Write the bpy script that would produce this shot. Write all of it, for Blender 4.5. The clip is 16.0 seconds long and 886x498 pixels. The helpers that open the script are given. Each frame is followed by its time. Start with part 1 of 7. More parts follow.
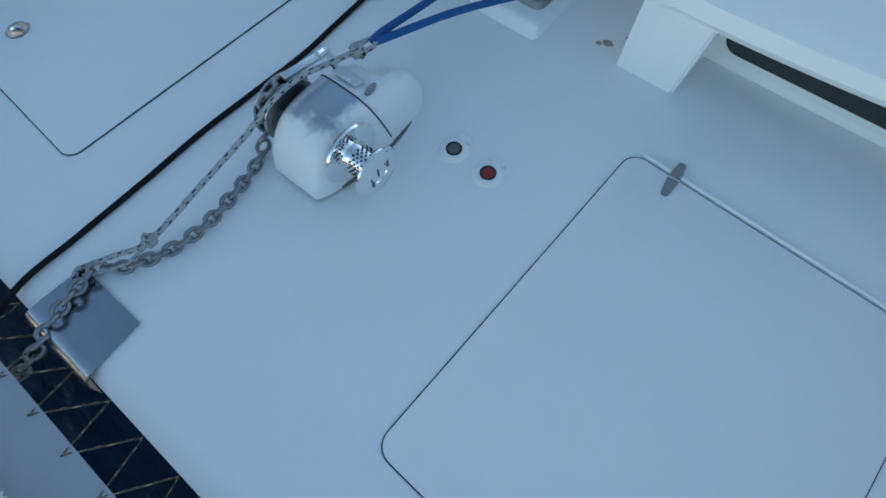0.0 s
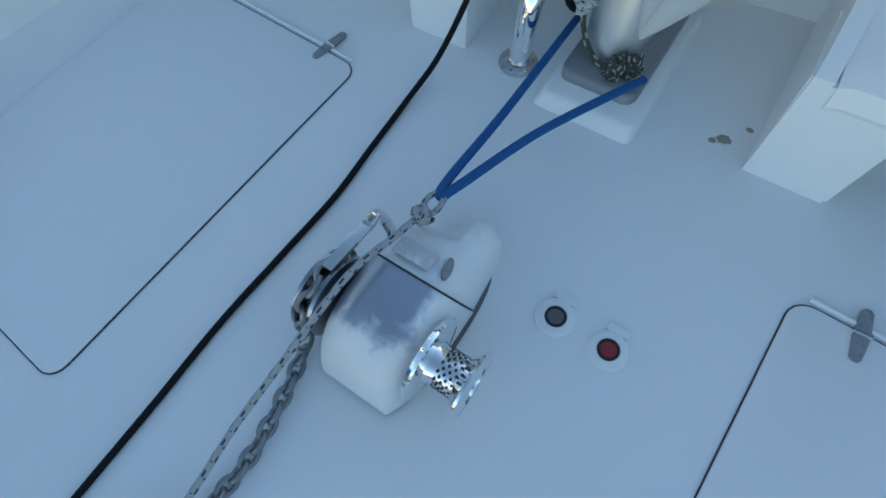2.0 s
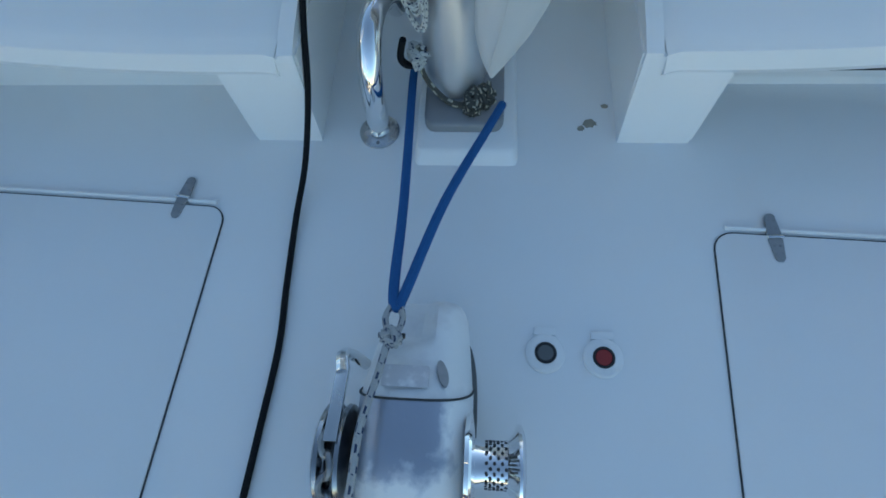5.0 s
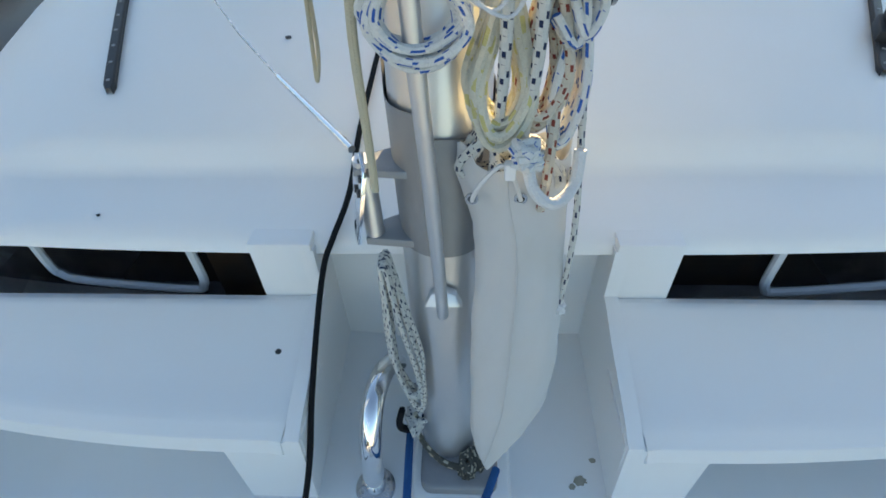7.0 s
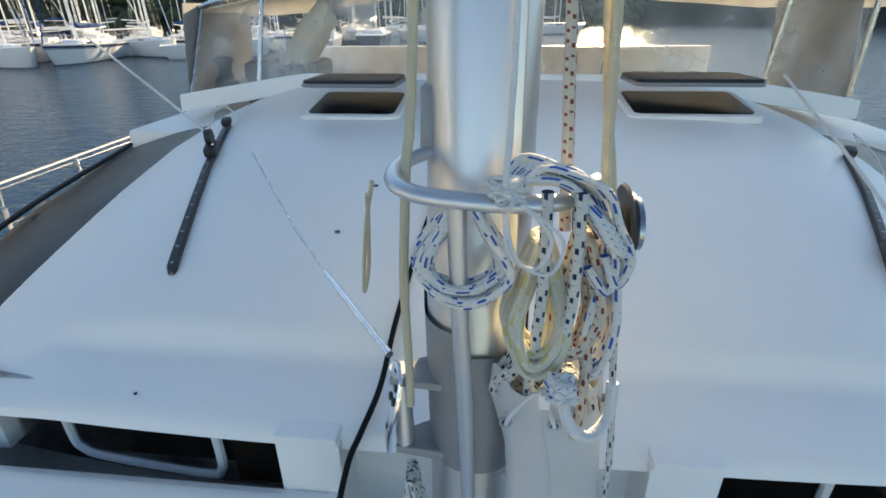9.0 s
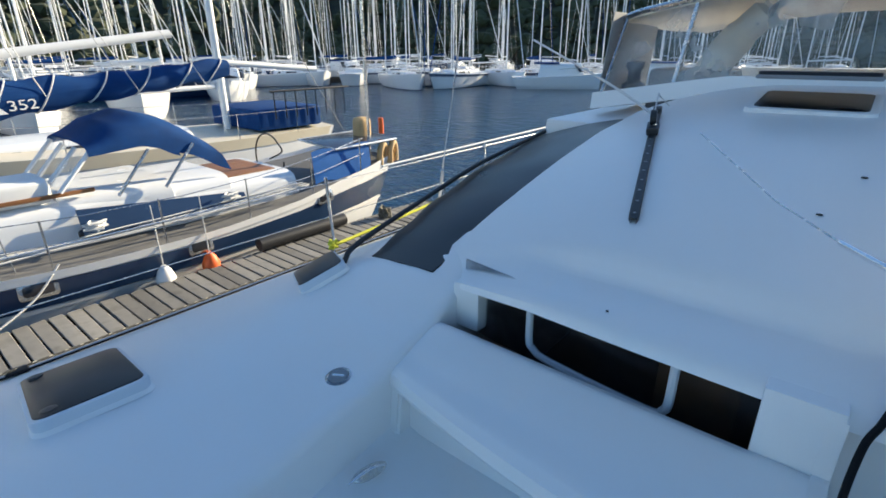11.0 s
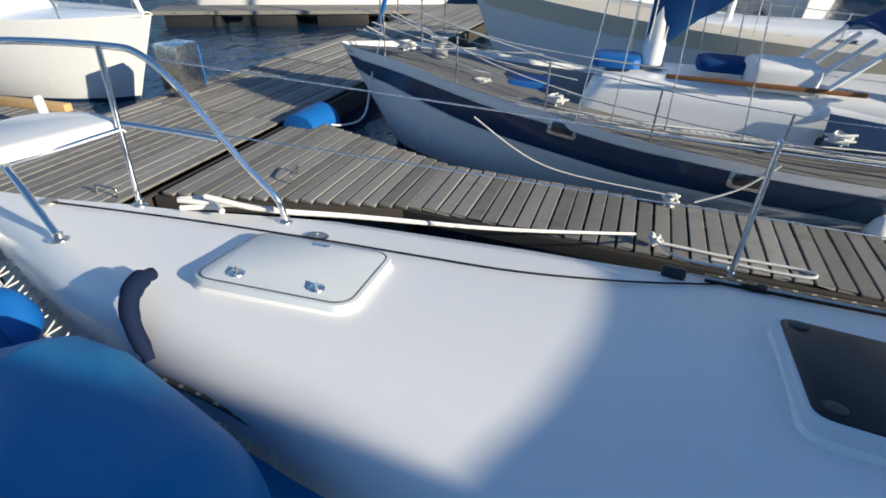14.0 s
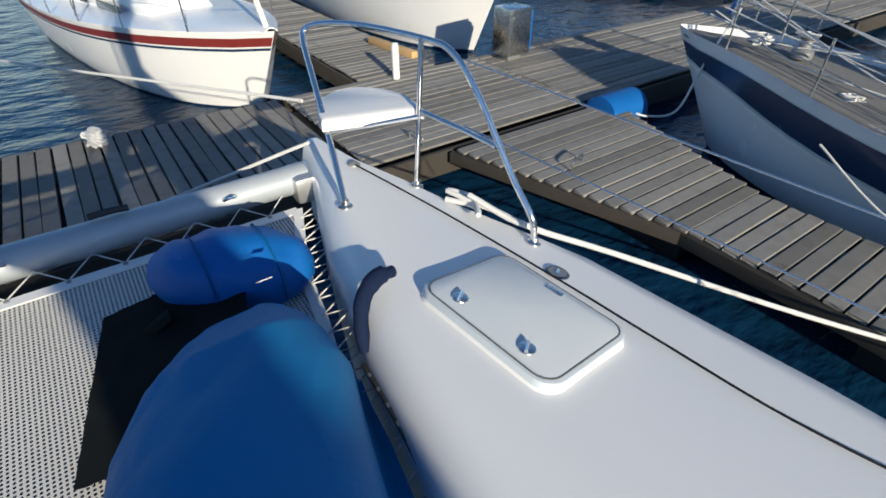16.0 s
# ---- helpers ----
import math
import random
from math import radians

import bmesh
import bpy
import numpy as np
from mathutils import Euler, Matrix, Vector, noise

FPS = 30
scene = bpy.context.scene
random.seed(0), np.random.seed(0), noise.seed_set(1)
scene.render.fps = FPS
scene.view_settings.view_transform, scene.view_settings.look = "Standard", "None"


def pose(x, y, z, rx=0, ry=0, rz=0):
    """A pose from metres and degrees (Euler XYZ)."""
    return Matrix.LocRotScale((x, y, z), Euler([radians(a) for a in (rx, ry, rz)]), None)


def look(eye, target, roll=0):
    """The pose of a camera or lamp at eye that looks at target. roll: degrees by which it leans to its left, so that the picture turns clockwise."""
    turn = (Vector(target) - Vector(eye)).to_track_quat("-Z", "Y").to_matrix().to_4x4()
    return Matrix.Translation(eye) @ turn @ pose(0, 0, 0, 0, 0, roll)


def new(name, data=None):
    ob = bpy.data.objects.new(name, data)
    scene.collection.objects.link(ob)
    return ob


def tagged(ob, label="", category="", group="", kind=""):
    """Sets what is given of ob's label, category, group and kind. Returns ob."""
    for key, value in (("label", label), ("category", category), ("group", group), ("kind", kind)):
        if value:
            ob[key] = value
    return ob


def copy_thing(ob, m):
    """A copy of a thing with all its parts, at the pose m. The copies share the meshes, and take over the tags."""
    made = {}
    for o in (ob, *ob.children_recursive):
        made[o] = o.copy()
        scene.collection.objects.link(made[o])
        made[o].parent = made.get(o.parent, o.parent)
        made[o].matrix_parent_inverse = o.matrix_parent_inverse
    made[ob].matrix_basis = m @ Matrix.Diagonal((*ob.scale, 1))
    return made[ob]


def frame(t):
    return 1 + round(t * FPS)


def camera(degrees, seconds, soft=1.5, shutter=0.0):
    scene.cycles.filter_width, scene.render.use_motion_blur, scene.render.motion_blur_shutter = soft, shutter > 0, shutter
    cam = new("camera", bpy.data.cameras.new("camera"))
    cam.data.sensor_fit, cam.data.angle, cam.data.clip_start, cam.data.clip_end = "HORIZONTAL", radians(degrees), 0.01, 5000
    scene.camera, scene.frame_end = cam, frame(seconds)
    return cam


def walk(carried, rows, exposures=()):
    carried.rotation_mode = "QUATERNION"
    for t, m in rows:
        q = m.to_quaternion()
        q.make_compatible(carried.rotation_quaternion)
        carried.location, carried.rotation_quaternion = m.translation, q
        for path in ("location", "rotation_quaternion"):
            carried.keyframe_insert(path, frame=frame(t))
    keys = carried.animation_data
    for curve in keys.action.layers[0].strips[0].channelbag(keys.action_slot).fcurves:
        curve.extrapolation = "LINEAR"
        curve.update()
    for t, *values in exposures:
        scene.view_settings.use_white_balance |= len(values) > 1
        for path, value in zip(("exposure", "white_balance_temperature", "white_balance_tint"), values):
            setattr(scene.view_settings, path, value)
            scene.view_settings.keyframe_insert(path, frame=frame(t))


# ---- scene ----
# ---- camera ----
cam = camera(82.78, 16.0, soft=1.7)
ROWS = [
    (0.0, 0.831, -1.465, 1.285, 26.74, -0.74, 39.13),
    (0.5, 0.666, -1.427, 1.289, 26.85, -0.26, 39.61),
    (1.0, 0.461, -1.352, 1.253, 27.04, 0.33, 40.18),
    (1.5, 0.317, -1.231, 1.217, 26.88, 0.34, 39.95),
    (2.0, 0.259, -1.103, 1.155, 26.95, 2.28, 33.67),
    (2.5, 0.211, -1.035, 1.086, 28.01, 3.14, 21.55),
    (3.0, 0.194, -1.011, 1.002, 29.94, 2.70, 11.54),
    (3.2, 0.199, -1.037, 0.969, 31.14, 2.67, 9.11),
    (5.3, 0.037, -0.934, 1.264, 26.20, 3.18, 3.02),
    (5.5, 0.026, -0.891, 1.284, 27.52, 2.62, 2.72),
    (6.0, 0.017, -0.766, 1.401, 33.63, 2.54, 2.26),
    (6.5, 0.021, -0.679, 1.502, 40.59, 2.12, 1.99),
    (7.0, 0.015, -0.600, 1.629, 46.93, 1.72, 2.18),
    (7.5, 0.022, -0.552, 1.725, 53.70, 1.22, 2.60),
    (8.0, 0.027, -0.525, 1.787, 57.78, 0.89, 3.15),
    (8.2, 0.026, -0.527, 1.804, 59.34, 0.88, 3.28),
    (10.3, -0.316, -0.788, 1.602, 68.73, -0.14, 24.06),
    (10.5, -0.391, -0.841, 1.562, 68.46, 0.14, 29.10),
    (11.0, -0.583, -1.001, 1.522, 68.43, 0.26, 39.97),
    (11.5, -0.775, -1.104, 1.499, 68.55, 0.19, 50.57),
    (12.0, -0.977, -1.149, 1.437, 68.47, 0.40, 65.63),
    (12.5, -1.192, -1.135, 1.393, 68.66, 0.39, 79.22),
    (13.0, -1.310, -1.231, 1.358, 67.25, -1.26, 91.84),
    (13.5, -1.445, -1.345, 1.309, 62.04, -2.27, 101.85),
    (14.0, -1.535, -1.425, 1.284, 57.37, -1.16, 110.31),
    (14.5, -1.614, -1.458, 1.290, 53.54, -0.09, 117.99),
    (15.0, -1.712, -1.451, 1.338, 52.71, 0.19, 128.37),
    (15.5, -1.781, -1.472, 1.387, 52.67, 0.44, 138.34),
    (16.0, -1.834, -1.552, 1.419, 53.31, 0.02, 144.93),
]
EXPOSE = [(0.0, 1.66, 9000, 4), (3.0, 1.58, 8700, 4), (5.5, 1.50, 8500, 5), (7.0, 1.76, 9700, 9), (8.2, 1.72, 9900, 10), (10.3, 1.15, 7250, 6), (11.0, 1.10, 6900, 6),
          (12.5, 0.78, 6450, 8), (14.0, 0.52, 6350, 7), (16.0, 0.28, 6250, 7)]
walk(cam, [(t, pose(x, y, z, rx, ry, rz)) for t, x, y, z, rx, ry, rz in ROWS], EXPOSE)

# ---- light ----
SUN_ELEV, SUN_AZ = 18.6, 11.0          # degrees; azimuth from +y towards +x
world = bpy.data.worlds.new("sky")
scene.world = world
world.use_nodes = True
wn = world.node_tree
sky = wn.nodes.new("ShaderNodeTexSky")
sky.sky_type, sky.sun_disc = "NISHITA", False
sky.sun_elevation, sky.sun_rotation = radians(SUN_ELEV), radians(SUN_AZ)
sky.air_density, sky.dust_density, sky.ozone_density = 1.0, 0.3, 4.8
wn.nodes["Background"].inputs["Strength"].default_value = 0.115
wn.links.new(sky.outputs[0], wn.nodes["Background"].inputs["Color"])
sun_data = bpy.data.lights.new("sun", "SUN")
sun_data.energy, sun_data.angle, sun_data.color = 5.2, radians(0.45), (1.0, 0.86, 0.65)
sun = new("sun", sun_data)
az, el = radians(SUN_AZ), radians(SUN_ELEV)
to_sun = Vector((math.sin(az) * math.cos(el), math.cos(az) * math.cos(el), math.sin(el)))
sun.matrix_world = look(to_sun * 50, (0, 0, 0))


# ---- materials ----
def rgb(c):
    return (*c, 1.0)


def material(name, color, rough=0.5, metal=0.0, var=0.06, scale=6.0, fine=90.0, bump=0.02, spec=0.5, dirt=None, dirt_amount=0.0, per_object=0.0, coat=0.0):
    """Base colour with blotches at two scales, roughness wear and fine relief."""
    m = bpy.data.materials.new(name)
    m.use_nodes = True
    t = m.node_tree
    n, l = t.nodes, t.links
    b = n["Principled BSDF"]
    b.inputs["Roughness"].default_value, b.inputs["Metallic"].default_value = rough, metal
    b.inputs["Specular IOR Level"].default_value = spec
    b.inputs["Coat Weight"].default_value = coat
    geo = n.new("ShaderNodeNewGeometry")
    big, small = n.new("ShaderNodeTexNoise"), n.new("ShaderNodeTexNoise")
    big.inputs["Scale"].default_value, small.inputs["Scale"].default_value = scale, fine
    big.inputs["Detail"].default_value = 5
    for q in (big, small):
        l.new(geo.outputs["Position"], q.inputs["Vector"])
    mix = n.new("ShaderNodeMix")
    mix.data_type = "RGBA"
    mix.inputs["A"].default_value = rgb([max(0, c * (1 - var)) for c in color])
    mix.inputs["B"].default_value = rgb([min(1, c * (1 + var)) for c in color])
    l.new(big.outputs["Fac"], mix.inputs["Factor"])
    out = mix.outputs["Result"]
    if dirt:
        ramp = n.new("ShaderNodeMapRange")
        ramp.inputs["From Min"].default_value, ramp.inputs["From Max"].default_value = 0.52, 0.72
        ramp.inputs["To Max"].default_value = dirt_amount
        l.new(big.outputs["Fac"], ramp.inputs["Value"])
        d = n.new("ShaderNodeMix")
        d.data_type = "RGBA"
        d.inputs["B"].default_value = rgb(dirt)
        l.new(ramp.outputs["Result"], d.inputs["Factor"])
        l.new(out, d.inputs["A"])
        out = d.outputs["Result"]
    if per_object:
        info = n.new("ShaderNodeObjectInfo")
        hsv = n.new("ShaderNodeHueSaturation")
        mr = n.new("ShaderNodeMapRange")
        mr.inputs["To Min"].default_value, mr.inputs["To Max"].default_value = 1 - per_object, 1 + per_object
        l.new(info.outputs["Random"], mr.inputs["Value"])
        l.new(mr.outputs["Result"], hsv.inputs["Value"])
        l.new(out, hsv.inputs["Color"])
        out = hsv.outputs["Color"]
    l.new(out, b.inputs["Base Color"])
    if bump:
        bp = n.new("ShaderNodeBump")
        bp.inputs["Strength"].default_value, bp.inputs["Distance"].default_value = min(1.0, bump * 10), 0.002
        l.new(small.outputs["Fac"], bp.inputs["Height"])
        l.new(bp.outputs["Normal"], b.inputs["Normal"])
    rr = n.new("ShaderNodeMapRange")
    rr.inputs["To Min"].default_value, rr.inputs["To Max"].default_value = max(0.02, rough - 0.07), min(1, rough + 0.07)
    l.new(big.outputs["Fac"], rr.inputs["Value"])
    l.new(rr.outputs["Result"], b.inputs["Roughness"])
    return m


def rope_material(name, base, fleck=None, density=1.0, rows=2.0, twist=40.0):
    """Braided rope: flecks and braid relief by the tube's own coordinates (u round it, v metres along it)."""
    m = bpy.data.materials.new(name)
    m.use_nodes = True
    t = m.node_tree
    n, l = t.nodes, t.links
    b = n["Principled BSDF"]
    b.inputs["Roughness"].default_value = 0.85
    b.inputs["Specular IOR Level"].default_value = 0.2
    uv = n.new("ShaderNodeUVMap")
    sep = n.new("ShaderNodeSeparateXYZ")
    l.new(uv.outputs["UV"], sep.inputs[0])

    def op(kind, a, c=None):
        q = n.new("ShaderNodeMath")
        q.operation = kind
        for i, v in enumerate((a, c)):
            if v is None:
                continue
            if isinstance(v, (int, float)):
                q.inputs[i].default_value = v
            else:
                l.new(v, q.inputs[i])
        return q.outputs[0]
    u, v = sep.outputs[0], sep.outputs[1]
    braid = n.new("ShaderNodeTexVoronoi")
    sc = n.new("ShaderNodeCombineXYZ")
    l.new(op("MULTIPLY", op("ADD", u, op("MULTIPLY", v, 8.0)), 7.0), sc.inputs[0])
    l.new(op("MULTIPLY", v, twist * 7), sc.inputs[1])
    l.new(sc.outputs[0], braid.inputs["Vector"])
    braid.inputs["Scale"].default_value = 1.0
    noise_n = n.new("ShaderNodeTexNoise")
    noise_n.inputs["Scale"].default_value = 30
    dirty = n.new("ShaderNodeMix")
    dirty.data_type = "RGBA"
    dirty.inputs["A"].default_value = rgb([c * 0.75 for c in base])
    dirty.inputs["B"].default_value = rgb(base)
    l.new(noise_n.outputs["Fac"], dirty.inputs["Factor"])
    out = dirty.outputs["Result"]
    if fleck:
        du = op("FRACT", op("ADD", op("MULTIPLY", u, rows), op("MULTIPLY", op("FLOOR", op("MULTIPLY", v, 28.0 * density)), 0.5)))
        a = op("LESS_THAN", du, 0.32)
        c = op("LESS_THAN", op("FRACT", op("ADD", op("MULTIPLY", v, 28.0 * density), op("MULTIPLY", u, 0.6))), 0.5)
        mx = n.new("ShaderNodeMix")
        mx.data_type = "RGBA"
        mx.inputs["B"].default_value = rgb(fleck)
        l.new(op("MULTIPLY", a, c), mx.inputs["Factor"])
        l.new(out, mx.inputs["A"])
        out = mx.outputs["Result"]
    l.new(out, b.inputs["Base Color"])
    bp = n.new("ShaderNodeBump")
    bp.inputs["Strength"].default_value, bp.inputs["Distance"].default_value = 0.7, 0.002
    l.new(braid.outputs["Distance"], bp.inputs["Height"])
    l.new(bp.outputs["Normal"], b.inputs["Normal"])
    return m


GEL = material("gelcoat", (0.80, 0.80, 0.79), rough=0.34, var=0.025, scale=1.3, fine=350, bump=0.012, dirt=(0.62, 0.62, 0.58), dirt_amount=0.12)
NONSKID = material("deck_paint", (0.78, 0.79, 0.79), rough=0.55, var=0.03, scale=1.7, fine=600, bump=0.05, dirt=(0.58, 0.58, 0.55), dirt_amount=0.15)
CHROME = material("chrome", (0.86, 0.86, 0.86), rough=0.08, metal=1.0, var=0.03, bump=0.0)
STEEL = material("brushed_steel", (0.62, 0.62, 0.61), rough=0.26, metal=1.0, var=0.08, scale=20, bump=0.01)
GALV = material("galvanised_chain", (0.26, 0.27, 0.28), rough=0.45, metal=0.85, var=0.25, scale=40, bump=0.05)
ALLOY = material("anodised_mast", (0.60, 0.61, 0.62), rough=0.36, metal=0.8, var=0.07, scale=5, bump=0.01)
ALLOY_DARK = material("grey_casting", (0.27, 0.28, 0.29), rough=0.5, metal=0.5, var=0.12, scale=25, bump=0.02)
BLACK = material("black_plastic", (0.02, 0.02, 0.022), rough=0.45, var=0.2, scale=15, bump=0.02)
SEAL = material("dark_seal", (0.03, 0.033, 0.036), rough=0.7, var=0.2, bump=0.0)
LIDDARK = material("dark_hatch_acrylic", (0.014, 0.014, 0.017), rough=0.3, var=0.2, scale=4, bump=0.0, spec=0.2)
GLASSY = material("smoked_acrylic", (0.022, 0.022, 0.026), rough=0.09, var=0.2, scale=4, bump=0.0, coat=0.3)
WINFRAME = material("window_frame", (0.62, 0.66, 0.70), rough=0.4, var=0.04, bump=0.0)
NAVY = material("navy_canvas", (0.004, 0.045, 0.165), rough=0.85, var=0.35, scale=4, fine=500, bump=0.06, spec=0.2)
BLUE = material("blue_tarpaulin", (0.012, 0.155, 0.36), rough=0.55, var=0.12, scale=3, fine=60, bump=0.06, spec=0.2)
BLUE_LIGHT = material("bright_blue_tarpaulin", (0.006, 0.11, 0.38), rough=0.5, var=0.15, scale=6, fine=50, bump=0.06, spec=0.35)
BLACKCLOTH = material("black_mesh_cloth", (0.008, 0.010, 0.010), rough=0.9, var=0.3, fine=400, bump=0.08, spec=0.15)
BAG = material("grey_canvas", (0.56, 0.56, 0.55), rough=0.85, var=0.06, scale=8, fine=700, bump=0.06, spec=0.2, dirt=(0.40, 0.36, 0.28), dirt_amount=0.18)
TEAK = material("weathered_teak", (0.15, 0.148, 0.145), rough=0.8, var=0.2, scale=9, fine=160, bump=0.06)
WOOD = material("brown_wood", (0.20, 0.085, 0.03), rough=0.5, var=0.25, scale=9, fine=120, bump=0.03)
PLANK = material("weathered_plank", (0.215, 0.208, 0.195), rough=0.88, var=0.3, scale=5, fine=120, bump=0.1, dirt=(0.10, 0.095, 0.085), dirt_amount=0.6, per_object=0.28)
# side timber darkened in its colour for the shade under the pontoon edge
PLANK_SIDE = material("shaded_dock_timber", (0.040, 0.035, 0.030), rough=0.9, var=0.3, scale=4, fine=90, bump=0.08)
HULLWHITE = material("white_topsides", (0.80, 0.81, 0.82), rough=0.25, var=0.04, scale=1.5, bump=0.0, dirt=(0.62, 0.61, 0.58), dirt_amount=0.15)
HULLNAVY = material("navy_topsides", (0.018, 0.042, 0.10), rough=0.25, var=0.2, scale=1.5, bump=0.0)
CREAM = material("cream_topsides", (0.62, 0.56, 0.44), rough=0.4, var=0.06, scale=2, bump=0.0)
REDPAINT = material("red_stripe", (0.20, 0.03, 0.028), rough=0.4, var=0.15, bump=0.0)
ORANGE = material("orange_plastic", (0.75, 0.12, 0.02), rough=0.5, var=0.1, bump=0.0)
TAN = material("tan_horseshoe", (0.55, 0.36, 0.17), rough=0.7, var=0.15, bump=0.02)
YELLOW = material("yellow_strap", (0.62, 0.62, 0.05), rough=0.8, var=0.2, fine=300, bump=0.04)
PINKWHITE = material("white_vinyl", (0.78, 0.78, 0.77), rough=0.5, var=0.03, bump=0.01)
RED = material("red_button", (0.28, 0.02, 0.02), rough=0.6, var=0.1, bump=0.0)
GREYRUB = material("grey_rubber", (0.10, 0.11, 0.115), rough=0.7, var=0.1, bump=0.0)
SOLAR = material("solar_cells", (0.03, 0.035, 0.06), rough=0.2, var=0.3, scale=30, bump=0.0)
WHITEPAINT = material("white_lettering", (0.8, 0.8, 0.78), rough=0.6, var=0.03, bump=0.0)
ROPE_WHITE = rope_material("white_rope", (0.72, 0.72, 0.71))
ROPE_BLUE = rope_material("white_rope_blue_fleck", (0.70, 0.70, 0.67), (0.02, 0.10, 0.34), density=0.8, rows=3.0)
ROPE_NAVY = rope_material("white_rope_navy_fleck", (0.62, 0.62, 0.58), (0.02, 0.03, 0.07), density=1.5, rows=3.0)
ROPE_SNUB = rope_material("weathered_rope_navy_fleck", (0.40, 0.41, 0.41), (0.03, 0.05, 0.10), density=1.0, rows=3.0)
ROPE_RED = rope_material("cream_rope_red_fleck", (0.60, 0.54, 0.45), (0.24, 0.05, 0.035), density=1.5, rows=3.0)
ROPE_YELLOW = rope_material("cream_rope_yellow_fleck", (0.62, 0.60, 0.50), (0.50, 0.45, 0.20), density=0.6)
ROPE_CREAM = rope_material("cream_rope", (0.58, 0.52, 0.38))
ROPE_BLACK = rope_material("black_rope", (0.010, 0.011, 0.013))
ROPE_DARK = rope_material("dark_laced_rope", (0.10, 0.095, 0.08), (0.45, 0.42, 0.33))
SHOCK_BLUE = rope_material("blue_shock_cord", (0.0015, 0.105, 0.29))


def glass_material(name, tint, rough=0.03, opacity=0.25):
    m = bpy.data.materials.new(name)
    m.use_nodes = True
    t = m.node_tree
    n, l = t.nodes, t.links
    b = n["Principled BSDF"]
    b.inputs["Base Color"].default_value = rgb(tint)
    b.inputs["Roughness"].default_value = rough
    clear = n.new("ShaderNodeBsdfTransparent")
    mix = n.new("ShaderNodeMixShader")
    noise_n = n.new("ShaderNodeTexNoise")
    noise_n.inputs["Scale"].default_value = 3.0
    noise_n.inputs["Detail"].default_value = 6
    mr = n.new("ShaderNodeMapRange")
    mr.inputs["From Min"].default_value, mr.inputs["From Max"].default_value = 0.4, 0.75
    mr.inputs["To Min"].default_value, mr.inputs["To Max"].default_value = opacity * 0.5, opacity * 2.2
    geo = n.new("ShaderNodeNewGeometry")
    l.new(geo.outputs["Position"], noise_n.inputs["Vector"])
    l.new(noise_n.outputs["Fac"], mr.inputs["Value"])
    l.new(mr.outputs["Result"], mix.inputs[0])
    l.new(clear.outputs[0], mix.inputs[1])
    l.new(b.outputs[0], mix.inputs[2])
    l.new(mix.outputs[0], n["Material Output"].inputs["Surface"])
    return m


SMOKED = glass_material("smoked_glass", (0.012, 0.011, 0.012), 0.05, 0.38)
VINYL = glass_material("clear_vinyl", (0.75, 0.76, 0.76), 0.05, 0.22)


def water_material():
    m = bpy.data.materials.new("harbour_water")
    m.use_nodes = True
    t = m.node_tree
    n, l = t.nodes, t.links
    b = n["Principled BSDF"]
    b.inputs["Base Color"].default_value = (0.004, 0.026, 0.064, 1)
    b.inputs["Roughness"].default_value = 0.06
    b.inputs["IOR"].default_value = 1.33
    geo = n.new("ShaderNodeNewGeometry")
    mp = n.new("ShaderNodeMapping")
    mp.inputs["Rotation"].default_value = (0, 0, 0.5)
    mp.inputs["Scale"].default_value = (1.0, 1.9, 1.0)
    l.new(geo.outputs["Position"], mp.inputs["Vector"])
    last = None
    for sc, dist, st in ((1.1, 0.16, 0.75), (5.0, 0.035, 0.65)):
        no = n.new("ShaderNodeTexNoise")
        no.inputs["Scale"].default_value, no.inputs["Detail"].default_value = sc, 4
        l.new(mp.outputs[0], no.inputs["Vector"])
        bp = n.new("ShaderNodeBump")
        bp.inputs["Strength"].default_value, bp.inputs["Distance"].default_value = st, dist
        l.new(no.outputs["Fac"], bp.inputs["Height"])
        if last:
            l.new(last, bp.inputs["Normal"])
        last = bp.outputs["Normal"]
    l.new(last, b.inputs["Normal"])
    return m


def hill_material():
    m = bpy.data.materials.new("hillside_scrub")
    m.use_nodes = True
    t = m.node_tree
    n, l = t.nodes, t.links
    b = n["Principled BSDF"]
    b.inputs["Roughness"].default_value = 0.95
    geo = n.new("ShaderNodeNewGeometry")
    a, c = n.new("ShaderNodeTexNoise"), n.new("ShaderNodeTexNoise")
    a.inputs["Scale"].default_value, a.inputs["Detail"].default_value = 0.035, 8
    c.inputs["Scale"].default_value, c.inputs["Detail"].default_value = 0.25, 6
    ramp = n.new("ShaderNodeValToRGB")
    ramp.color_ramp.elements[0].color, ramp.color_ramp.elements[0].position = (0.010, 0.014, 0.008, 1), 0.38
    ramp.color_ramp.elements[1].color, ramp.color_ramp.elements[1].position = (0.048, 0.048, 0.026, 1), 0.68
    mx = n.new("ShaderNodeMath")
    mx.operation = "MULTIPLY_ADD"
    mx.inputs[1].default_value, mx.inputs[2].default_value = 0.5, 0.0
    add = n.new("ShaderNodeMath")
    l.new(geo.outputs["Position"], a.inputs["Vector"])
    l.new(geo.outputs["Position"], c.inputs["Vector"])
    l.new(c.outputs["Fac"], mx.inputs[0])
    l.new(mx.outputs[0], add.inputs[0])
    half = n.new("ShaderNodeMath")
    half.operation = "MULTIPLY"
    half.inputs[1].default_value = 0.5
    l.new(a.outputs["Fac"], half.inputs[0])
    l.new(half.outputs[0], add.inputs[1])
    l.new(add.outputs[0], ramp.inputs["Fac"])
    l.new(ramp.outputs["Color"], b.inputs["Base Color"])
    return m


WATER, HILL = water_material(), hill_material()


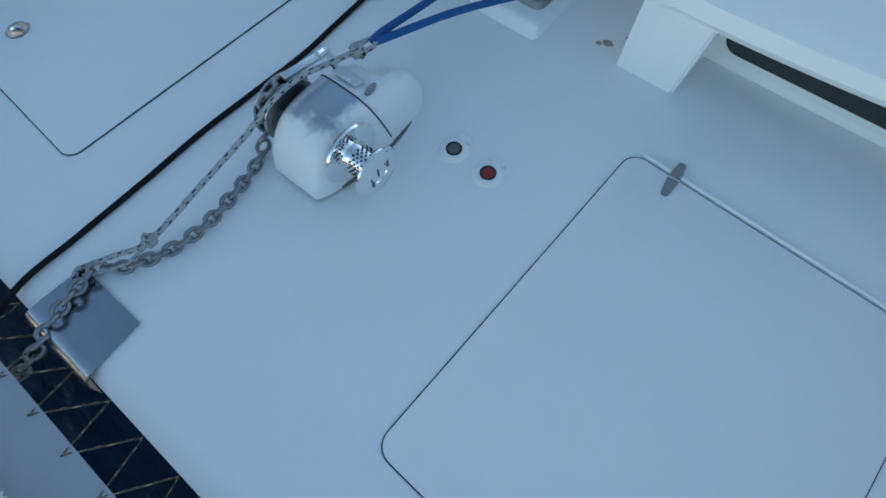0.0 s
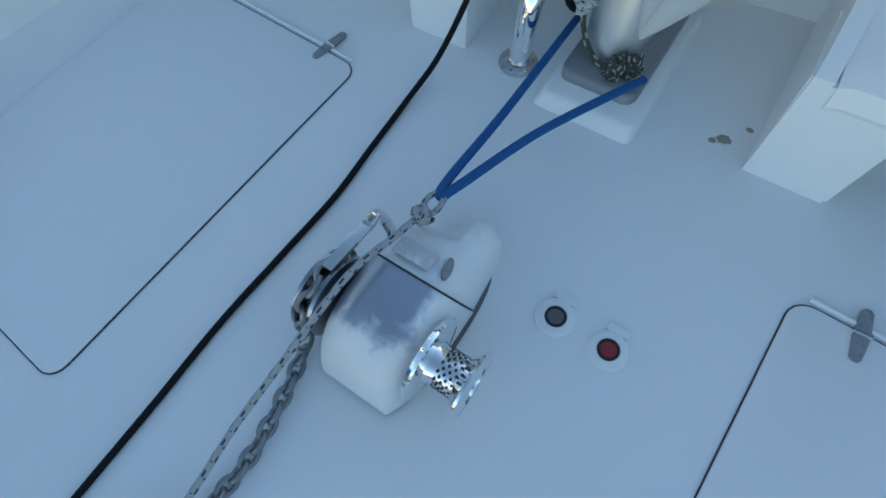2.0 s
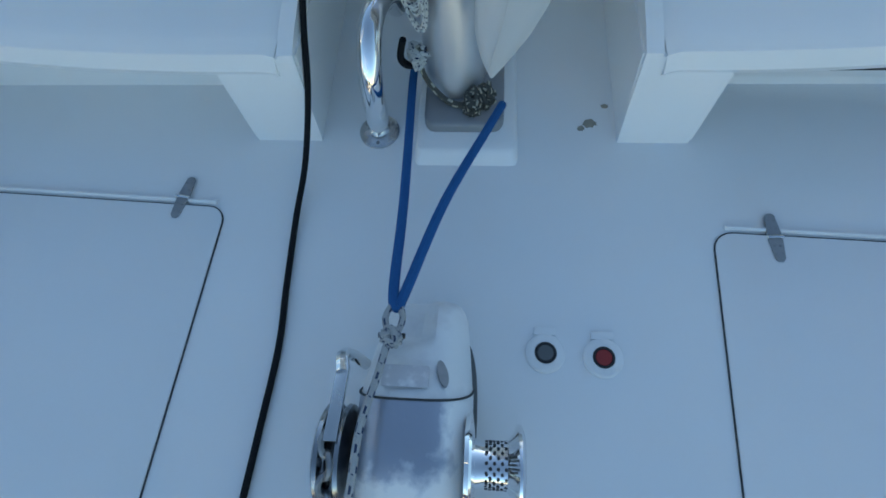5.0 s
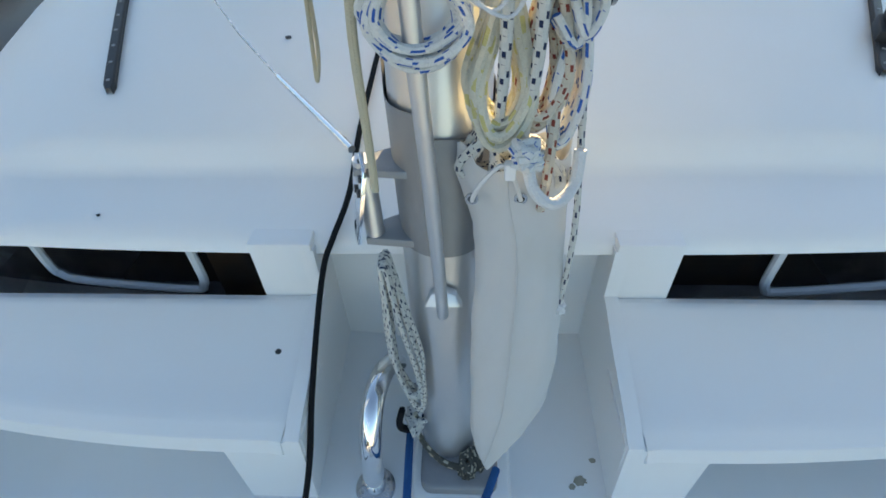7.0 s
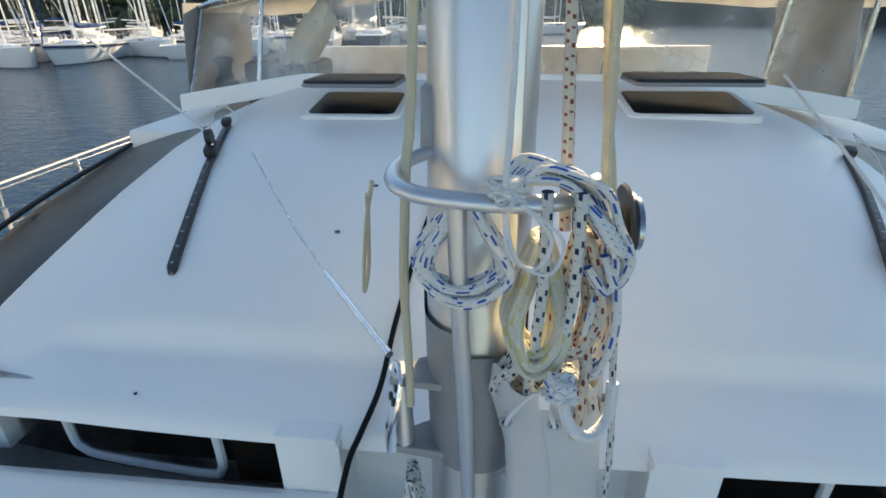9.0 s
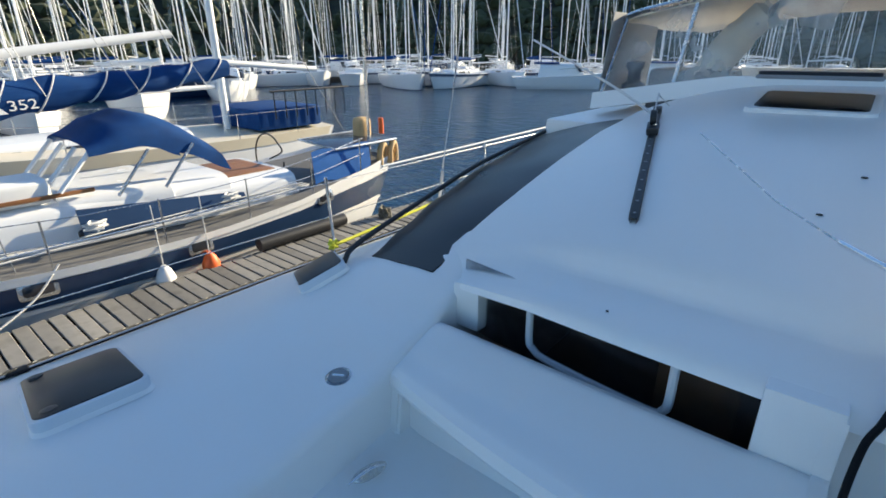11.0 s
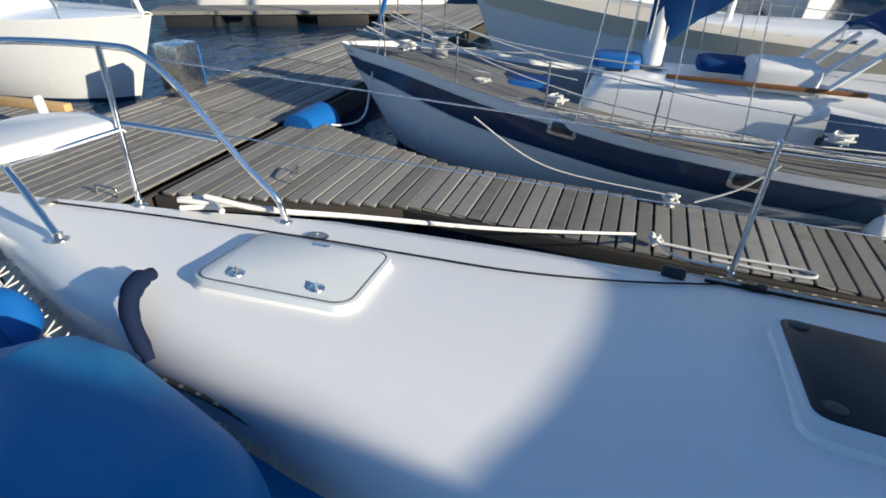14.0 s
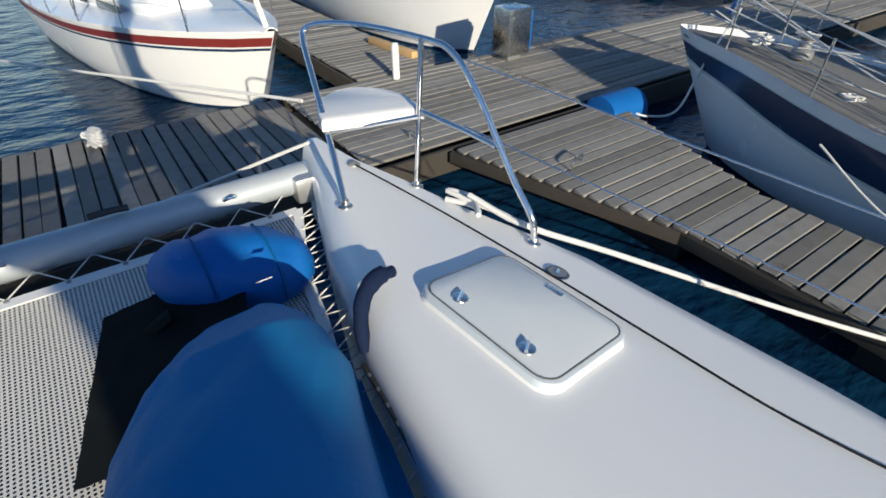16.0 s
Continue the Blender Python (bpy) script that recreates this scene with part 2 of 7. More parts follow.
def mesh_cloth_material():
    """White trampoline netting: rows of small square holes over dark water."""
    m = bpy.data.materials.new("trampoline_net")
    m.use_nodes = True
    t = m.node_tree
    n, l = t.nodes, t.links
    b = n["Principled BSDF"]
    b.inputs["Base Color"].default_value, b.inputs["Roughness"].default_value = (0.62, 0.61, 0.57, 1), 0.7
    geo = n.new("ShaderNodeNewGeometry")
    vor = n.new("ShaderNodeTexVoronoi")
    vor.voronoi_dimensions = "2D"
    vor.inputs["Scale"].default_value, vor.inputs["Randomness"].default_value = 62.0, 0.0
    l.new(geo.outputs["Position"], vor.inputs["Vector"])
    less = n.new("ShaderNodeMath")
    less.operation, less.inputs[1].default_value = "LESS_THAN", 0.30
    l.new(vor.outputs["Distance"], less.inputs[0])
    clear, mix = n.new("ShaderNodeBsdfTransparent"), n.new("ShaderNodeMixShader")
    l.new(less.outputs[0], mix.inputs[0])
    l.new(b.outputs[0], mix.inputs[1])
    l.new(clear.outputs[0], mix.inputs[2])
    l.new(mix.outputs[0], n["Material Output"].inputs["Surface"])
    return m


NET = mesh_cloth_material()


# ---- builders ----
RAKE = []                              # a shape function for all that hangs on the raked mast


def finish(name, bm, mat, parent=None, label="", smooth=True):
    me = bpy.data.meshes.new(name)
    if RAKE:
        at = parent.location.copy() if parent else Vector((0, 0, 0))
        for v in bm.verts:
            v.co = RAKE[0](v.co + at) - at
    bm.normal_update()
    bm.to_mesh(me)
    bm.free()
    me.materials.append(mat)
    if smooth:
        me.polygons.foreach_set("use_smooth", [True] * len(me.polygons))
        me.set_sharp_from_angle(angle=radians(38))
    ob = new(name, me)
    if parent:
        ob.parent = parent
    if label:
        ob["label"] = label
    return ob


def part(name, bm, mat, parent, label=""):
    return finish(name, bm, mat, parent, label)


def thing(name, label, category, at=(0, 0, 0), group="", kind=""):
    ob = new(name)
    ob.location = at
    ob.empty_display_size = 0.05
    return tagged(ob, label, category, group, kind)


def box(lo, hi, bevel=0.0, seg=2, bm=None, taper=None):
    bm = bm or bmesh.new()
    r = bmesh.ops.create_cube(bm, size=1.0)
    for v in r["verts"]:
        v.co = Vector([lo[i] + (v.co[i] + 0.5) * (hi[i] - lo[i]) for i in range(3)])
    if bevel:
        es = list({e for v in r["verts"] for e in v.link_edges})
        bmesh.ops.bevel(bm, geom=es, offset=bevel, segments=seg, affect="EDGES", profile=0.6)
    return bm


def smooth_path(pts, n=6, closed=False):
    """Catmull-Rom through the points."""
    pts = [Vector(p) for p in pts]
    k = len(pts)
    out = []
    for i in range(k if closed else k - 1):
        p = [pts[(i + j - 1) % k] if closed else pts[min(max(i + j - 1, 0), k - 1)] for j in range(4)]
        for s in range(n):
            t = s / n
            out.append(0.5 * ((2 * p[1]) + (p[2] - p[0]) * t + (2 * p[0] - 5 * p[1] + 4 * p[2] - p[3]) * t * t + (3 * p[1] - p[0] - 3 * p[2] + p[3]) * t ** 3))
    if not closed:
        out.append(pts[-1])
    return out


def tube(pts, r, seg=8, n=6, closed=False, bm=None, straight=False, radii=None):
    """A round bar or rope along the points, with its own coordinates for the weave."""
    bm = bm or bmesh.new()
    uv = bm.loops.layers.uv.verify()
    path = [Vector(p) for p in pts] if straight else smooth_path(pts, n, closed)
    k = len(path)
    rings, normal, run = [], None, [0.0]
    for i in range(k):
        a, b = path[(i - 1) % k] if (closed or i) else path[0], path[(i + 1) % k] if (closed or i < k - 1) else path[-1]
        tan = (b - a).normalized() if (b - a).length > 1e-9 else Vector((0, 0, 1))
        if normal is None:
            ref = Vector((0, 0, 1)) if abs(tan.z) < 0.9 else Vector((1, 0, 0))
            normal = tan.cross(ref).normalized()
        normal = (normal - tan * normal.dot(tan)).normalized()
        bi = tan.cross(normal)
        rr = r if radii is None else radii[min(len(radii) - 1, int(i / max(1, k - 1) * (len(radii) - 1) + 0.5))]
        rings.append([bm.verts.new(path[i] + rr * (math.cos(2 * math.pi * j / seg) * normal + math.sin(2 * math.pi * j / seg) * bi)) for j in range(seg)])
        if i:
            run.append(run[-1] + (path[i] - path[i - 1]).length)
    run.append(run[-1] + (path[0] - path[-1]).length)
    for i in range(k if closed else k - 1):
        a, b = rings[i], rings[(i + 1) % k]
        for j in range(seg):
            f = bm.faces.new((a[j], a[(j + 1) % seg], b[(j + 1) % seg], b[j]))
            for lp, (u, v) in zip(f.loops, ((j / seg, run[i]), ((j + 1) / seg, run[i]), ((j + 1) / seg, run[i + 1]), (j / seg, run[i + 1]))):
                lp[uv].uv = (u, v)
    if not closed:
        bm.faces.new(rings[0][::-1])
        bm.faces.new(rings[-1])
    return bm


def lathe(profile, seg=24, at=(0, 0, 0), axis="z", bm=None):
    """Turned shape: profile of (radius, height)."""
    bm = bm or bmesh.new()
    rings = []
    for r, h in profile:
        ring = []
        for j in range(seg):
            a = 2 * math.pi * j / seg
            p = Vector((r * math.cos(a), r * math.sin(a), h))
            if axis == "x":
                p = Vector((p.z, p.x, p.y))
            elif axis == "y":
                p = Vector((p.y, p.z, p.x))
            ring.append(bm.verts.new(p + Vector(at)))
        rings.append(ring)
    for a, b in zip(rings, rings[1:]):
        for j in range(seg):
            bm.faces.new((a[j], a[(j + 1) % seg], b[(j + 1) % seg], b[j]))
    bm.faces.new(rings[0][::-1])
    bm.faces.new(rings[-1])
    return bm


def sheet(fn, nu, nv, thick=0.0, bm=None, closed_u=False):
    """A surface p = fn(u, v), u and v from 0 to 1; with a back skin if thick."""
    bm = bm or bmesh.new()
    grid = [[bm.verts.new(Vector(fn(i / nu, j / nv))) for j in range(nv + 1)] for i in range(nu + (0 if closed_u else 1))]
    m = len(grid)
    faces = []
    for i in range(nu):
        for j in range(nv):
            faces.append(bm.faces.new((grid[i][j], grid[(i + 1) % m][j], grid[(i + 1) % m][j + 1], grid[i][j + 1])))
    if thick:
        bm.normal_update()
        bmesh.ops.solidify(bm, geom=faces, thickness=thick)
    return bm


def rounded_rect(w, h, r, seg=5):
    pts = []
    for cx, cy, a0 in ((w / 2 - r, h / 2 - r, 0), (-w / 2 + r, h / 2 - r, 90), (-w / 2 + r, -h / 2 + r, 180), (w / 2 - r, -h / 2 + r, 270)):
        for s in range(seg + 1):
            a = radians(a0 + 90 * s / seg)
            pts.append((cx + r * math.cos(a), cy + r * math.sin(a)))
    return pts


def prism(outline, z0, z1, bevel=0.0, m=None, bm=None, top_scale=1.0):
    """An outline in x, y raised from z0 to z1 (its top edge eased), put in place by the matrix m."""
    bm = bm or bmesh.new()
    layers = [(z0, 1.0)]
    if bevel:
        layers += [(z1 - bevel, top_scale), (z1 - bevel * 0.3, None), (z1, None)]
    else:
        layers += [(z1, top_scale)]
    cx = sum(p[0] for p in outline) / len(outline)
    cy = sum(p[1] for p in outline) / len(outline)
    size = max(max(abs(p[0] - cx), abs(p[1] - cy)) for p in outline)
    rings = []
    for i, (z, s) in enumerate(layers):
        if s is None:
            s = top_scale * (1 - bevel * (0.3 if i == 2 else 1.0) / size)
        rings.append([bm.verts.new((cx + (x - cx) * s, cy + (y - cy) * s, z)) for x, y in outline])
    k = len(outline)
    for a, b in zip(rings, rings[1:]):
        for j in range(k):
            bm.faces.new((a[j], a[(j + 1) % k], b[(j + 1) % k], b[j]))
    bm.faces.new(rings[0][::-1])
    bm.faces.new(rings[-1])
    if m is not None:
        vs = [v for ring in rings for v in ring]
        for v in vs:
            v.co = m @ v.co
    return bm


def lerp_table(table, x):
    """Smooth value from rows (x, value)."""
    if x <= table[0][0]:
        return table[0][1]
    for (a, va), (b, vb) in zip(table, table[1:]):
        if x <= b:
            t = (x - a) / (b - a)
            t = t * t * (3 - 2 * t) * 0.5 + t * 0.5
            return va + (vb - va) * t
    return table[-1][1]


def frame_at(p, xdir, zdir):
    """A pose whose x and z point the given ways."""
    z = Vector(zdir).normalized()
    x = Vector(xdir)
    x = (x - z * x.dot(z)).normalized()
    y = z.cross(x)
    return Matrix(((x.x, y.x, z.x, p[0]), (x.y, y.y, z.y, p[1]), (x.z, y.z, z.z, p[2]), (0, 0, 0, 1)))


# ---- setting: water, shore ----
def flat(name, x0, x1, y0, y1, z, mat, label, category):
    bm = bmesh.new()
    bm.faces.new([bm.verts.new(p) for p in ((x0, y0, z), (x1, y0, z), (x1, y1, z), (x0, y1, z))])
    return tagged(finish(name, bm, mat, smooth=False), label, category, kind="structure")


WATER_Z, DOCK_Z = -1.75, -1.25
flat("water", -1500, 1500, -1500, 1500, WATER_Z, WATER, "rippled dark blue harbour water", "water")


def polar(yaw, dist, z=0.0):
    """A place seen from the foredeck: yaw in degrees from aft towards starboard."""
    a = radians(yaw)
    return Vector((-0.8 - math.sin(a) * dist, -1.1 + math.cos(a) * dist, z))


def hill_height(yaw, dist):
    d = max(0.0, dist - 118)
    ridge = lerp_table([(-90, 22), (0, 30), (30, 40), (55, 44), (75, 34), (95, 30), (120, 26), (170, 18)], yaw)
    h = ridge * (1 - math.exp(-d / 110.0)) * 1.7
    p = polar(yaw, dist) * 0.018
    return WATER_Z - 0.6 + h + (noise.noise(p) * 5 + noise.noise(p * 3.1) * 1.8) * min(1, d / 40)


def hill_point(u, v):
    yaw, dist = -100 + 280 * u, 112 + 420 * v * v + 25 * v
    return polar(yaw, dist, hill_height(yaw, dist))


tagged(finish("backdrop", sheet(hill_point, 180, 40), HILL), "scrub-covered hillside behind the harbour", "hillside", kind="structure")

# ---- the catamaran ----
SLOPE = 0.0665


def deck_z(y):
    return SLOPE * y


def hull_in(y):
    return lerp_table([(-4.12, -2.70), (-3.1, -2.41), (-2.5, -2.28), (-1.95, -2.20), (-1.3, -1.98), (-0.5, -1.84), (0.0, -1.86), (0.2, -1.87), (0.7, -1.88), (1.0, -1.95), (9.0, -1.95)], y)


def hull_out(y):
    return lerp_table([(-4.14, -2.80), (-3.8, -2.86), (-3.42, -3.0), (-2.46, -3.39), (-1.5, -3.57), (-0.86, -3.68), (1.3, -3.76), (4.5, -3.78), (9.0, -3.70)], y)


def deck_rise(x, y):
    """The side deck sweeps up to the cabin front."""
    inner = lerp_table([(-0.45, 0.0), (0.0, 0.045), (0.35, 0.13), (0.66, 0.255), (0.95, 0.36), (1.3, 0.36)], y)
    outer = lerp_table([(-0.45, 0.0), (0.0, 0.045), (0.35, 0.13), (0.66, 0.24), (0.78, 0.25), (1.3, 0.0)], y)
    a = min(1.0, max(0.0, (x + 2.25) / 0.15))
    return (inner * a + outer * (1 - a)) * lerp_table([(-3.7, 0.0), (-3.2, 0.30), (-2.6, 0.76), (-2.05, 1.0)], x)


def crown(x, y=-2.0):
    return 0.27 - 0.30 * (max(0.0, -2.4 - x) / 1.3) ** 1.5 + deck_rise(x, y)


def hull_section(y, sign):
    xi, xo = hull_in(y), hull_out(y)
    w = xi - xo
    k = lerp_table([(-1.6, 1.0), (-0.6, 0.4), (0.15, 0.25)], y)
    r, drop = min(0.10, 0.35 * w) * k, 0.16 * k
    keel = max(0.0, min(1.0, (y + 4.15) / 2.0))
    low = -0.15 - 1.75 * min(1.0, 0.35 + 0.65 * keel)
    pts = [(xi - 0.06, low), (xi + 0.02, -0.25), (xi + 0.03, crown(xi, y) - drop)]
    for s in range(1, 6):
        a = radians(90 * s / 5)
        pts.append((xi - r + (r + 0.03) * math.cos(a), crown(xi - r, y) - drop + drop * math.sin(a)))
    for s in range(1, 15):
        x = (xi - r) + (xo + 0.02 - xi + r) * s / 14
        pts.append((x, crown(x, y)))
    pts += [(xo, crown(xo) - 0.02), (xo - 0.012, crown(xo) - 0.06), (xo + 0.004, crown(xo) - 0.10), (xo + 0.03, -0.6), (xo + 0.10, low)]
    return [Vector((sign * -p[0] if sign > 0 else p[0], y, p[1])) for p in pts]


def hull_mesh(sign):
    bm = bmesh.new()
    ys = [-4.14, -4.1, -4.0, -3.8, -3.5] + [-3.2 + 0.3 * i for i in range(9)] + [-0.6 + 0.1 * i for i in range(20)] + [1.5 + 0.3 * i for i in range(26)]
    rows = [[bm.verts.new(p) for p in hull_section(y, sign)] for y in ys]
    for a, b in zip(rows, rows[1:]):
        for j in range(len(a) - 1):
            q = (a[j], a[j + 1], b[j + 1], b[j])
            bm.faces.new(q if sign < 0 else q[::-1])
    bm.faces.new(rows[0] if sign > 0 else rows[0][::-1])
    bm.faces.new(rows[-1] if sign < 0 else rows[-1][::-1])
    return bm


cat_boat = thing("catamaran", "white cruising catamaran with glossy gelcoat decks, moored", "catamaran", kind="structure")
part("starboard_hull", hull_mesh(-1), GEL, cat_boat, "white gelcoat hull with cambered deck")
part("port_hull", hull_mesh(1), GEL, cat_boat, "white gelcoat hull with cambered deck")

# foredeck well between the hulls
def foredeck(u, v):
    y = -1.835 + 2.70 * v
    half = -hull_in(y) + 0.06
    x = -half + 2 * half * u
    edge = min(1.0, (half - abs(x)) / 0.22)
    lift = 0.10 * (1 - edge) ** 2
    z = deck_z(y) + lift - (0.03 * (1 - (v / 0.02)) ** 2 if v < 0.02 else 0)
    return (x, y, z)


part("foredeck", sheet(foredeck, 60, 60, thick=0.09), NONSKID, cat_boat, "white painted foredeck well")
part("bridgedeck_front", box((-2.1, -1.80, -0.75), (2.1, -1.70, -0.2), 0.02), GEL, cat_boat)
part("bridgedeck_floor", box((-2.2, -1.7, -0.80), (2.2, 7.5, -0.70)), GEL, cat_boat)

# front bench: seats either side of the mast, carried on slanted legs
SEAT_TOP = [(0.015, 0.27), (0.03, 0.315), (0.08, 0.335), (0.20, 0.352), (0.34, 0.385), (0.45, 0.418), (0.475, 0.412), (0.485, 0.38)]


def seat_front(x):
    """The front edge bows aft towards the side."""
    return 0.015 + 0.09 * max(0.0, abs(x) - 0.6) ** 2


def seat_mesh(sign):
    xin, xout = 0.452, 1.86
    prof = [(0.485, 0.20), (0.10, 0.21), (0.03, 0.245)] + SEAT_TOP

    def fn(u, v):
        i = v * (len(prof) - 1)
        k = min(int(i), len(prof) - 2)
        y, z = [prof[k][c] + (prof[k + 1][c] - prof[k][c]) * (i - k) for c in (0, 1)]
        x = xin + (xout - xin) * u
        front = max(0.0, 1 - (y - 0.015) / 0.3)
        x += 0.05 * front * (1 - u) * 1.0
        rim = min(1.0, min(u, 1 - u) / 0.03)
        y += seat_front(x) * front - 0.015 * front
        z -= 0.012 * (1 - rim) ** 2
        return (sign * x, y, z)
    bm = sheet(fn, 48, 50)
    # close the two ends
    n = 51
    allv = list(bm.verts)
    for col in (allv[:n], allv[-n:]):
        try:
            bm.faces.new(col)
        except ValueError:
            pass
    bmesh.ops.recalc_face_normals(bm, faces=bm.faces)
    return bm


def leg_mesh(sign, x0, x1, y0=0.0, y1=0.30):
    bm = bmesh.new()
    lo = [(x0, y0), (x1, y0), (x1, y1), (x0, y1)]
    hi = [(x0 - 0.01, y0 + 0.03), (x1 + 0.03, y0 + 0.03), (x1 + 0.03, y1), (x0 - 0.01, y1)]
    a = [bm.verts.new((sign * x, y, deck_z(y) - 0.02)) for x, y in lo]
    b = [bm.verts.new((sign * x, y, 0.30)) for x, y in hi]
    for j in range(4):
        bm.faces.new((a[j], a[(j + 1) % 4], b[(j + 1) % 4], b[j]))
    bm.faces.new(a[::-1])
    bm.faces.new(b)
    bmesh.ops.bevel(bm, geom=[e for e in bm.edges if abs(e.verts[0].co.z - e.verts[1].co.z) > 0.1], offset=0.012, segments=3, affect="EDGES")
    bmesh.ops.recalc_face_normals(bm, faces=bm.faces)
    return bm


for sg in (-1, 1):
    part("bench_seat", seat_mesh(sg), GEL, cat_boat, "moulded white bench seat")
    part("bench_leg", leg_mesh(sg, 0.452, 0.662), GEL, cat_boat)
    part("bench_leg", leg_mesh(sg, 1.80, 1.90, 0.14, 0.40), GEL, cat_boat)

# cabin front below and behind the benches, with its recess for the mast
def wall_panel(x0, x1, y, z0, z1, name="cabin_front", d=0.05):
    return part(name, box((x0, y, z0), (x1, y + d, z1), 0.004), GEL, cat_boat)


for sg in (-1, 1):
    lo, hi = sorted((sg * 0.452, sg * 1.95))
    wall_panel(lo, hi, 0.22, -0.08, 0.26)
    # side cheek of the mast recess
    bm = bmesh.new()
    prof = [(0.0, -0.02), (0.03, 0.31), (0.10, 0.335), (0.34, 0.387), (0.45, 0.42), (0.475, 0.42), (0.478, 0.61), (0.86, 0.61), (0.86, -0.05)]
    a = [bm.verts.new((sg * 0.447, y, z)) for y, z in prof]
    b = [bm.verts.new((sg * 0.49, y, z)) for y, z in prof]
    for j in range(len(prof)):
        bm.faces.new((a[j], a[(j + 1) % len(prof)], b[(j + 1) % len(prof)], b[j]))
    bm.faces.new(a[::-1])
    bm.faces.new(b)
    bmesh.ops.recalc_face_normals(bm, faces=bm.faces)
    part("recess_cheek", bm, GEL, cat_boat)
    # window band: inner post, outer post, sill and header
    lo, hi = sorted((sg * 0.452, sg * 0.645))
    part("window_post", box((lo, 0.478, 0.30), (hi, 0.80, 0.635), 0.008), GEL, cat_boat)
    lo, hi = sorted((sg * 1.73, sg * 1.87))
    part("window_post", box((lo, 0.60, 0.34), (hi, 0.86, 0.555), 0.012), GEL, cat_boat)


def recess_back(u, v):
    x = -0.47 + 0.94 * u
    return (x, 0.60 - 0.02 * math.cos(math.pi * (2 * u - 1)), -0.03 + 0.66 * v)


part("recess_back", sheet(recess_back, 10, 6, thick=0.03), GEL, cat_boat)

# coachroof: brow over the window band, then the long sloping roof
ROOF = [(0.50, 0.578), (0.512, 0.61), (0.55, 0.634), (0.66, 0.652), (0.74, 0.660), (0.775, 0.665), (0.80, 0.690), (0.845, 0.756), (0.88, 0.772), (1.05, 0.828), (1.40, 0.935), (1.80, 1.055), (2.30, 1.165), (2.90, 1.245), (3.45, 1.27)]


def roof_half(y):
    return lerp_table([(0.5, 1.80), (0.62, 1.87), (0.7, 1.93), (0.8, 2.03), (0.95, 2.05), (1.1, 2.05), (1.4, 2.03), (1.9, 1.99), (2.74, 1.95), (3.5, 1.92)], y)


def roof_z(x, y):
    f = abs(x) / roof_half(y)
    side = min(1.0, max(0.0, (abs(x) - 1.40) / 0.35))
    plain = [q for q in ROOF if q[0] < 0.56 or q[0] > 0.95]
    base = lerp_linear(ROOF, y) * (1 - side) + lerp_linear(plain, y) * side
    base += lerp_linear([(0.5, -0.025), (0.55, -0.045), (0.6, -0.052), (0.7, -0.06), (0.8, -0.045), (0.95, 0.0), (9.0, 0.0)], y) * max(0.0, min(1.0, f) - 0.8) / 0.2
    return base + 0.035 * (1 - min(1, f) ** 2) * min(1, (y - 0.5) / 0.6) - 0.15 * (max(0, f - 0.55) / 0.45) ** 2 * min(1, (y - 0.5) / 0.5)


def lerp_linear(table, x):
    for (a, va), (b, vb) in zip(table, table[1:]):
        if x <= b:
            return va + (vb - va) * (x - a) / (b - a)
    return table[-1][1]


ROOF_Y = [0.50, 0.503, 0.512, 0.53, 0.55, 0.58, 0.62, 0.66, 0.71, 0.755, 0.775, 0.80, 0.825, 0.85, 0.88, 0.92, 0.97, 1.05, 1.2, 1.4, 1.6, 1.8, 2.05, 2.3, 2.6, 2.9, 3.2, 3.45]


def coachroof(u, v):
    y = ROOF_Y[min(len(ROOF_Y) - 1, int(round(v * (len(ROOF_Y) - 1))))]
    f = -1 + 2 * u
    x = f * roof_half(y)
    bow = 0.10 * max(0.0, abs(f) - 0.25) ** 2 * max(0.0, 1 - (y - 0.5) / 0.6)
    return (x, y + bow, roof_z(x, y))


part("coachroof", sheet(coachroof, 64, len(ROOF_Y) - 1, thick=0.022), GEL, cat_boat, "white sloping coachroof with a brow over the windows")
part("cabin_floor", box((-1.9, 0.7, -0.4), (1.9, 6.5, -0.35)), WOOD, cat_boat)
part("cabin_back", box((-1.9, 3.42, -0.4), (1.9, 3.46, 1.2)), TEAK, cat_boat)
part("saloon_panel", box((-1.0, 0.78, -0.3), (-0.72, 0.82, 0.50)), WOOD, cat_boat, "varnished wooden panel in the saloon")

COVER = material("smoked_side_acrylic", (0.016, 0.017, 0.021), rough=0.3, var=0.3, scale=3, fine=200, bump=0.01, spec=0.22)


# side of the coachroof: dark wrap-round window over the side deck
def side_window(sg):
    def fn(u, v):
        y = 0.66 + 2.19 * u
        k = min(1.0, v / 0.8)
        edge = max(0.0, min(1.0, (y - 0.66) / 0.34))
        hx = 2.05 + (roof_half(max(y, 0.95)) - 0.01 - 2.05) * edge
        hz = 0.532 + (roof_z(roof_half(max(y, 0.95)), max(y, 0.95)) - 0.035 - 0.532) * edge
        lx = lerp_table([(0.66, 2.58), (1.0, 2.67), (1.4, 2.74), (2.0, 2.78), (3.0, 2.78)], y)
        lz = lerp_table([(0.66, 0.445), (1.0, 0.50), (1.4, 0.585), (2.0, 0.705), (2.7, 0.82), (3.7, 0.95)], y)
        if v > 0.81:
            q = (v - 0.8) / 0.2
            return (sg * (lx + 0.05 * q), y + 0.09, lz + (0.20 - lz) * q)
        bulge = 0.02 * math.sin(math.pi * k) * min(1, u * 4 + 0.15)
        return (sg * (hx + (lx - hx) * k), y + 0.09 * k, hz + (lz - hz) * k + bulge)
    return sheet(fn, 30, 10, thick=0.012 * -sg)


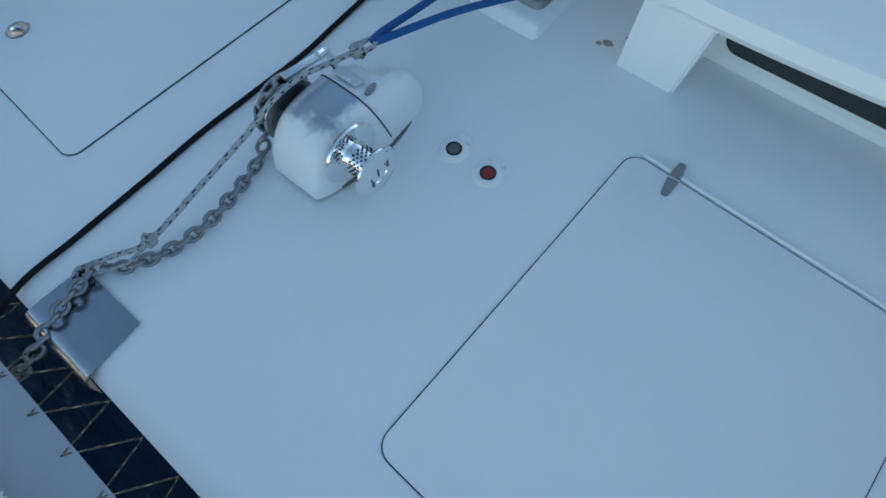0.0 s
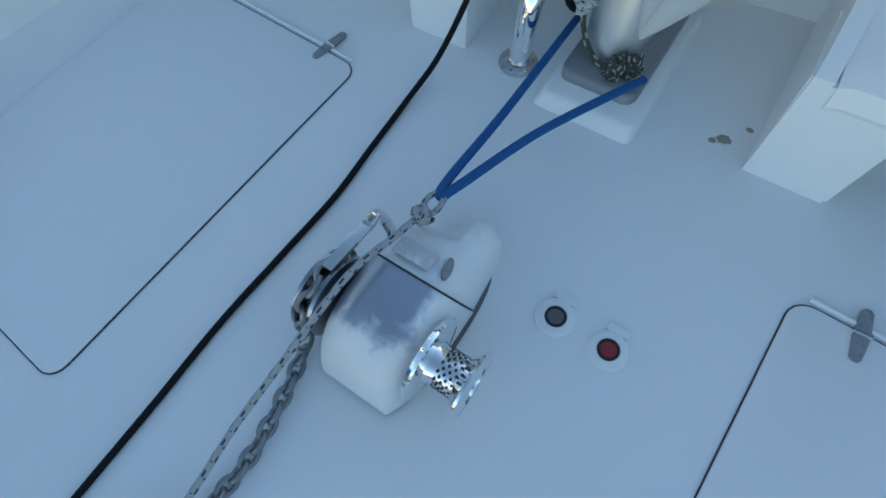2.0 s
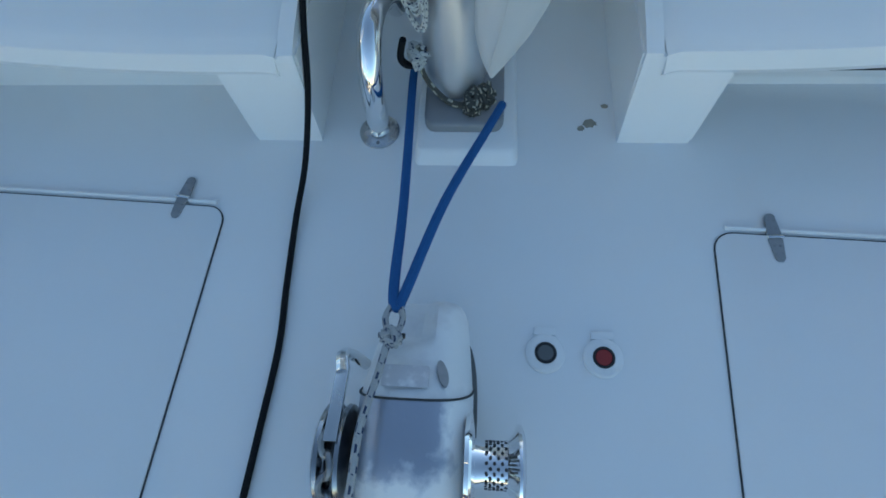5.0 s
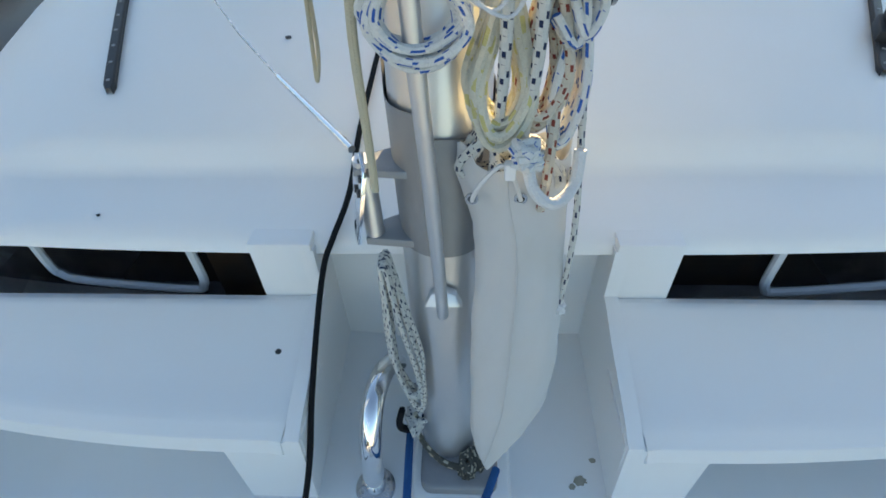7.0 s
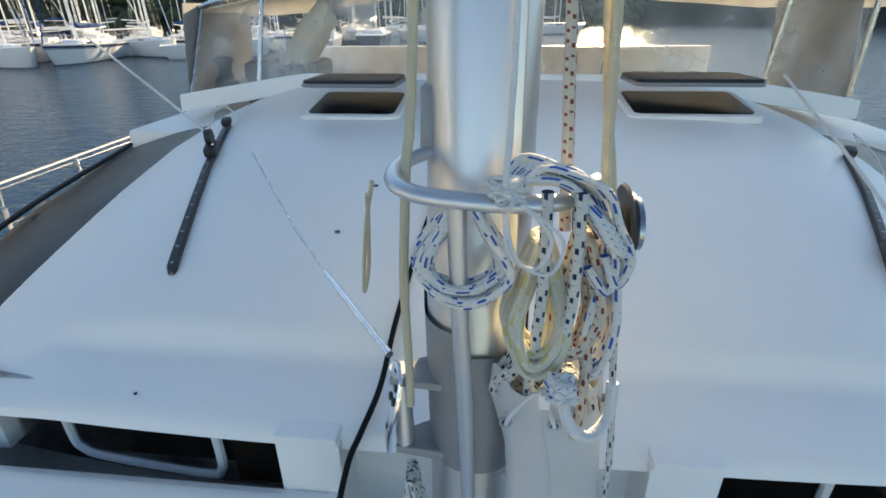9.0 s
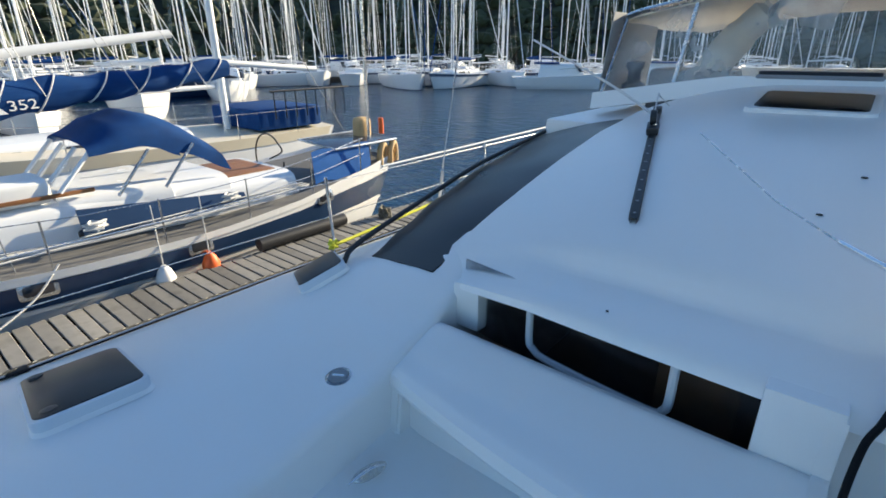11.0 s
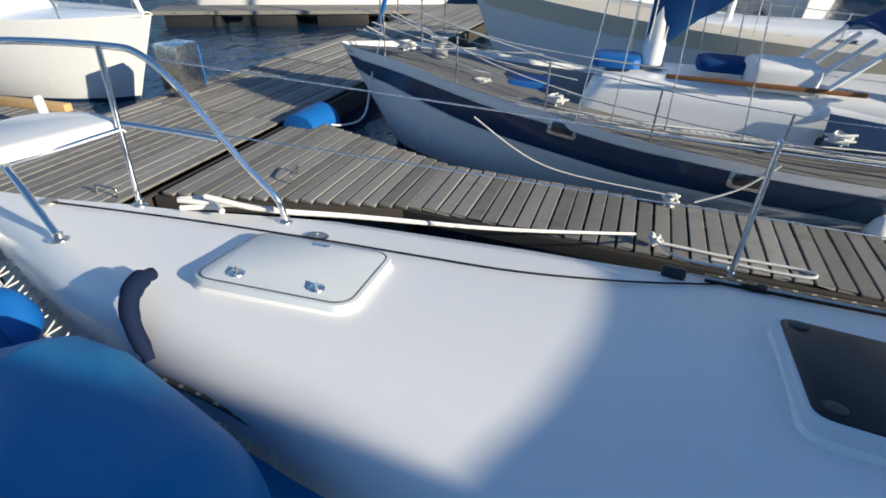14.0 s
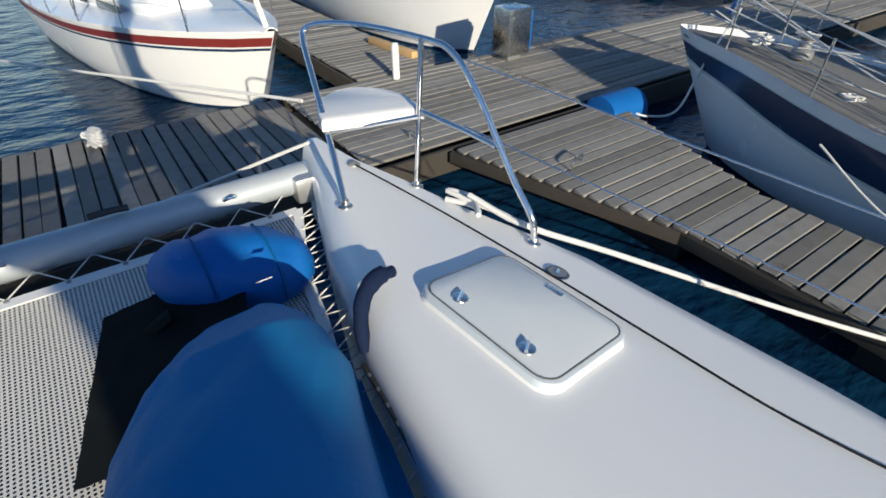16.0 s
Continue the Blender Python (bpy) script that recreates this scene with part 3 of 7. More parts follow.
for sg in (-1, 1):
    win = part("side_window", side_window(sg), COVER, cat_boat, "glossy smoked acrylic side window")
    part("side_wall", box(*(lambda a, b: ((min(a, b), 2.88, 0.0), (max(a, b), 7.2, 0.99)))(sg * 1.80, sg * 2.72), 0.05), GEL, cat_boat)
    # upper window: smoked pane with a light frame
    def up_pane(u, v, sg=sg):
        x = 0.60 + 1.27 * u
        return (sg * x, 0.575 + 0.10 * max(0, (x - 0.5) / 1.3) ** 2 + 0.02 * v, 0.30 + 0.33 * v)
    part("front_window", sheet(up_pane, 20, 2, thick=0.01), SMOKED, cat_boat, "smoked front window under the brow")
    fr = []
    for x, z in ((0.90, 0.62), (0.90, 0.40), (0.915, 0.35), (0.95, 0.328), (1.2, 0.33), (1.40, 0.337), (1.455, 0.357), (1.48, 0.40), (1.48, 0.62)):
        x += 0.10 if sg > 0 else 0.0
        fr.append((sg * x, 0.565 + 0.10 * max(0, (x - 0.5) / 1.3) ** 2, z))
    part("window_frame", tube(fr, 0.016, 8, 4), WINFRAME, cat_boat)
    # long low window in the cabin front under the bench
    m = frame_at((sg * 1.22, 0.222, 0.155), (1, 0, 0), (0, -1, 0))
    if sg < 0:
        continue
    part("low_window_frame", prism(rounded_rect(1.12, 0.22, 0.08), 0, 0.008, 0.004, m), GEL, cat_boat)
    part("low_window", prism(rounded_rect(1.04, 0.155, 0.06), 0.0, 0.012, 0.002, m), GLASSY, cat_boat)

# windscreen enclosure behind the coachroof, and the hard top that shades the foredeck
encl = thing("cockpit_enclosure", "cream canvas cockpit enclosure with clear vinyl panels on steel tubes", "enclosure")


def top_z(x):
    return lerp_table([(-2.62, 1.77), (-2.4, 1.82), (-2.0, 1.87), (-1.6, 1.925), (-1.2, 1.965), (-0.8, 1.97), (0.6, 1.96), (1.6, 1.93), (2.4, 1.87), (3.4, 1.80)], x)


def top_front(x):
    """The canopy's front edge bows aft towards its corners."""
    return 3.36 + 0.40 * (abs(x) / 2.3) ** 3 if x < 0 else 3.36 + 0.03 * x


CREAMCLOTH = material("cream_canvas", (0.66, 0.62, 0.53), rough=0.85, var=0.06, scale=3, fine=300, bump=0.04)
GREYCLOTH = material("grey_curtain_cloth", (0.30, 0.31, 0.32), rough=0.8, var=0.08, scale=4, fine=300, bump=0.03)
screen_x = [-2.5, -1.89, -0.52, 0.75, 1.89, 2.5]
for a, b in zip(screen_x, screen_x[1:]):
    def pane(u, v, a=a, b=b):
        x = a + (b - a) * u
        low = 1.30 - 0.18 * max(0, abs(x) - 1.7) / 0.8
        return (x, 3.44 + (top_front(x) + 0.03 - 3.44) * v, low + (top_z(x) - 0.02 - low) * v)
    ob = part("vinyl_panel", sheet(pane, 6, 3), VINYL, encl, "clear vinyl panel")
    ob.visible_shadow = False
for x in screen_x:
    part("frame_tube", tube([(x, 3.43, 1.10 if abs(x) > 2 else 1.26), (x + (0.05 if abs(x) < 2 else 0.0), top_front(x) + 0.01, top_z(x))], 0.019, 8, straight=True), STEEL, encl)
part("top_tube", tube([(-2.6 + 0.2 * i, top_front(-2.6 + 0.2 * i), top_z(-2.6 + 0.2 * i)) for i in range(27)], 0.026, 8, 2), STEEL, encl)
part("screen_base", sheet(lambda u, v: (-2.52 + 5.04 * u, 3.36 + 0.02 * v, 1.20 - 0.16 * max(0.0, abs(-2.52 + 5.04 * u) - 1.5) + 0.13 * v), 24, 2, thick=-0.05), GEL, encl, "low white coaming under the screen")
for sg in (-1, 1):
    part("side_curtain", sheet(lambda u, v, sg=sg: (sg * (2.53 + 0.04 * u), 3.45 + 1.3 * u + 0.2 * v, 1.05 + 0.78 * v), 8, 4, thick=0.006), GREYCLOTH, encl, "grey side curtain")
part("rolled_curtain", tube([(-1.42, 4.15, 1.84), (-1.62, 4.12, 1.62), (-1.86, 4.08, 1.26)], 0.11, 14, 6, radii=[0.07, 0.12, 0.14, 0.12]), CREAMCLOTH, encl, "cream canvas curtain gathered in a roll")
part("curtain_strap", tube([(-1.34, 4.06, 1.86), (-1.40, 4.02, 1.80), (-1.36, 4.03, 1.70)], 0.03, 8), BLACK, encl)



def awning(u, v):
    x = -2.62 + 6.0 * u
    y = top_front(x) + (7.0 - top_front(x)) * v
    return (x, y, top_z(x) - 0.005 - 0.02 * v + 0.01 * math.sin(9 * v))


part("canopy", sheet(awning, 90, 12, thick=0.03), CREAMCLOTH, encl, "cream canvas canopy")
part("helm_console", box((-2.3, 4.0, 0.9), (-1.6, 4.5, 1.36), 0.06), ALLOY_DARK, encl)
part("cockpit_back", box((-2.8, 6.9, 0.0), (2.8, 7.0, 1.3), 0.02), GEL, encl)
part("winch", lathe([(0.10, 0), (0.10, 0.05), (0.06, 0.08), (0.055, 0.16), (0.08, 0.20), (0.08, 0.24), (0.03, 0.25)], 16, (-2.33, 3.75, 1.18)), BLACK, encl)
part("winch", lathe([(0.13, 0), (0.13, 0.05), (0.10, 0.10), (0.03, 0.13)], 16, (-1.72, 3.78, 1.24)), ALLOY_DARK, encl)

# boom with the stowed mainsail, swung a little to starboard over the canopy
boom = thing("boom", "alloy main boom with the stowed sail under a grey cover", "boom")


def boom_cover(u, v):
    y = 0.95 + 4.9 * u
    a = 2 * math.pi * v
    w = lerp_table([(0.0, 0.14), (0.2, 0.22), (0.8, 0.19), (1.0, 0.10)], u)
    h = lerp_table([(0.0, 0.55), (0.15, 0.42), (0.8, 0.30), (1.0, 0.14)], u)
    x = 0.02 - 0.15 * (y - 0.3) + w * math.cos(a) * (1 + 0.1 * noise.noise((9 * u, math.cos(a), 2)))
    return (x, y, 2.18 + h + h * math.sin(a))


part("spar", tube([(-0.07, 0.85, 2.14), (-0.84, 5.9, 2.14)], 0.07, 14, straight=True), ALLOY, boom)
part("sail_cover", sheet(boom_cover, 40, 18), GREYCLOTH, boom, "grey sail cover")

# ---- pontoons ----
def plank_run(dock, origin, along, across, length, width, plank=0.145, gap=0.022, limit=300, seed=1):
    """Planks laid across a pontoon: each is an object of its own on a few shared meshes."""
    rnd = random.Random(seed)
    meshes = []
    for k in range(5):
        bm = box((0, 0, -0.035), (plank, width, 0.0), 0.006, 1)
        for v in bm.verts:
            v.co.z += rnd.uniform(-0.003, 0.003)
            v.co.y += rnd.uniform(-0.012, 0.012)
        me = bpy.data.meshes.new("plank")
        bm.normal_update()
        bm.to_mesh(me)
        bm.free()
        me.materials.append(PLANK)
        meshes.append(me)
    A, B = Vector(along).normalized(), Vector(across).normalized()
    n = int(length / (plank + gap))
    for i in range(min(n, limit)):
        ob = new("plank", rnd.choice(meshes))
        ob.parent = dock
        p = Vector(origin) + A * (i * (plank + gap))
        m = frame_at((p.x, p.y, DOCK_Z + rnd.uniform(-0.006, 0.006)), A, (0, 0, 1))
        if (Vector((0, 0, 1)).cross(A)).dot(B) < 0:
            m = frame_at((p.x + A.x * plank, p.y + A.y * plank, DOCK_Z + rnd.uniform(-0.006, 0.006)), -A, (0, 0, 1))
        ob.matrix_basis = m @ pose(0, 0, 0, 0, 0, rnd.uniform(-0.35, 0.35))


finger = thing("finger_pontoon", "narrow finger pontoon of weathered grey planks", "pontoon", kind="structure")
walkway = thing("main_pontoon", "wide main pontoon of weathered grey planks", "pontoon", kind="structure")
# the finger: tapers in towards its outer end
plank_run(finger, (-5.95, -3.4, 0), (0, 1, 0), (-1, 0, 0), 9.6, 1.2, seed=3)


def wedge_planks():
    """The gusset where the finger meets the walkway: planks of growing length."""
    rnd = random.Random(8)
    for i in range(16):
        y = -3.55 - 0.167 * i
        g = (i + 1) / 16
        x0, x1 = -5.95 + 0.75 * g, -7.15 - 0.85 * g
        bm = box((x1, y, DOCK_Z - 0.035), (x0, y + 0.145, DOCK_Z + rnd.uniform(-0.004, 0.004)), 0.006, 1)
        ob = finish("plank", bm, PLANK, finger)


wedge_planks()
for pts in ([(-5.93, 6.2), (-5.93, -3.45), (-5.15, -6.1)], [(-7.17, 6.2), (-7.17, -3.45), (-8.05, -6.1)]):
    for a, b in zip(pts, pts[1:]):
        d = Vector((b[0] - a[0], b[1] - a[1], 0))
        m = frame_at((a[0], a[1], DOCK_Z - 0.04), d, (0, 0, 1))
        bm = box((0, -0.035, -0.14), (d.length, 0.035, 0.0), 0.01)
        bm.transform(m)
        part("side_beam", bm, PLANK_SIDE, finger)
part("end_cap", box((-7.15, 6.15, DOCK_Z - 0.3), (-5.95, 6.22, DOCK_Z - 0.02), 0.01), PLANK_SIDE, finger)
for y in (-4.2, -1.2, 1.8, 4.8):
    part("float", box((-7.0, y - 0.7, DOCK_Z - 0.62), (-6.1, y + 0.7, DOCK_Z - 0.1), 0.05), BLACK, finger)
# main walkway runs square to the finger
plank_run(walkway, (3.5, -8.95, 0), (-1, 0, 0), (0, 1, 0), 7.6, 2.75, plank=0.145, seed=5)
for k in range(5):
    plank_run(walkway, (-4.12 - 3.62 * k, -8.94, 0), (0, 1, 0), (-1, 0, 0), 2.75, 3.6, plank=0.145, seed=20 + k)
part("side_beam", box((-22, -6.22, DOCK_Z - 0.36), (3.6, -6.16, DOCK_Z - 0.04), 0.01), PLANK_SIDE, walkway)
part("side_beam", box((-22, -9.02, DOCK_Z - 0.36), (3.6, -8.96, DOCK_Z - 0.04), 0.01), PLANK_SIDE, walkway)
part("float", box((-21, -8.6, DOCK_Z - 0.62), (3.5, -6.6, DOCK_Z - 0.1), 0.05), BLACK, walkway)
far_finger = thing("far_finger_pontoon", "grey finger pontoon leading off the main pontoon", "pontoon", kind="structure")
plank_run(far_finger, (-6.9, -9.05, 0), (0, -1, 0), (1, 0, 0), 12, 1.5, seed=9)
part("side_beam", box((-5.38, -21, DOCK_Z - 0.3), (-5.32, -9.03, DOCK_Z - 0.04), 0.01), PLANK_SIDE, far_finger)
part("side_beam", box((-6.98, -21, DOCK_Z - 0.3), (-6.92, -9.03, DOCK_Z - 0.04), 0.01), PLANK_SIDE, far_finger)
far_walk = thing("outer_pontoon", "long outer pontoon across the basin", "pontoon", kind="structure")
part("deck_boards", box((-60, -1.5, DOCK_Z - 0.4), (-20, 0.5, DOCK_Z), 0.02), PLANK, far_walk)


# ---- deck fittings of the catamaran ----
# chrome darkened in its base colour to stand for dark reflections
DARKCHROME = material("darkened_chrome", (0.34, 0.35, 0.36), rough=0.2, metal=1.0, var=0.2, scale=25, bump=0.0)
def on_deck(x, y, lift=0.0):
    return Vector((x, y, deck_z(y) + lift))


def deck_frame(x, y, xdir=(1, 0, 0), lift=0.0):
    return frame_at(on_deck(x, y, lift), xdir, (0, -SLOPE, 1))


def hull_frame(x, y, xdir=(1, 0, 0), lift=0.0):
    d = (crown(x + 0.01, y) - crown(x - 0.01, y)) / 0.02
    e = (crown(x, y + 0.01) - crown(x, y - 0.01)) / 0.02
    return frame_at((x, y, crown(x, y) + lift), xdir, (-d, -e, 1))


def put(bm, m):
    bm.transform(m)
    return bm


def hinge(parent, m):
    for s in (-1, 1):
        # dark grey stands in for what the steel leaf reflects
        ob = part("hinge_leaf", put(prism([(-0.019, 0.004), (0.019, 0.004), (0.013, 0.062), (0.006, 0.07), (-0.006, 0.07), (-0.013, 0.062)][::1], 0, 0.005, 0.002), m @ pose(0, 0, 0, 0, 0, 0 if s > 0 else 180)), ALLOY_DARK, parent, "stainless hinge leaf in dark grey")
        for y in (0.025, 0.048):
            for x in (-0.008, 0.008):
                part("screw", put(lathe([(0.0032, 0), (0.003, 0.0015)], 8, (x, y, 0.005)), m @ pose(0, 0, 0, 0, 0, 0 if s > 0 else 180)), GALV, ob)
    part("hinge_pin", put(tube([(-0.02, 0, 0.006), (0.02, 0, 0.006)], 0.006, 8, straight=True), m), CHROME, parent)


def locker_hatch(x0, x1, y0, y1, hinge_x, knob=None, skew=0.0, label=""):
    """Flush locker lid: seal in the joint, eased lid, lip along the hinge side."""
    th = thing("locker_hatch", label, "deck hatch", group="foredeck lockers")
    cx, cy = (x0 + x1) / 2, (y0 + y1) / 2
    w, h = abs(x1 - x0), abs(y1 - y0)
    m = deck_frame(cx, cy, (1, skew, 0))
    part("seal", put(prism(rounded_rect(w + 0.007, h + 0.007, 0.053), -0.01, 0.0035), m), SEAL, th)
    part("lid", put(prism(rounded_rect(w, h, 0.05), -0.01, 0.0075, 0.004), m), NONSKID, th)
    part("drain_lip", put(tube([(-w / 2 + 0.03, h / 2 + 0.016, 0.004), (w / 2 - 0.03, h / 2 + 0.016, 0.004)], 0.007, 8, straight=True), m), GEL, th)
    hinge(th, deck_frame(hinge_x, y1 + 0.005, (1, -0.18 if hinge_x < 0 else 0.05, 0), 0.007))
    if knob:
        km = deck_frame(knob[0], knob[1], (1, 0.4, 0), 0.008)
        k = part("latch", put(lathe([(0.045, 0), (0.045, 0.003), (0.039, 0.007), (0.036, 0.004), (0.030, 0.004), (0.0, 0.005)], 24), km), DARKCHROME, th, "round flush chrome latch")
        part("latch_handle", put(tube([(-0.018, -0.006, 0.007), (0.0, 0.003, 0.011), (0.02, 0.004, 0.008)], 0.006, 6), km), CHROME, k)
    return th


locker_hatch(-1.62, -0.735, -1.43, -0.215, -0.842, knob=(-1.43, -1.23), skew=-0.05, label="flush white locker hatch with a round chrome latch in the foredeck")
locker_hatch(0.655, 1.62, -1.49, -0.305, 0.834, skew=-0.043, label="flush white locker hatch with a steel hinge in the foredeck")

# windlass
wl = thing("anchor_windlass", "horizontal anchor windlass with worn white housing on the foredeck", "windlass", on_deck(-0.085, -0.80))


def worn_housing_material():
    """White enamel, rubbed through to bright alloy over the middle of the top."""
    m = material("worn_white_enamel", (0.74, 0.75, 0.75), rough=0.36, var=0.05, scale=9, fine=140, bump=0.02)
    n, l = m.node_tree.nodes, m.node_tree.links
    b = n["Principled BSDF"]
    tc, sep, no = n.new("ShaderNodeTexCoord"), n.new("ShaderNodeSeparateXYZ"), n.new("ShaderNodeTexNoise")
    no.inputs["Scale"].default_value, no.inputs["Detail"].default_value = 24.0, 7
    l.new(tc.outputs["Object"], sep.inputs[0])
    l.new(tc.outputs["Object"], no.inputs["Vector"])

    def op(kind, a, c):
        q = n.new("ShaderNodeMath")
        q.operation = kind
        for i, v in enumerate((a, c)):
            if isinstance(v, (int, float)):
                q.inputs[i].default_value = v
            else:
                l.new(v, q.inputs[i])
        return q.outputs[0]
    front = op("ADD", sep.outputs[1], 0.150)
    side = op("SUBTRACT", 0.078, sep.outputs[0])
    low = op("SUBTRACT", sep.outputs[2], 0.14)
    inside = op("MINIMUM", op("MINIMUM", front, side), low)
    ragged = op("ADD", inside, op("MULTIPLY", op("SUBTRACT", no.outputs["Fac"], 0.5), 0.13))
    mr = n.new("ShaderNodeMapRange")
    mr.inputs["From Min"].default_value, mr.inputs["From Max"].default_value = -0.012, 0.022
    l.new(ragged, mr.inputs["Value"])
    mix = n.new("ShaderNodeMix")
    mix.data_type = "RGBA"
    l.new(b.inputs["Base Color"].links[0].from_socket, mix.inputs["A"])
    mix.inputs["B"].default_value = (0.36, 0.40, 0.47, 1)
    l.new(mr.outputs["Result"], mix.inputs["Factor"])
    l.new(mix.outputs["Result"], b.inputs["Base Color"])
    l.new(op("MULTIPLY", mr.outputs["Result"], 0.7), b.inputs["Metallic"])
    return m


WORN_TOP = worn_housing_material()
GREYHUSK = material("faded_grey_decal", (0.52, 0.52, 0.54), rough=0.5, var=0.1, scale=40, bump=0.0, dirt=(0.75, 0.75, 0.75), dirt_amount=0.9)
WORN = material("old_white_enamel", (0.73, 0.74, 0.74), rough=0.4, var=0.05, scale=12, fine=140, bump=0.03, dirt=(0.55, 0.54, 0.55), dirt_amount=0.6)


def arch(w, h, u, n=3.4, sink=0.0):
    a = math.pi * u
    c, q = math.cos(a), math.sin(a)
    return -w * math.copysign(abs(c) ** (2 / n), c), h * max(0.0, q) ** (2 / n)


def windlass_body(u, v):
    """Bullnosed gearcase: rounds down at the front, meets the tail cover on a leaning joint."""
    f = 1 - v
    x, z = arch(0.130 * (1 - 0.30 * f ** 5), 0.05 + 0.178 * (1 - f ** 3.2) ** 0.5, u)
    return (x, -0.250 + v * (0.325 - 0.32 * z), z)


def windlass_tail(u, v):
    """Tail cover: falls away aft, with a ridge along one side and a scooped flank on the other."""
    round_off = math.sqrt(max(0.0, 1 - max(0.0, (v - 0.72) / 0.28) ** 2))
    x, z = arch(0.127 - 0.030 * v - 0.03 * (1 - round_off), (0.224 - 0.062 * v) * (0.35 + 0.65 * round_off), u)
    scoop = max(0.0, min(1.0, (v - 0.42) / 0.12)) * max(0.0, min(1.0, (0.035 - x) / 0.03))
    z *= 1 - 0.24 * scoop * (z > 0.05)
    return (x + 0.012 * v, 0.077 - 0.32 * z * (1 - v) + 0.195 * v, z)


def closed_sheet(fn, nu, nv):
    bm = sheet(fn, nu, nv)
    vs = list(bm.verts)
    for k in (0, nv):
        bm.faces.new([vs[i * (nv + 1) + k] for i in range(nu + 1)])
    bmesh.ops.recalc_face_normals(bm, faces=bm.faces)
    return bm


part("gearcase", closed_sheet(windlass_body, 40, 26), WORN_TOP, wl, "white enamel gearcase, worn bare on top")
part("tail_cover", closed_sheet(windlass_tail, 40, 26), WORN, wl, "dull white tail cover with a scooped flank")
part("gasket", prism([(0.140 * math.copysign(abs(math.cos(2 * math.pi * i / 40)) ** 0.6, math.cos(2 * math.pi * i / 40)), 0.005 + 0.252 * math.copysign(abs(math.sin(2 * math.pi * i / 40)) ** 0.8, math.sin(2 * math.pi * i / 40))) for i in range(40)], -0.006, 0.012, 0.003), GREYRUB, wl)
part("cover_joint", tube([Vector(windlass_body(0.02 + 0.96 * i / 20, 1.0)) * 1.006 + Vector((0, 0.001, 0)) for i in range(21)], 0.0026, 6, 1), SEAL, wl)
part("finger_pocket", put(prism([(0.011 * math.cos(2 * math.pi * i / 20), 0.030 * math.sin(2 * math.pi * i / 20)) for i in range(20)], -0.006, 0.002), frame_at((0.066, 0.062, 0.213), (1, 0.25, -0.25), (0.25, 0.25, 1))), GALV, wl)
part("tail_badge", put(prism(rounded_rect(0.10, 0.05, 0.006), 0, 0.0012), frame_at((-0.012, 0.052, 0.2215), (1, 0, 0), (0, 0.28, 1))), GREYHUSK, wl, "faded grey maker's plate area")
# rope drum on the port side
dm = pose(0.122, -0.105, 0.118, 0, 90, 0) @ Matrix.Diagonal((1.32, 1.32, 1.12, 1))
part("drum_flange", put(lathe([(0.076, -0.004), (0.079, 0.004), (0.076, 0.009), (0.045, 0.014)], 28), dm), CHROME, wl)
drum = part("drum", put(lathe([(0.040, 0.01), (0.034, 0.035), (0.037, 0.075), (0.05, 0.088), (0.064, 0.094), (0.064, 0.100), (0.055, 0.106), (0.028, 0.106), (0.026, 0.102), (0.0, 0.102)], 28), dm), CHROME, wl, "perforated chrome rope drum")
bm = bmesh.new()
for i in range(6):
    for j in range(14):
        a = 2 * math.pi * (j + 0.5 * (i % 2)) / 14
        p = Vector((0.0362 * math.cos(a), 0.0362 * math.sin(a), 0.036 + i * 0.0072))
        lathe([(0.0031, -0.0006), (0.0031, 0.001)], 6, bm=bm)
        bm.verts.ensure_lookup_table()
        fr = frame_at(p, (0, 0, 1), (math.cos(a), math.sin(a), 0))
        for v in bm.verts[-12:]:
            v.co = fr @ v.co
part("perforated_skin", put(bm, dm), BLACK, drum)
part("drum_slot", put(box((-0.012, -0.002, 0.100), (0.012, 0.002, 0.1035)), dm), BLACK, drum)
for k in range(2):
    part("drum_mark", put(box((-0.02 + 0.028 * k, 0.024 - 0.05 * k, 0.1055), (0.0 + 0.028 * k, 0.032 - 0.05 * k, 0.1068)), dm), GREYRUB, drum)
# chain gypsy on the starboard side
gm = pose(-0.128, -0.10, 0.115, 0, -90, 0) @ Matrix.Diagonal((1.18, 1.18, 1.15, 1))
part("gypsy", put(lathe([(0.05, 0.0), (0.088, 0.004), (0.090, 0.012), (0.070, 0.022), (0.070, 0.030), (0.092, 0.040), (0.092, 0.048), (0.084, 0.053), (0.03, 0.055), (0.0, 0.055)], 28), gm), DARKCHROME, wl, "darkened chrome chain gypsy")
part("gypsy_groove", put(lathe([(0.073, 0.020), (0.076, 0.026), (0.073, 0.032)], 28), gm), BLACK, wl, "dark chain groove")
part("gypsy_face", put(lathe([(0.070, 0.0535), (0.070, 0.0560), (0.050, 0.0562)], 28), gm), BLACK, wl)
part("chain_stripper", put(prism([(-0.075, -0.014), (0.08, -0.014), (0.105, -0.006), (0.105, 0.012), (-0.075, 0.014)], -0.005, 0.005, 0.002), frame_at((-0.150, -0.012, 0.222), (0.0, 1, -0.12), (0, 0.12, 1))), STEEL, wl, "flat steel chain stripper arm")
part("stripper_bracket", tube([(-0.150, 0.055, 0.216), (-0.158, 0.095, 0.20), (-0.150, 0.11, 0.15), (-0.125, 0.10, 0.10)], 0.014, 8), CHROME, wl, "curved chrome bracket")
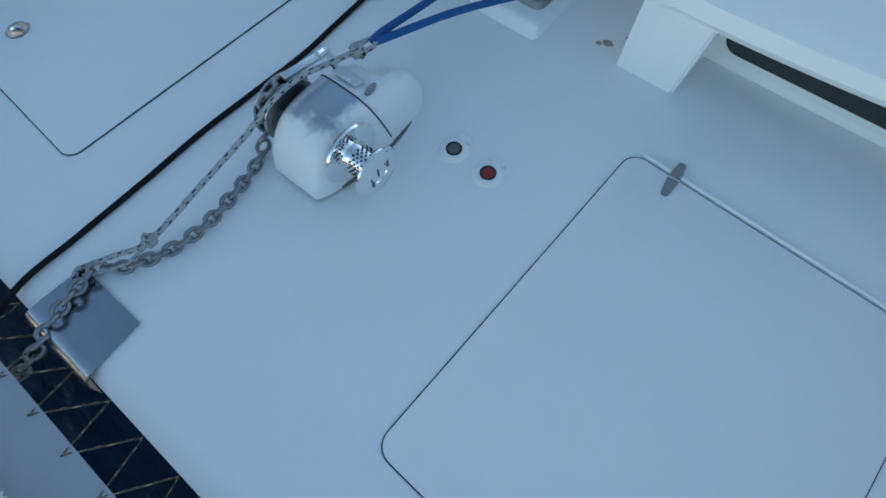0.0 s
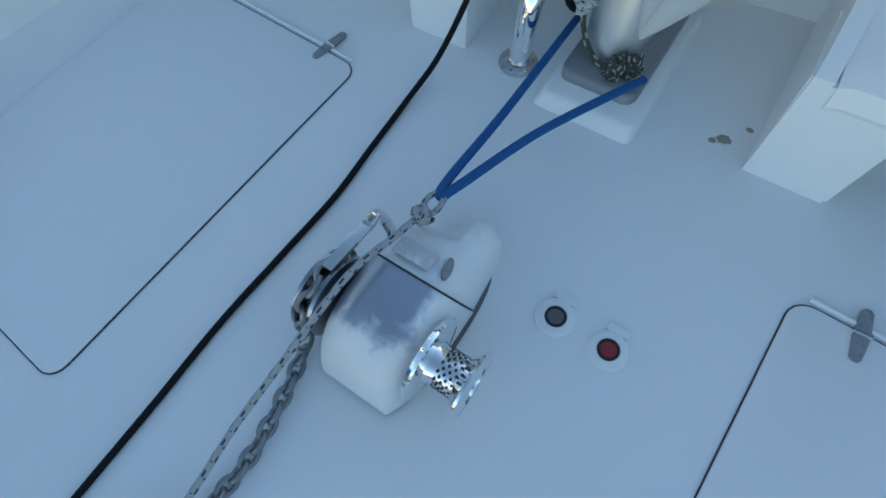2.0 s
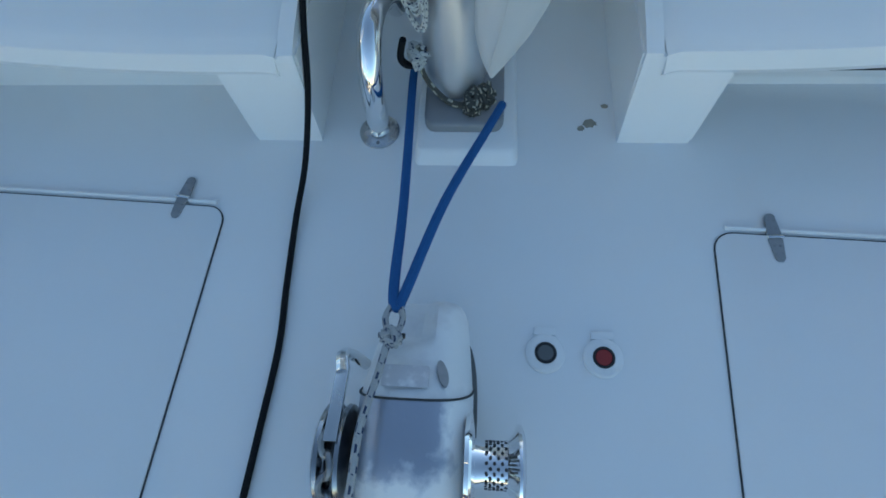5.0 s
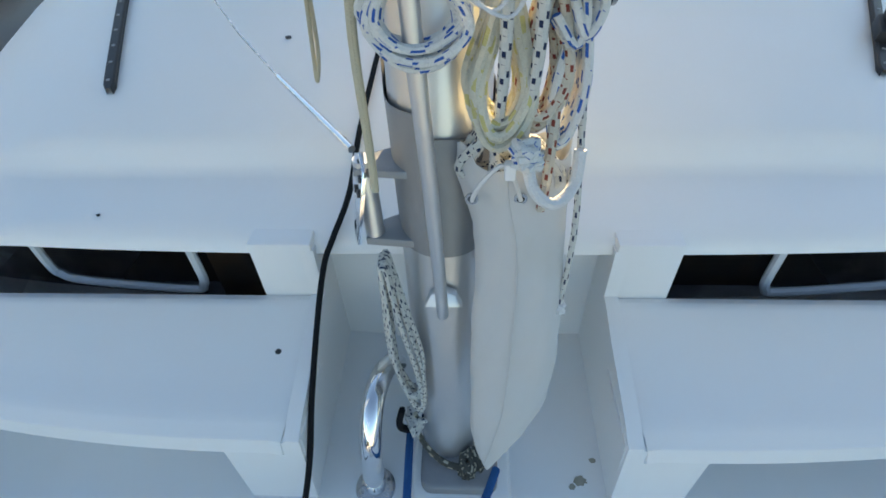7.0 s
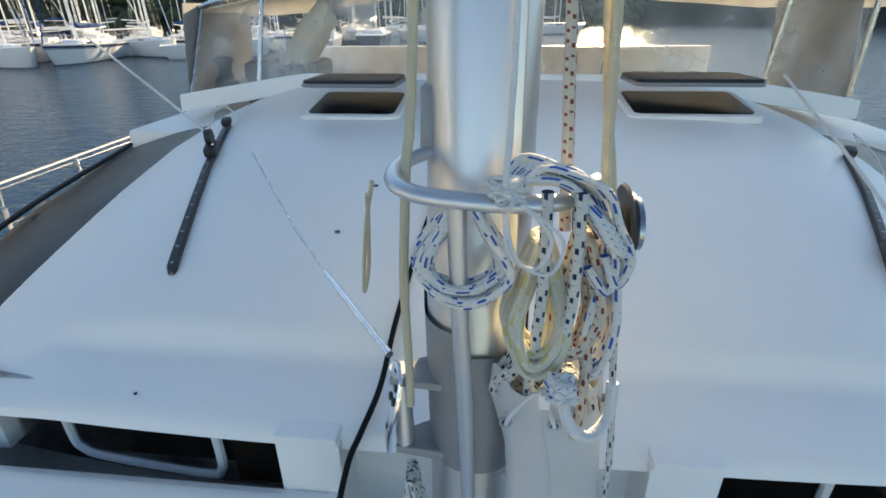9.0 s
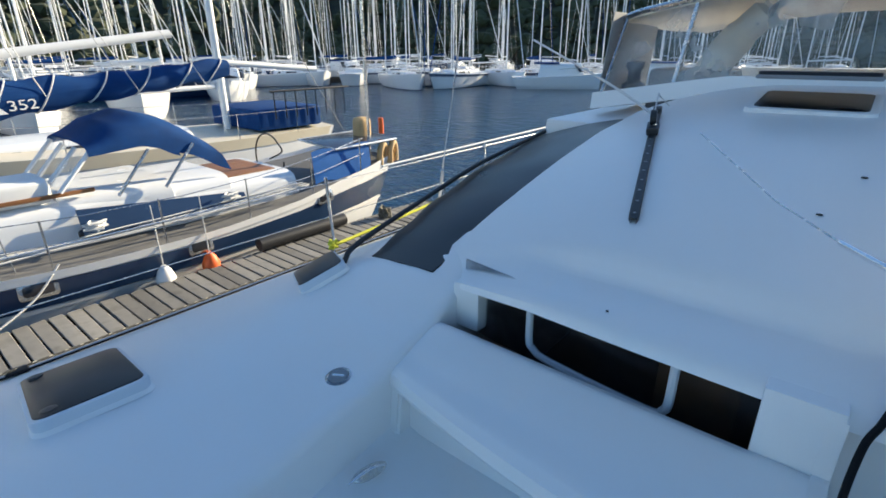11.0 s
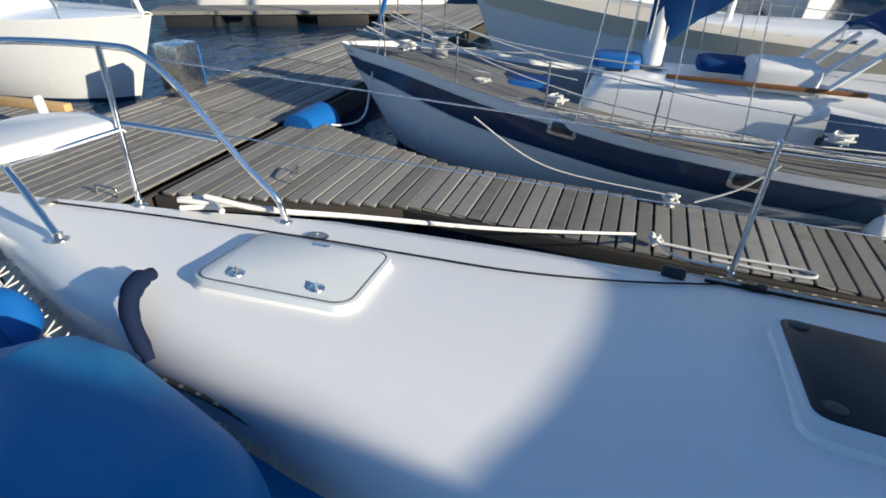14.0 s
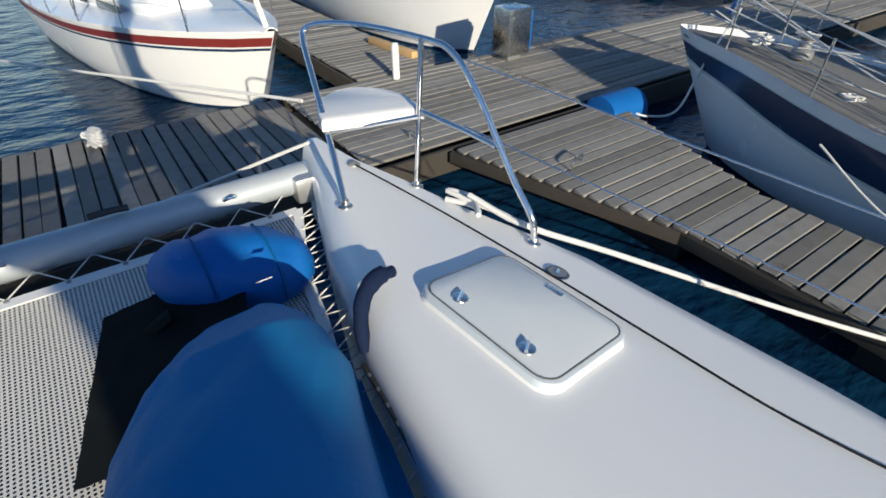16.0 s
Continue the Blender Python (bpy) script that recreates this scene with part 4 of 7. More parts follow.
for i in range(7):
    a = radians(35 + 24 * i)
    ring_at = frame_at((-0.158, -0.10 + 0.098 * math.cos(a), 0.115 + 0.098 * math.sin(a)), (0, -math.sin(a), math.cos(a)), (0, math.cos(a), math.sin(a))) @ pose(0, 0, 0, 45 if i % 2 else -45, 0, 0)
    part("chain_link", put(tube([(0.025 * math.cos(q), 0.017 * math.sin(q), 0) for q in [2 * math.pi * k / 12 for k in range(12)]], 0.0072, 6, 1, closed=True), ring_at), GALV, wl, "galvanised link riding in the gypsy")
part("clutch_cap", put(lathe([(0.045, 0.055), (0.045, 0.062), (0.03, 0.068), (0.0, 0.068)], 20), gm), STEEL, wl)

# foot switches
for x, y, col in ((0.222, -0.632, GREYRUB), (0.365, -0.638, RED)):
    m = deck_frame(x, y, (1, 0, 0))
    name = "red" if col is RED else "grey"
    fs = thing("foot_switch", "white ribbed windlass foot switch with a %s button" % name, "foot switch", group="windlass switches")
    part("bezel", put(lathe([(0.050, 0.0), (0.049, 0.006), (0.042, 0.011), (0.028, 0.012), (0.026, 0.008)], 28), m), PINKWHITE, fs)
    for k in range(-5, 6):
        w = math.sqrt(max(0.0, 0.045 ** 2 - (k * 0.008) ** 2))
        part("rib", put(box((k * 0.008 - 0.0015, -w, 0.0095), (k * 0.008 + 0.0015, -min(w, 0.028), 0.0125)), m), PINKWHITE, fs)
    part("ring", put(lathe([(0.027, 0.006), (0.027, 0.013), (0.022, 0.014), (0.021, 0.010)], 24), m), BLACK, fs)
    part("button", put(lathe([(0.021, 0.006), (0.020, 0.0125), (0.0, 0.0135)], 20), m), col, fs)
    part("cover_hinge", put(box((-0.028, 0.046, 0.0), (0.028, 0.066, 0.007), 0.002), m), PINKWHITE, fs)

# bow plate, chain, snubber rope
# stainless with a darker, bluish reflection put into its colour
PLATE = material("bluish_stainless_plate", (0.36, 0.39, 0.44), rough=0.22, metal=1.0, var=0.12, scale=14, bump=0.01)
pl = thing("chain_plate", "bent stainless chafe plate over the foredeck edge", "chafe plate")


def plate(u, v):
    y = -1.645 - 0.20 * min(1, v / 0.8)
    x = -0.395 + 0.28 * u + 0.015 * (u - 0.5) * 2 * v
    z = deck_z(y) + 0.004 - (0.10 * (max(0, v - 0.75) / 0.25) ** 1.3 if v > 0.75 else 0)
    return (x, y - (0.012 if v > 0.8 else 0), z)


part("plate", sheet(plate, 8, 14, thick=0.003), PLATE, pl, "brushed stainless plate")

def chain_run(name, label, pts, link=0.037, wire=0.0072, group=""):
    """Interlocking links, every other one on edge; each link is a part."""
    th = thing(name, label, "chain", group=group)
    path = smooth_path(pts, 24)
    # the two link meshes are shared
    ln = link
    me = bpy.data.meshes.new("chain_link")
    bm = tube([(ln * 0.68 * math.cos(a) * (1.0), ln * 0.46 * math.sin(a), 0) for a in [2 * math.pi * i / 14 for i in range(14)]], wire, 6, 1, closed=True)
    bm.normal_update()
    bm.to_mesh(me)
    bm.free()
    me.materials.append(GALV)
    me.polygons.foreach_set("use_smooth", [True] * len(me.polygons))
    run, want, k = 0.0, 0.0, 0
    for a, b in zip(path, path[1:]):
        d = b - a
        while want < run + d.length and k < 160:
            p = a + d * ((want - run) / max(1e-6, d.length))
            up = Vector((0, 0, 1))
            m = frame_at(p, d, up) @ pose(0, 0, 0, 45 if k % 2 else -45, 0, 0)
            ob = new("link", me)
            ob.parent = th
            ob.matrix_basis = m
            want += ln * 0.98
            k += 1
        run += d.length
    return th


chain_run("anchor_chain", "galvanised anchor chain led from the windlass over the bow plate",
          [(-0.262, -0.91, 0.06), (-0.265, -0.98, 0.02), (-0.25, -1.06, deck_z(-1.06) + 0.014), (-0.218, -1.2, deck_z(-1.2) + 0.014), (-0.205, -1.32, deck_z(-1.32) + 0.014), (-0.222, -1.44, deck_z(-1.44) + 0.014), (-0.28, -1.56, deck_z(-1.56) + 0.016), (-0.335, -1.62, deck_z(-1.62) + 0.03), (-0.33, -1.70, deck_z(-1.7) + 0.03), (-0.31, -1.80, deck_z(-1.8) + 0.02), (-0.30, -1.95, -0.17), (-0.31, -2.15, -0.20), (-0.33, -2.5, -0.22)])


def rope(name, label, pts, r, mat, n=8, seg=8, group=""):
    return tagged(finish(name, tube(pts, r, seg, n), mat), label, "rope", group=group)


rope("snubber_line", "thin white flecked snubber line beside the chain", [(-0.136, -0.66, 0.185), (-0.150, -0.75, 0.195), (-0.172, -0.86, 0.205), (-0.180, -0.97, 0.19), (-0.205, -1.08, 0.12), (-0.228, -1.25, 0.05), (-0.23, -1.465, 0.0), (-0.30, -1.56, -0.04), (-0.39, -1.655, deck_z(-1.66) + 0.015), (-0.36, -1.68, deck_z(-1.68) + 0.03)], 0.0085, ROPE_SNUB)
rope("snubber_tail", "doubled tail of the flecked snubber line", [(-0.23, -1.465, 0.0), (-0.25, -1.54, -0.04), (-0.30, -1.60, deck_z(-1.62) + 0.035), (-0.345, -1.66, deck_z(-1.68) + 0.035)], 0.0055, ROPE_SNUB)


def knot(name, label, c, size, r, mat, seed, turns=7):
    """A lumpy knot: one rope wound round a small centre."""
    rnd = random.Random(seed)
    pts = []
    for i in range(turns * 6):
        a = i * 2.4
        d = Vector((math.cos(a) * rnd.uniform(0.5, 1), math.sin(a) * rnd.uniform(0.5, 1), rnd.uniform(-0.6, 0.9)))
        pts.append(Vector(c) + d * size)
    return tagged(finish(name, tube(pts, r, 6, 4), mat), label, "knot")


knot("snubber_knot", "knot in the flecked snubber line", (-0.23, -1.465, 0.0), 0.022, 0.005, ROPE_SNUB, 1)
knot("shackle_lashing", "small dark lashing round the snubber shackle", (-0.131, -0.672, 0.186), 0.022, 0.007, ROPE_SNUB, 2)
sh = thing("snubber_eye", "flecked rope eye with a black cable tie on the snubber line", "rope eye")
part("bow", tube([(-0.140, -0.665, 0.184), (-0.150, -0.625, 0.184), (-0.130, -0.590, 0.184), (-0.112, -0.625, 0.184), (-0.122, -0.665, 0.184)], 0.0075, 8), ROPE_SNUB, sh, "doubled flecked rope eye")
part("pin", tube([(-0.160, -0.668, 0.19), (-0.102, -0.668, 0.19)], 0.006, 8, straight=True), BLACK, sh)
rope("shock_cord", "taut doubled blue cord from the windlass to the mast foot", [(-0.165, 0.19, 0.10), (-0.163, 0.10, 0.105), (-0.144, -0.30, 0.15), (-0.140, -0.55, 0.178), (-0.128, -0.602, 0.182), (-0.112, -0.56, 0.178), (-0.04, -0.31, 0.155), (0.06, -0.06, 0.125), (0.105, 0.06, 0.10)], 0.0125, SHOCK_BLUE, 10)
rope("shore_power_cable", "long black cable lying over deck and coachroof", [(-0.44, -2.3, -0.32), (-0.47, -1.98, -0.17), (-0.492, -1.80, deck_z(-1.8) + 0.010)] + [(x, y, deck_z(y) + 0.009) for x, y in ((-0.492, -1.6), (-0.490, -1.34), (-0.492, -1.1), (-0.480, -0.88), (-0.467, -0.65), (-0.476, -0.47))] + [(-0.480, -0.27, 0.0), (-0.462, -0.12, 0.06), (-0.437, 0.02, 0.20), (-0.433, 0.15, 0.33), (-0.428, 0.33, 0.47), (-0.412, 0.45, 0.58), (-0.385, 0.508, 0.64), (-0.352, 0.66, 0.70), (-0.335, 0.90, 0.815), (-0.285, 1.4, 0.985), (-0.20, 2.0, 1.155), (-0.12, 2.5, 1.24), (-0.02, 2.9, 1.29), (0.0, 3.35, 1.32)], 0.0095, ROPE_BLACK, 8)

# stainless handle by the mast
hd = thing("grab_hoop", "polished stainless loop handle on a round flange beside the mast", "handle")
part("flange", put(lathe([(0.062, 0), (0.062, 0.006), (0.055, 0.009), (0.03, 0.010)], 28), deck_frame(-0.27, 0.035)), STEEL, hd)
for a in (30, 150, 270):
    part("screw", put(lathe([(0.006, 0.009), (0.005, 0.012)], 8, (0.046 * math.cos(radians(a)), 0.046 * math.sin(radians(a)), 0)), deck_frame(-0.27, 0.035)), GALV, hd)
part("tube", tube([(-0.27, 0.040, 0.01), (-0.27, 0.052, 0.10), (-0.269, 0.085, 0.20), (-0.264, 0.15, 0.275), (-0.252, 0.23, 0.295), (-0.235, 0.31, 0.265), (-0.22, 0.36, 0.20)], 0.034, 18, 8), CHROME, hd, "mirror-polished bent tube")

# paint patch worn through
PATCH = material("bare_filler", (0.30, 0.28, 0.23), rough=0.8, var=0.35, scale=60, bump=0.03)
for x, y, s in ((0.372, 0.07, 0.028), (0.42, 0.135, 0.014), (0.345, 0.052, 0.016)):
    bm = prism([(s * math.cos(a) * (0.7 + 0.5 * noise.noise((a * 2, x * 9, 0))), 0.8 * s * math.sin(a) * (0.7 + 0.6 * noise.noise((a * 3, y * 9, 1)))) for a in [2 * math.pi * i / 18 for i in range(18)]], 0, 0.0012)
    part("worn_patch", put(bm, deck_frame(x, y, lift=0.0004)), PATCH, cat_boat, "bare patch in the deck paint")

# ---- mast and its ropes ----
def raked(p):
    """The mast leans aft and grows stouter above its foot; fittings and ropes follow it."""
    k = lerp_table([(0.28, 0.95), (0.83, 1.07), (1.13, 1.20), (1.43, 1.35), (1.6, 1.38)], p.z)
    z = p.z - lerp_table([(0.12, 0.0), (0.5, 0.13), (0.8, 0.165), (1.1, 0.13), (1.6, 0.115)], p.z)
    return Vector((p.x * k, 0.085 + 0.253 * z + 1.22 * (p.y - 0.125), z))


RAKE.append(raked)
mast = thing("mast", "grey anodised aluminium mast stepped on the foredeck", "mast", (-0.04, 0.25, 0.0))


def mast_shell(u, v):
    a = 2 * math.pi * u
    p = 2.3
    c, s = math.cos(a), math.sin(a)
    return (0.100 * math.copysign(abs(c) ** (2 / p), c), 0.125 * math.copysign(abs(s) ** (2 / p), s) + 0.012 * 9.5 * v * 0.0 + 0.02 * v * 9.5 * 0.3, 0.05 + 9.5 * v)


part("tube", sheet(mast_shell, 40, 8, closed_u=True), ALLOY, mast, "anodised mast tube")
part("luff_groove", box((0.030, -0.10, 0.9), (0.075, -0.03, 9.0), 0.01), ALLOY, mast)
pad = thing("mast_step", "raised white moulded pad with a dark mast shoe", "mast step")
part("pad", put(prism(rounded_rect(0.33, 0.46, 0.02), -0.01, 0.035, 0.012, top_scale=0.93), deck_frame(0.0, 0.215)), GEL, pad)
part("shoe", put(prism(rounded_rect(0.25, 0.36, 0.035), 0.03, 0.065, 0.01), deck_frame(-0.008, 0.235)), ALLOY_DARK, pad, "dark cast mast shoe")
# rivets and screws
for x, z in ((0.018, 0.40), (0.018, 0.385), (0.02, 1.01), (0.02, 0.93), (0.02, 0.80)):
    part("rivet", lathe([(0.006, 0), (0.005, 0.003), (0.0, 0.004)], 8, (x, -(0.125 - 0.012), z), "y"), CHROME, mast)
# collar with gooseneck cheeks
def collar(u, v):
    a = 2 * math.pi * u
    p = 2.3
    c, s = math.cos(a), math.sin(a)
    return (0.105 * math.copysign(abs(c) ** (2 / p), c), 0.130 * math.copysign(abs(s) ** (2 / p), s), (0.93 if s < 0 else 0.98) + (0.26 + 0.05 * (c < -0.3)) * v)


part("collar", sheet(collar, 40, 4, closed_u=True), ALLOY_DARK, mast, "grey cast collar")
for z in (1.10, 0.945):
    part("lug", put(prism([(-0.17, -0.10), (-0.06, -0.11), (-0.06, 0.0), (-0.12, -0.03), (-0.17, -0.06)], -0.008, 0.008, 0.003), pose(0, 0, z)), ALLOY_DARK, mast)
part("spigot", tube([(-0.152, -0.08, 0.94), (-0.152, -0.08, 1.12)], 0.021, 14, straight=True), ALLOY, mast)
part("toggle_plate", put(prism([(-0.018, -0.02), (0.018, -0.02), (0.042, 0.10), (0.036, 0.15), (0.0, 0.172), (-0.036, 0.15), (-0.042, 0.10)], 0, 0.008, 0.002), frame_at((-0.18, -0.10, 0.97), (0.35, -0.9, 0), (-0.9, -0.35, 0.2))), CHROME, mast)
for x, y in ((0.0, 0.148), (0.020, 0.125), (-0.020, 0.125), (0.014, 0.09), (-0.012, 0.085)):
    part("toggle_hole", put(lathe([(0.008, -0.001), (0.008, 0.0095)], 12, (x, y, 0)), frame_at((-0.18, -0.10, 0.97), (0.35, -0.9, 0), (-0.9, -0.35, 0.2))), BLACK, mast)
# granny bar
gb = thing("granny_bar", "curved alloy rope bar braced on the mast", "rope bar")
part("ring", tube([(-0.115, 0.20, 1.60), (-0.148, 0.14, 1.598), (-0.158, 0.06, 1.592), (-0.125, 0.0, 1.585), (-0.05, -0.02, 1.58), (0.03, -0.015, 1.575), (0.10, 0.03, 1.57), (0.14, 0.12, 1.57)], 0.0148, 12), ALLOY, gb)
part("strut", tube([(-0.062, -0.015, 1.575), (-0.06, 0.005, 1.45), (-0.045, 0.09, 0.86), (-0.043, 0.10, 0.82)], 0.014, 12), ALLOY, gb)
part("foot", put(prism([(-0.045, -0.012), (0.045, -0.012), (0.03, 0.018), (0, 0.03), (-0.03, 0.018)], 0, 0.02, 0.004), frame_at((-0.042, 0.122, 0.83), (1, 0, 0), (0, -1, 0.1))), ALLOY, gb)
part("clamp", box((-0.135, 0.18, 1.60), (-0.115, 0.30, 1.74), 0.005), ALLOY_DARK, gb)
# winch on the port cheek of the mast
mw = thing("mast_winch", "black and chrome halyard winch on the mast", "winch")
part("drum", lathe([(0.055, 0), (0.055, 0.012), (0.035, 0.02), (0.035, 0.07), (0.06, 0.078), (0.06, 0.09)], 20, (0.125, 0.19, 1.46), "x"), BLACK, mw)
part("cap", lathe([(0.052, 0.09), (0.052, 0.100), (0.02, 0.103), (0.0, 0.103)], 20, (0.125, 0.19, 1.46), "x"), DARKCHROME, mw)
part("self_tailer", lathe([(0.075, 0.072), (0.08, 0.076), (0.075, 0.080)], 20, (0.125, 0.19, 1.46), "x"), BLACK, mw)


def coil(name, label, c, w, h, loops, r, mat, seed, spread=0.03, tilt=0.0, depth=0.02):
    """One rope wound into hanging loops of uneven length."""
    rnd = random.Random(seed)
    th = thing(name, label, "rope coil", group="rope coils on the mast")
    start = None
    for k in range(loops):
        pts = [start] if start else []
        ww, hh = w * rnd.uniform(0.8, 1.1), h * rnd.uniform(0.86, 1.08)
        ox, oy = rnd.uniform(-spread, spread), rnd.uniform(-depth, depth)
        for i in range(9):
            a = 2 * math.pi * (i + 0.5) / 8 + math.pi / 2
            x = ww * 0.5 * math.cos(a) * (1.0 if math.sin(a) < 0.2 else 0.55)
            z = hh * 0.5 * (math.sin(a) - 1)
            pts.append(Vector((c[0] + ox * (1 - abs(math.sin(a))) + x + tilt * z, c[1] + oy + 0.012 * math.cos(a * 1.0 + k), c[2] + z)))
        start = pts[-1]
        part("loop", tube(pts, r, 7, 5), mat, th)
    return th


coil("rope_coil", "white rope with blue flecks hung in loops on the rope bar", (-0.055, 0.0, 1.575), 0.135, 0.185, 8, 0.0068, ROPE_BLUE, 3, 0.014)
coil("rope_coil", "thick bundle of cream yellow-flecked rope before the mast", (0.058, 0.055, 1.49), 0.085, 0.25, 20, 0.0082, ROPE_YELLOW, 4, 0.014, depth=0.03)
coil("rope_coil", "cream rope with red flecks looped beside the mast", (0.118, 0.055, 1.50), 0.055, 0.24, 9, 0.0080, ROPE_RED, 5, 0.012)
coil("rope_coil", "white rope with blue flecks hung low beside the mast winch", (0.155, 0.06, 1.50), 0.045, 0.27, 7, 0.0074, ROPE_BLUE, 6, 0.01)
coil("rope_coil", "slack coil of white flecked rope on the mast cheek", (-0.175, 0.13, 0.93), 0.075, 0.52, 7, 0.0058, ROPE_NAVY, 7, 0.016, tilt=-0.09)
rnd = random.Random(12)
th = thing("gathered_rope", "thick white rope with blue flecks over the rope bar", "rope coil", group="rope coils on the mast")
for k in range(11):
    o = Vector((rnd.uniform(-0.014, 0.014), 0.035 + rnd.uniform(-0.02, 0.025), rnd.uniform(-0.024, 0.024)))
    part("strand", tube([Vector(p) + o * (0.6 + 0.4 * (i % 2)) for i, p in enumerate(((0.005, -0.03, 1.585), (0.035, -0.035, 1.622), (0.08, -0.03, 1.62), (0.122, -0.02, 1.58), (0.15, 0.0, 1.52), (0.17, 0.01, 1.45), (0.155, 0.01, 1.41), (0.13, 0.0, 1.46)))], 0.0066, 7, 5), ROPE_BLUE, th)
th = thing("rope_binding", "tight turns of blue-flecked rope binding the bundle", "rope coil", group="rope coils on the mast")
for k in range(5):
    a = [Vector((0.122 + 0.026 * math.cos(t * 1.0) + 0.006 * k, 0.03 + 0.045 * math.sin(t), 1.555 - 0.012 * k - 0.03 * math.cos(t))) for t in [2 * math.pi * i / 10 for i in range(10)]]
    part("turn", tube(a, 0.0066, 7, 3, closed=True), ROPE_BLUE, th)
knot("grey_hitch", "hitch of thin grey line on the rope bar", (0.0, -0.03, 1.60), 0.026, 0.004, ROPE_WHITE, 21, 12)
for k, (dx, dz) in enumerate(((0.015, -0.06), (0.03, -0.07))):
    rope("loose_line", "loose loop of thin grey line below the rope bar", [(0.0, -0.065, 1.58), (dx * 0.6, -0.07, 1.55 + dz * 0.6), (dx + 0.03, -0.06, 1.55 + dz), (dx + 0.045, -0.05, 1.56 + dz * 0.4), (0.02, -0.05, 1.59)], 0.0028, ROPE_WHITE)
rope("halyard", "thin grey halyard running up the mast", [(0.0, -0.06, 1.62), (0.008, -0.02, 2.1), (0.01, 0.1, 4.5)], 0.004, ROPE_WHITE, 3, group="halyards")
rope("halyard", "old yellowish halyard running up beside the mast", [(-0.155, 0.08, 1.11), (-0.150, 0.07, 1.35), (-0.142, 0.07, 1.6), (-0.135, 0.10, 2.0), (-0.13, 0.2, 4.5)], 0.0075, ROPE_CREAM, 4, group="halyards")
rope("halyard", "cream halyard with red flecks running up the mast", [(0.09, 0.06, 1.5), (0.085, 0.06, 1.7), (0.08, 0.08, 2.1), (0.07, 0.2, 4.5)], 0.0085, ROPE_RED, 4, group="halyards")
rope("halyard", "cream halyard running up the mast", [(0.175, 0.14, 1.44), (0.148, 0.10, 1.62), (0.145, 0.11, 2.1), (0.135, 0.2, 4.5)], 0.0085, ROPE_CREAM, 4, group="halyards")
rope("halyard", "second cream halyard close beside the first", [(0.19, 0.16, 1.42), (0.158, 0.12, 1.62), (0.132, 0.13, 2.1), (0.12, 0.22, 4.5)], 0.0055, ROPE_CREAM, 4, group="halyards")
for k, x in enumerate((0.055, 0.098)):
    rope("halyard_tail", "white flecked rope hanging into the rope bag", [(x, -0.02, 1.60), (x + 0.004, 0.0, 1.42), (x + 0.002, 0.055, 1.22), (x + 0.01 * k, 0.08, 1.12)], 0.0085, ROPE_NAVY, 4, group="rope tails")
rope("halyard_tail", "red-flecked rope hanging into the rope bag", [(0.138, 0.06, 1.42), (0.142, 0.03, 1.2), (0.14, 0.04, 1.1)], 0.0085, ROPE_RED, 4, group="rope tails")
rope("halyard_tail", "white flecked rope end hanging beside the bag", [(0.17, 0.075, 1.42), (0.205, 0.05, 1.1), (0.212, 0.05, 0.9), (0.20, 0.06, 0.78), (0.215, 0.06, 0.72)], 0.006, ROPE_NAVY, 4, group="rope tails")
rope("halyard_tail", "thin flecked rope hanging down to the deck", [(0.195, 0.09, 1.15), (0.19, 0.09, 0.9), (0.195, 0.10, 0.65), (0.17, 0.16, 0.50)], 0.005, ROPE_NAVY, 4, group="rope tails")
rope("white_loop", "thick white rope loop at the mouth of the bag", [(0.10, 0.02, 1.24), (0.115, -0.01, 1.18), (0.15, -0.01, 1.15), (0.185, 0.02, 1.165), (0.19, 0.04, 1.22)], 0.010, ROPE_WHITE)
knot("bag_knot", "knot of blue-flecked rope above the bag", (0.098, -0.02, 1.245), 0.022, 0.008, ROPE_BLUE, 31, 5)
knot("tail_knot", "stopper knot at a rope end", (0.212, 0.05, 0.87), 0.014, 0.005, ROPE_WHITE, 33, 4)
knot("base_lashing", "tangle of dark flecked rope at the mast foot", (0.02, 0.10, 0.075), 0.034, 0.0075, ROPE_DARK, 34, 8)
knot("base_lashing", "tangle of dark flecked rope at the mast foot", (0.06, 0.12, 0.08), 0.03, 0.007, ROPE_DARK, 35, 6)
knot("strap_lashing", "black and white strap knotted at the mast side", (-0.15, 0.16, 0.20), 0.035, 0.008, ROPE_NAVY, 36, 6)
rope("base_rope", "dark rope led round the mast foot", [(-0.15, 0.16, 0.24), (-0.13, 0.13, 0.15), (-0.07, 0.11, 0.09), (0.0, 0.10, 0.08), (0.09, 0.13, 0.09)], 0.008, ROPE_DARK)
rope("strap", "black strap from the handle to the mast", [(-0.19, 0.15, 0.29), (-0.2, 0.14, 0.21), (-0.165, 0.15, 0.17), (-0.13, 0.17, 0.22)], 0.011, ROPE_BLACK)
RAKE.clear()

# rope bag
bag = thing("rope_bag", "pale grey canvas rope bag hung on the mast", "rope bag")
BAGP = [(0.28, 0.070, 0.004), (0.31, 0.078, 0.036), (0.36, 0.095, 0.070), (0.45, 0.118, 0.098), (0.60, 0.132, 0.107), (0.80, 0.140, 0.100), (0.90, 0.134, 0.104), (1.0, 0.112, 0.122), (1.06, 0.110, 0.121)]


def bag_front(z):
    return -0.02 + 0.354 * (z - 0.28)


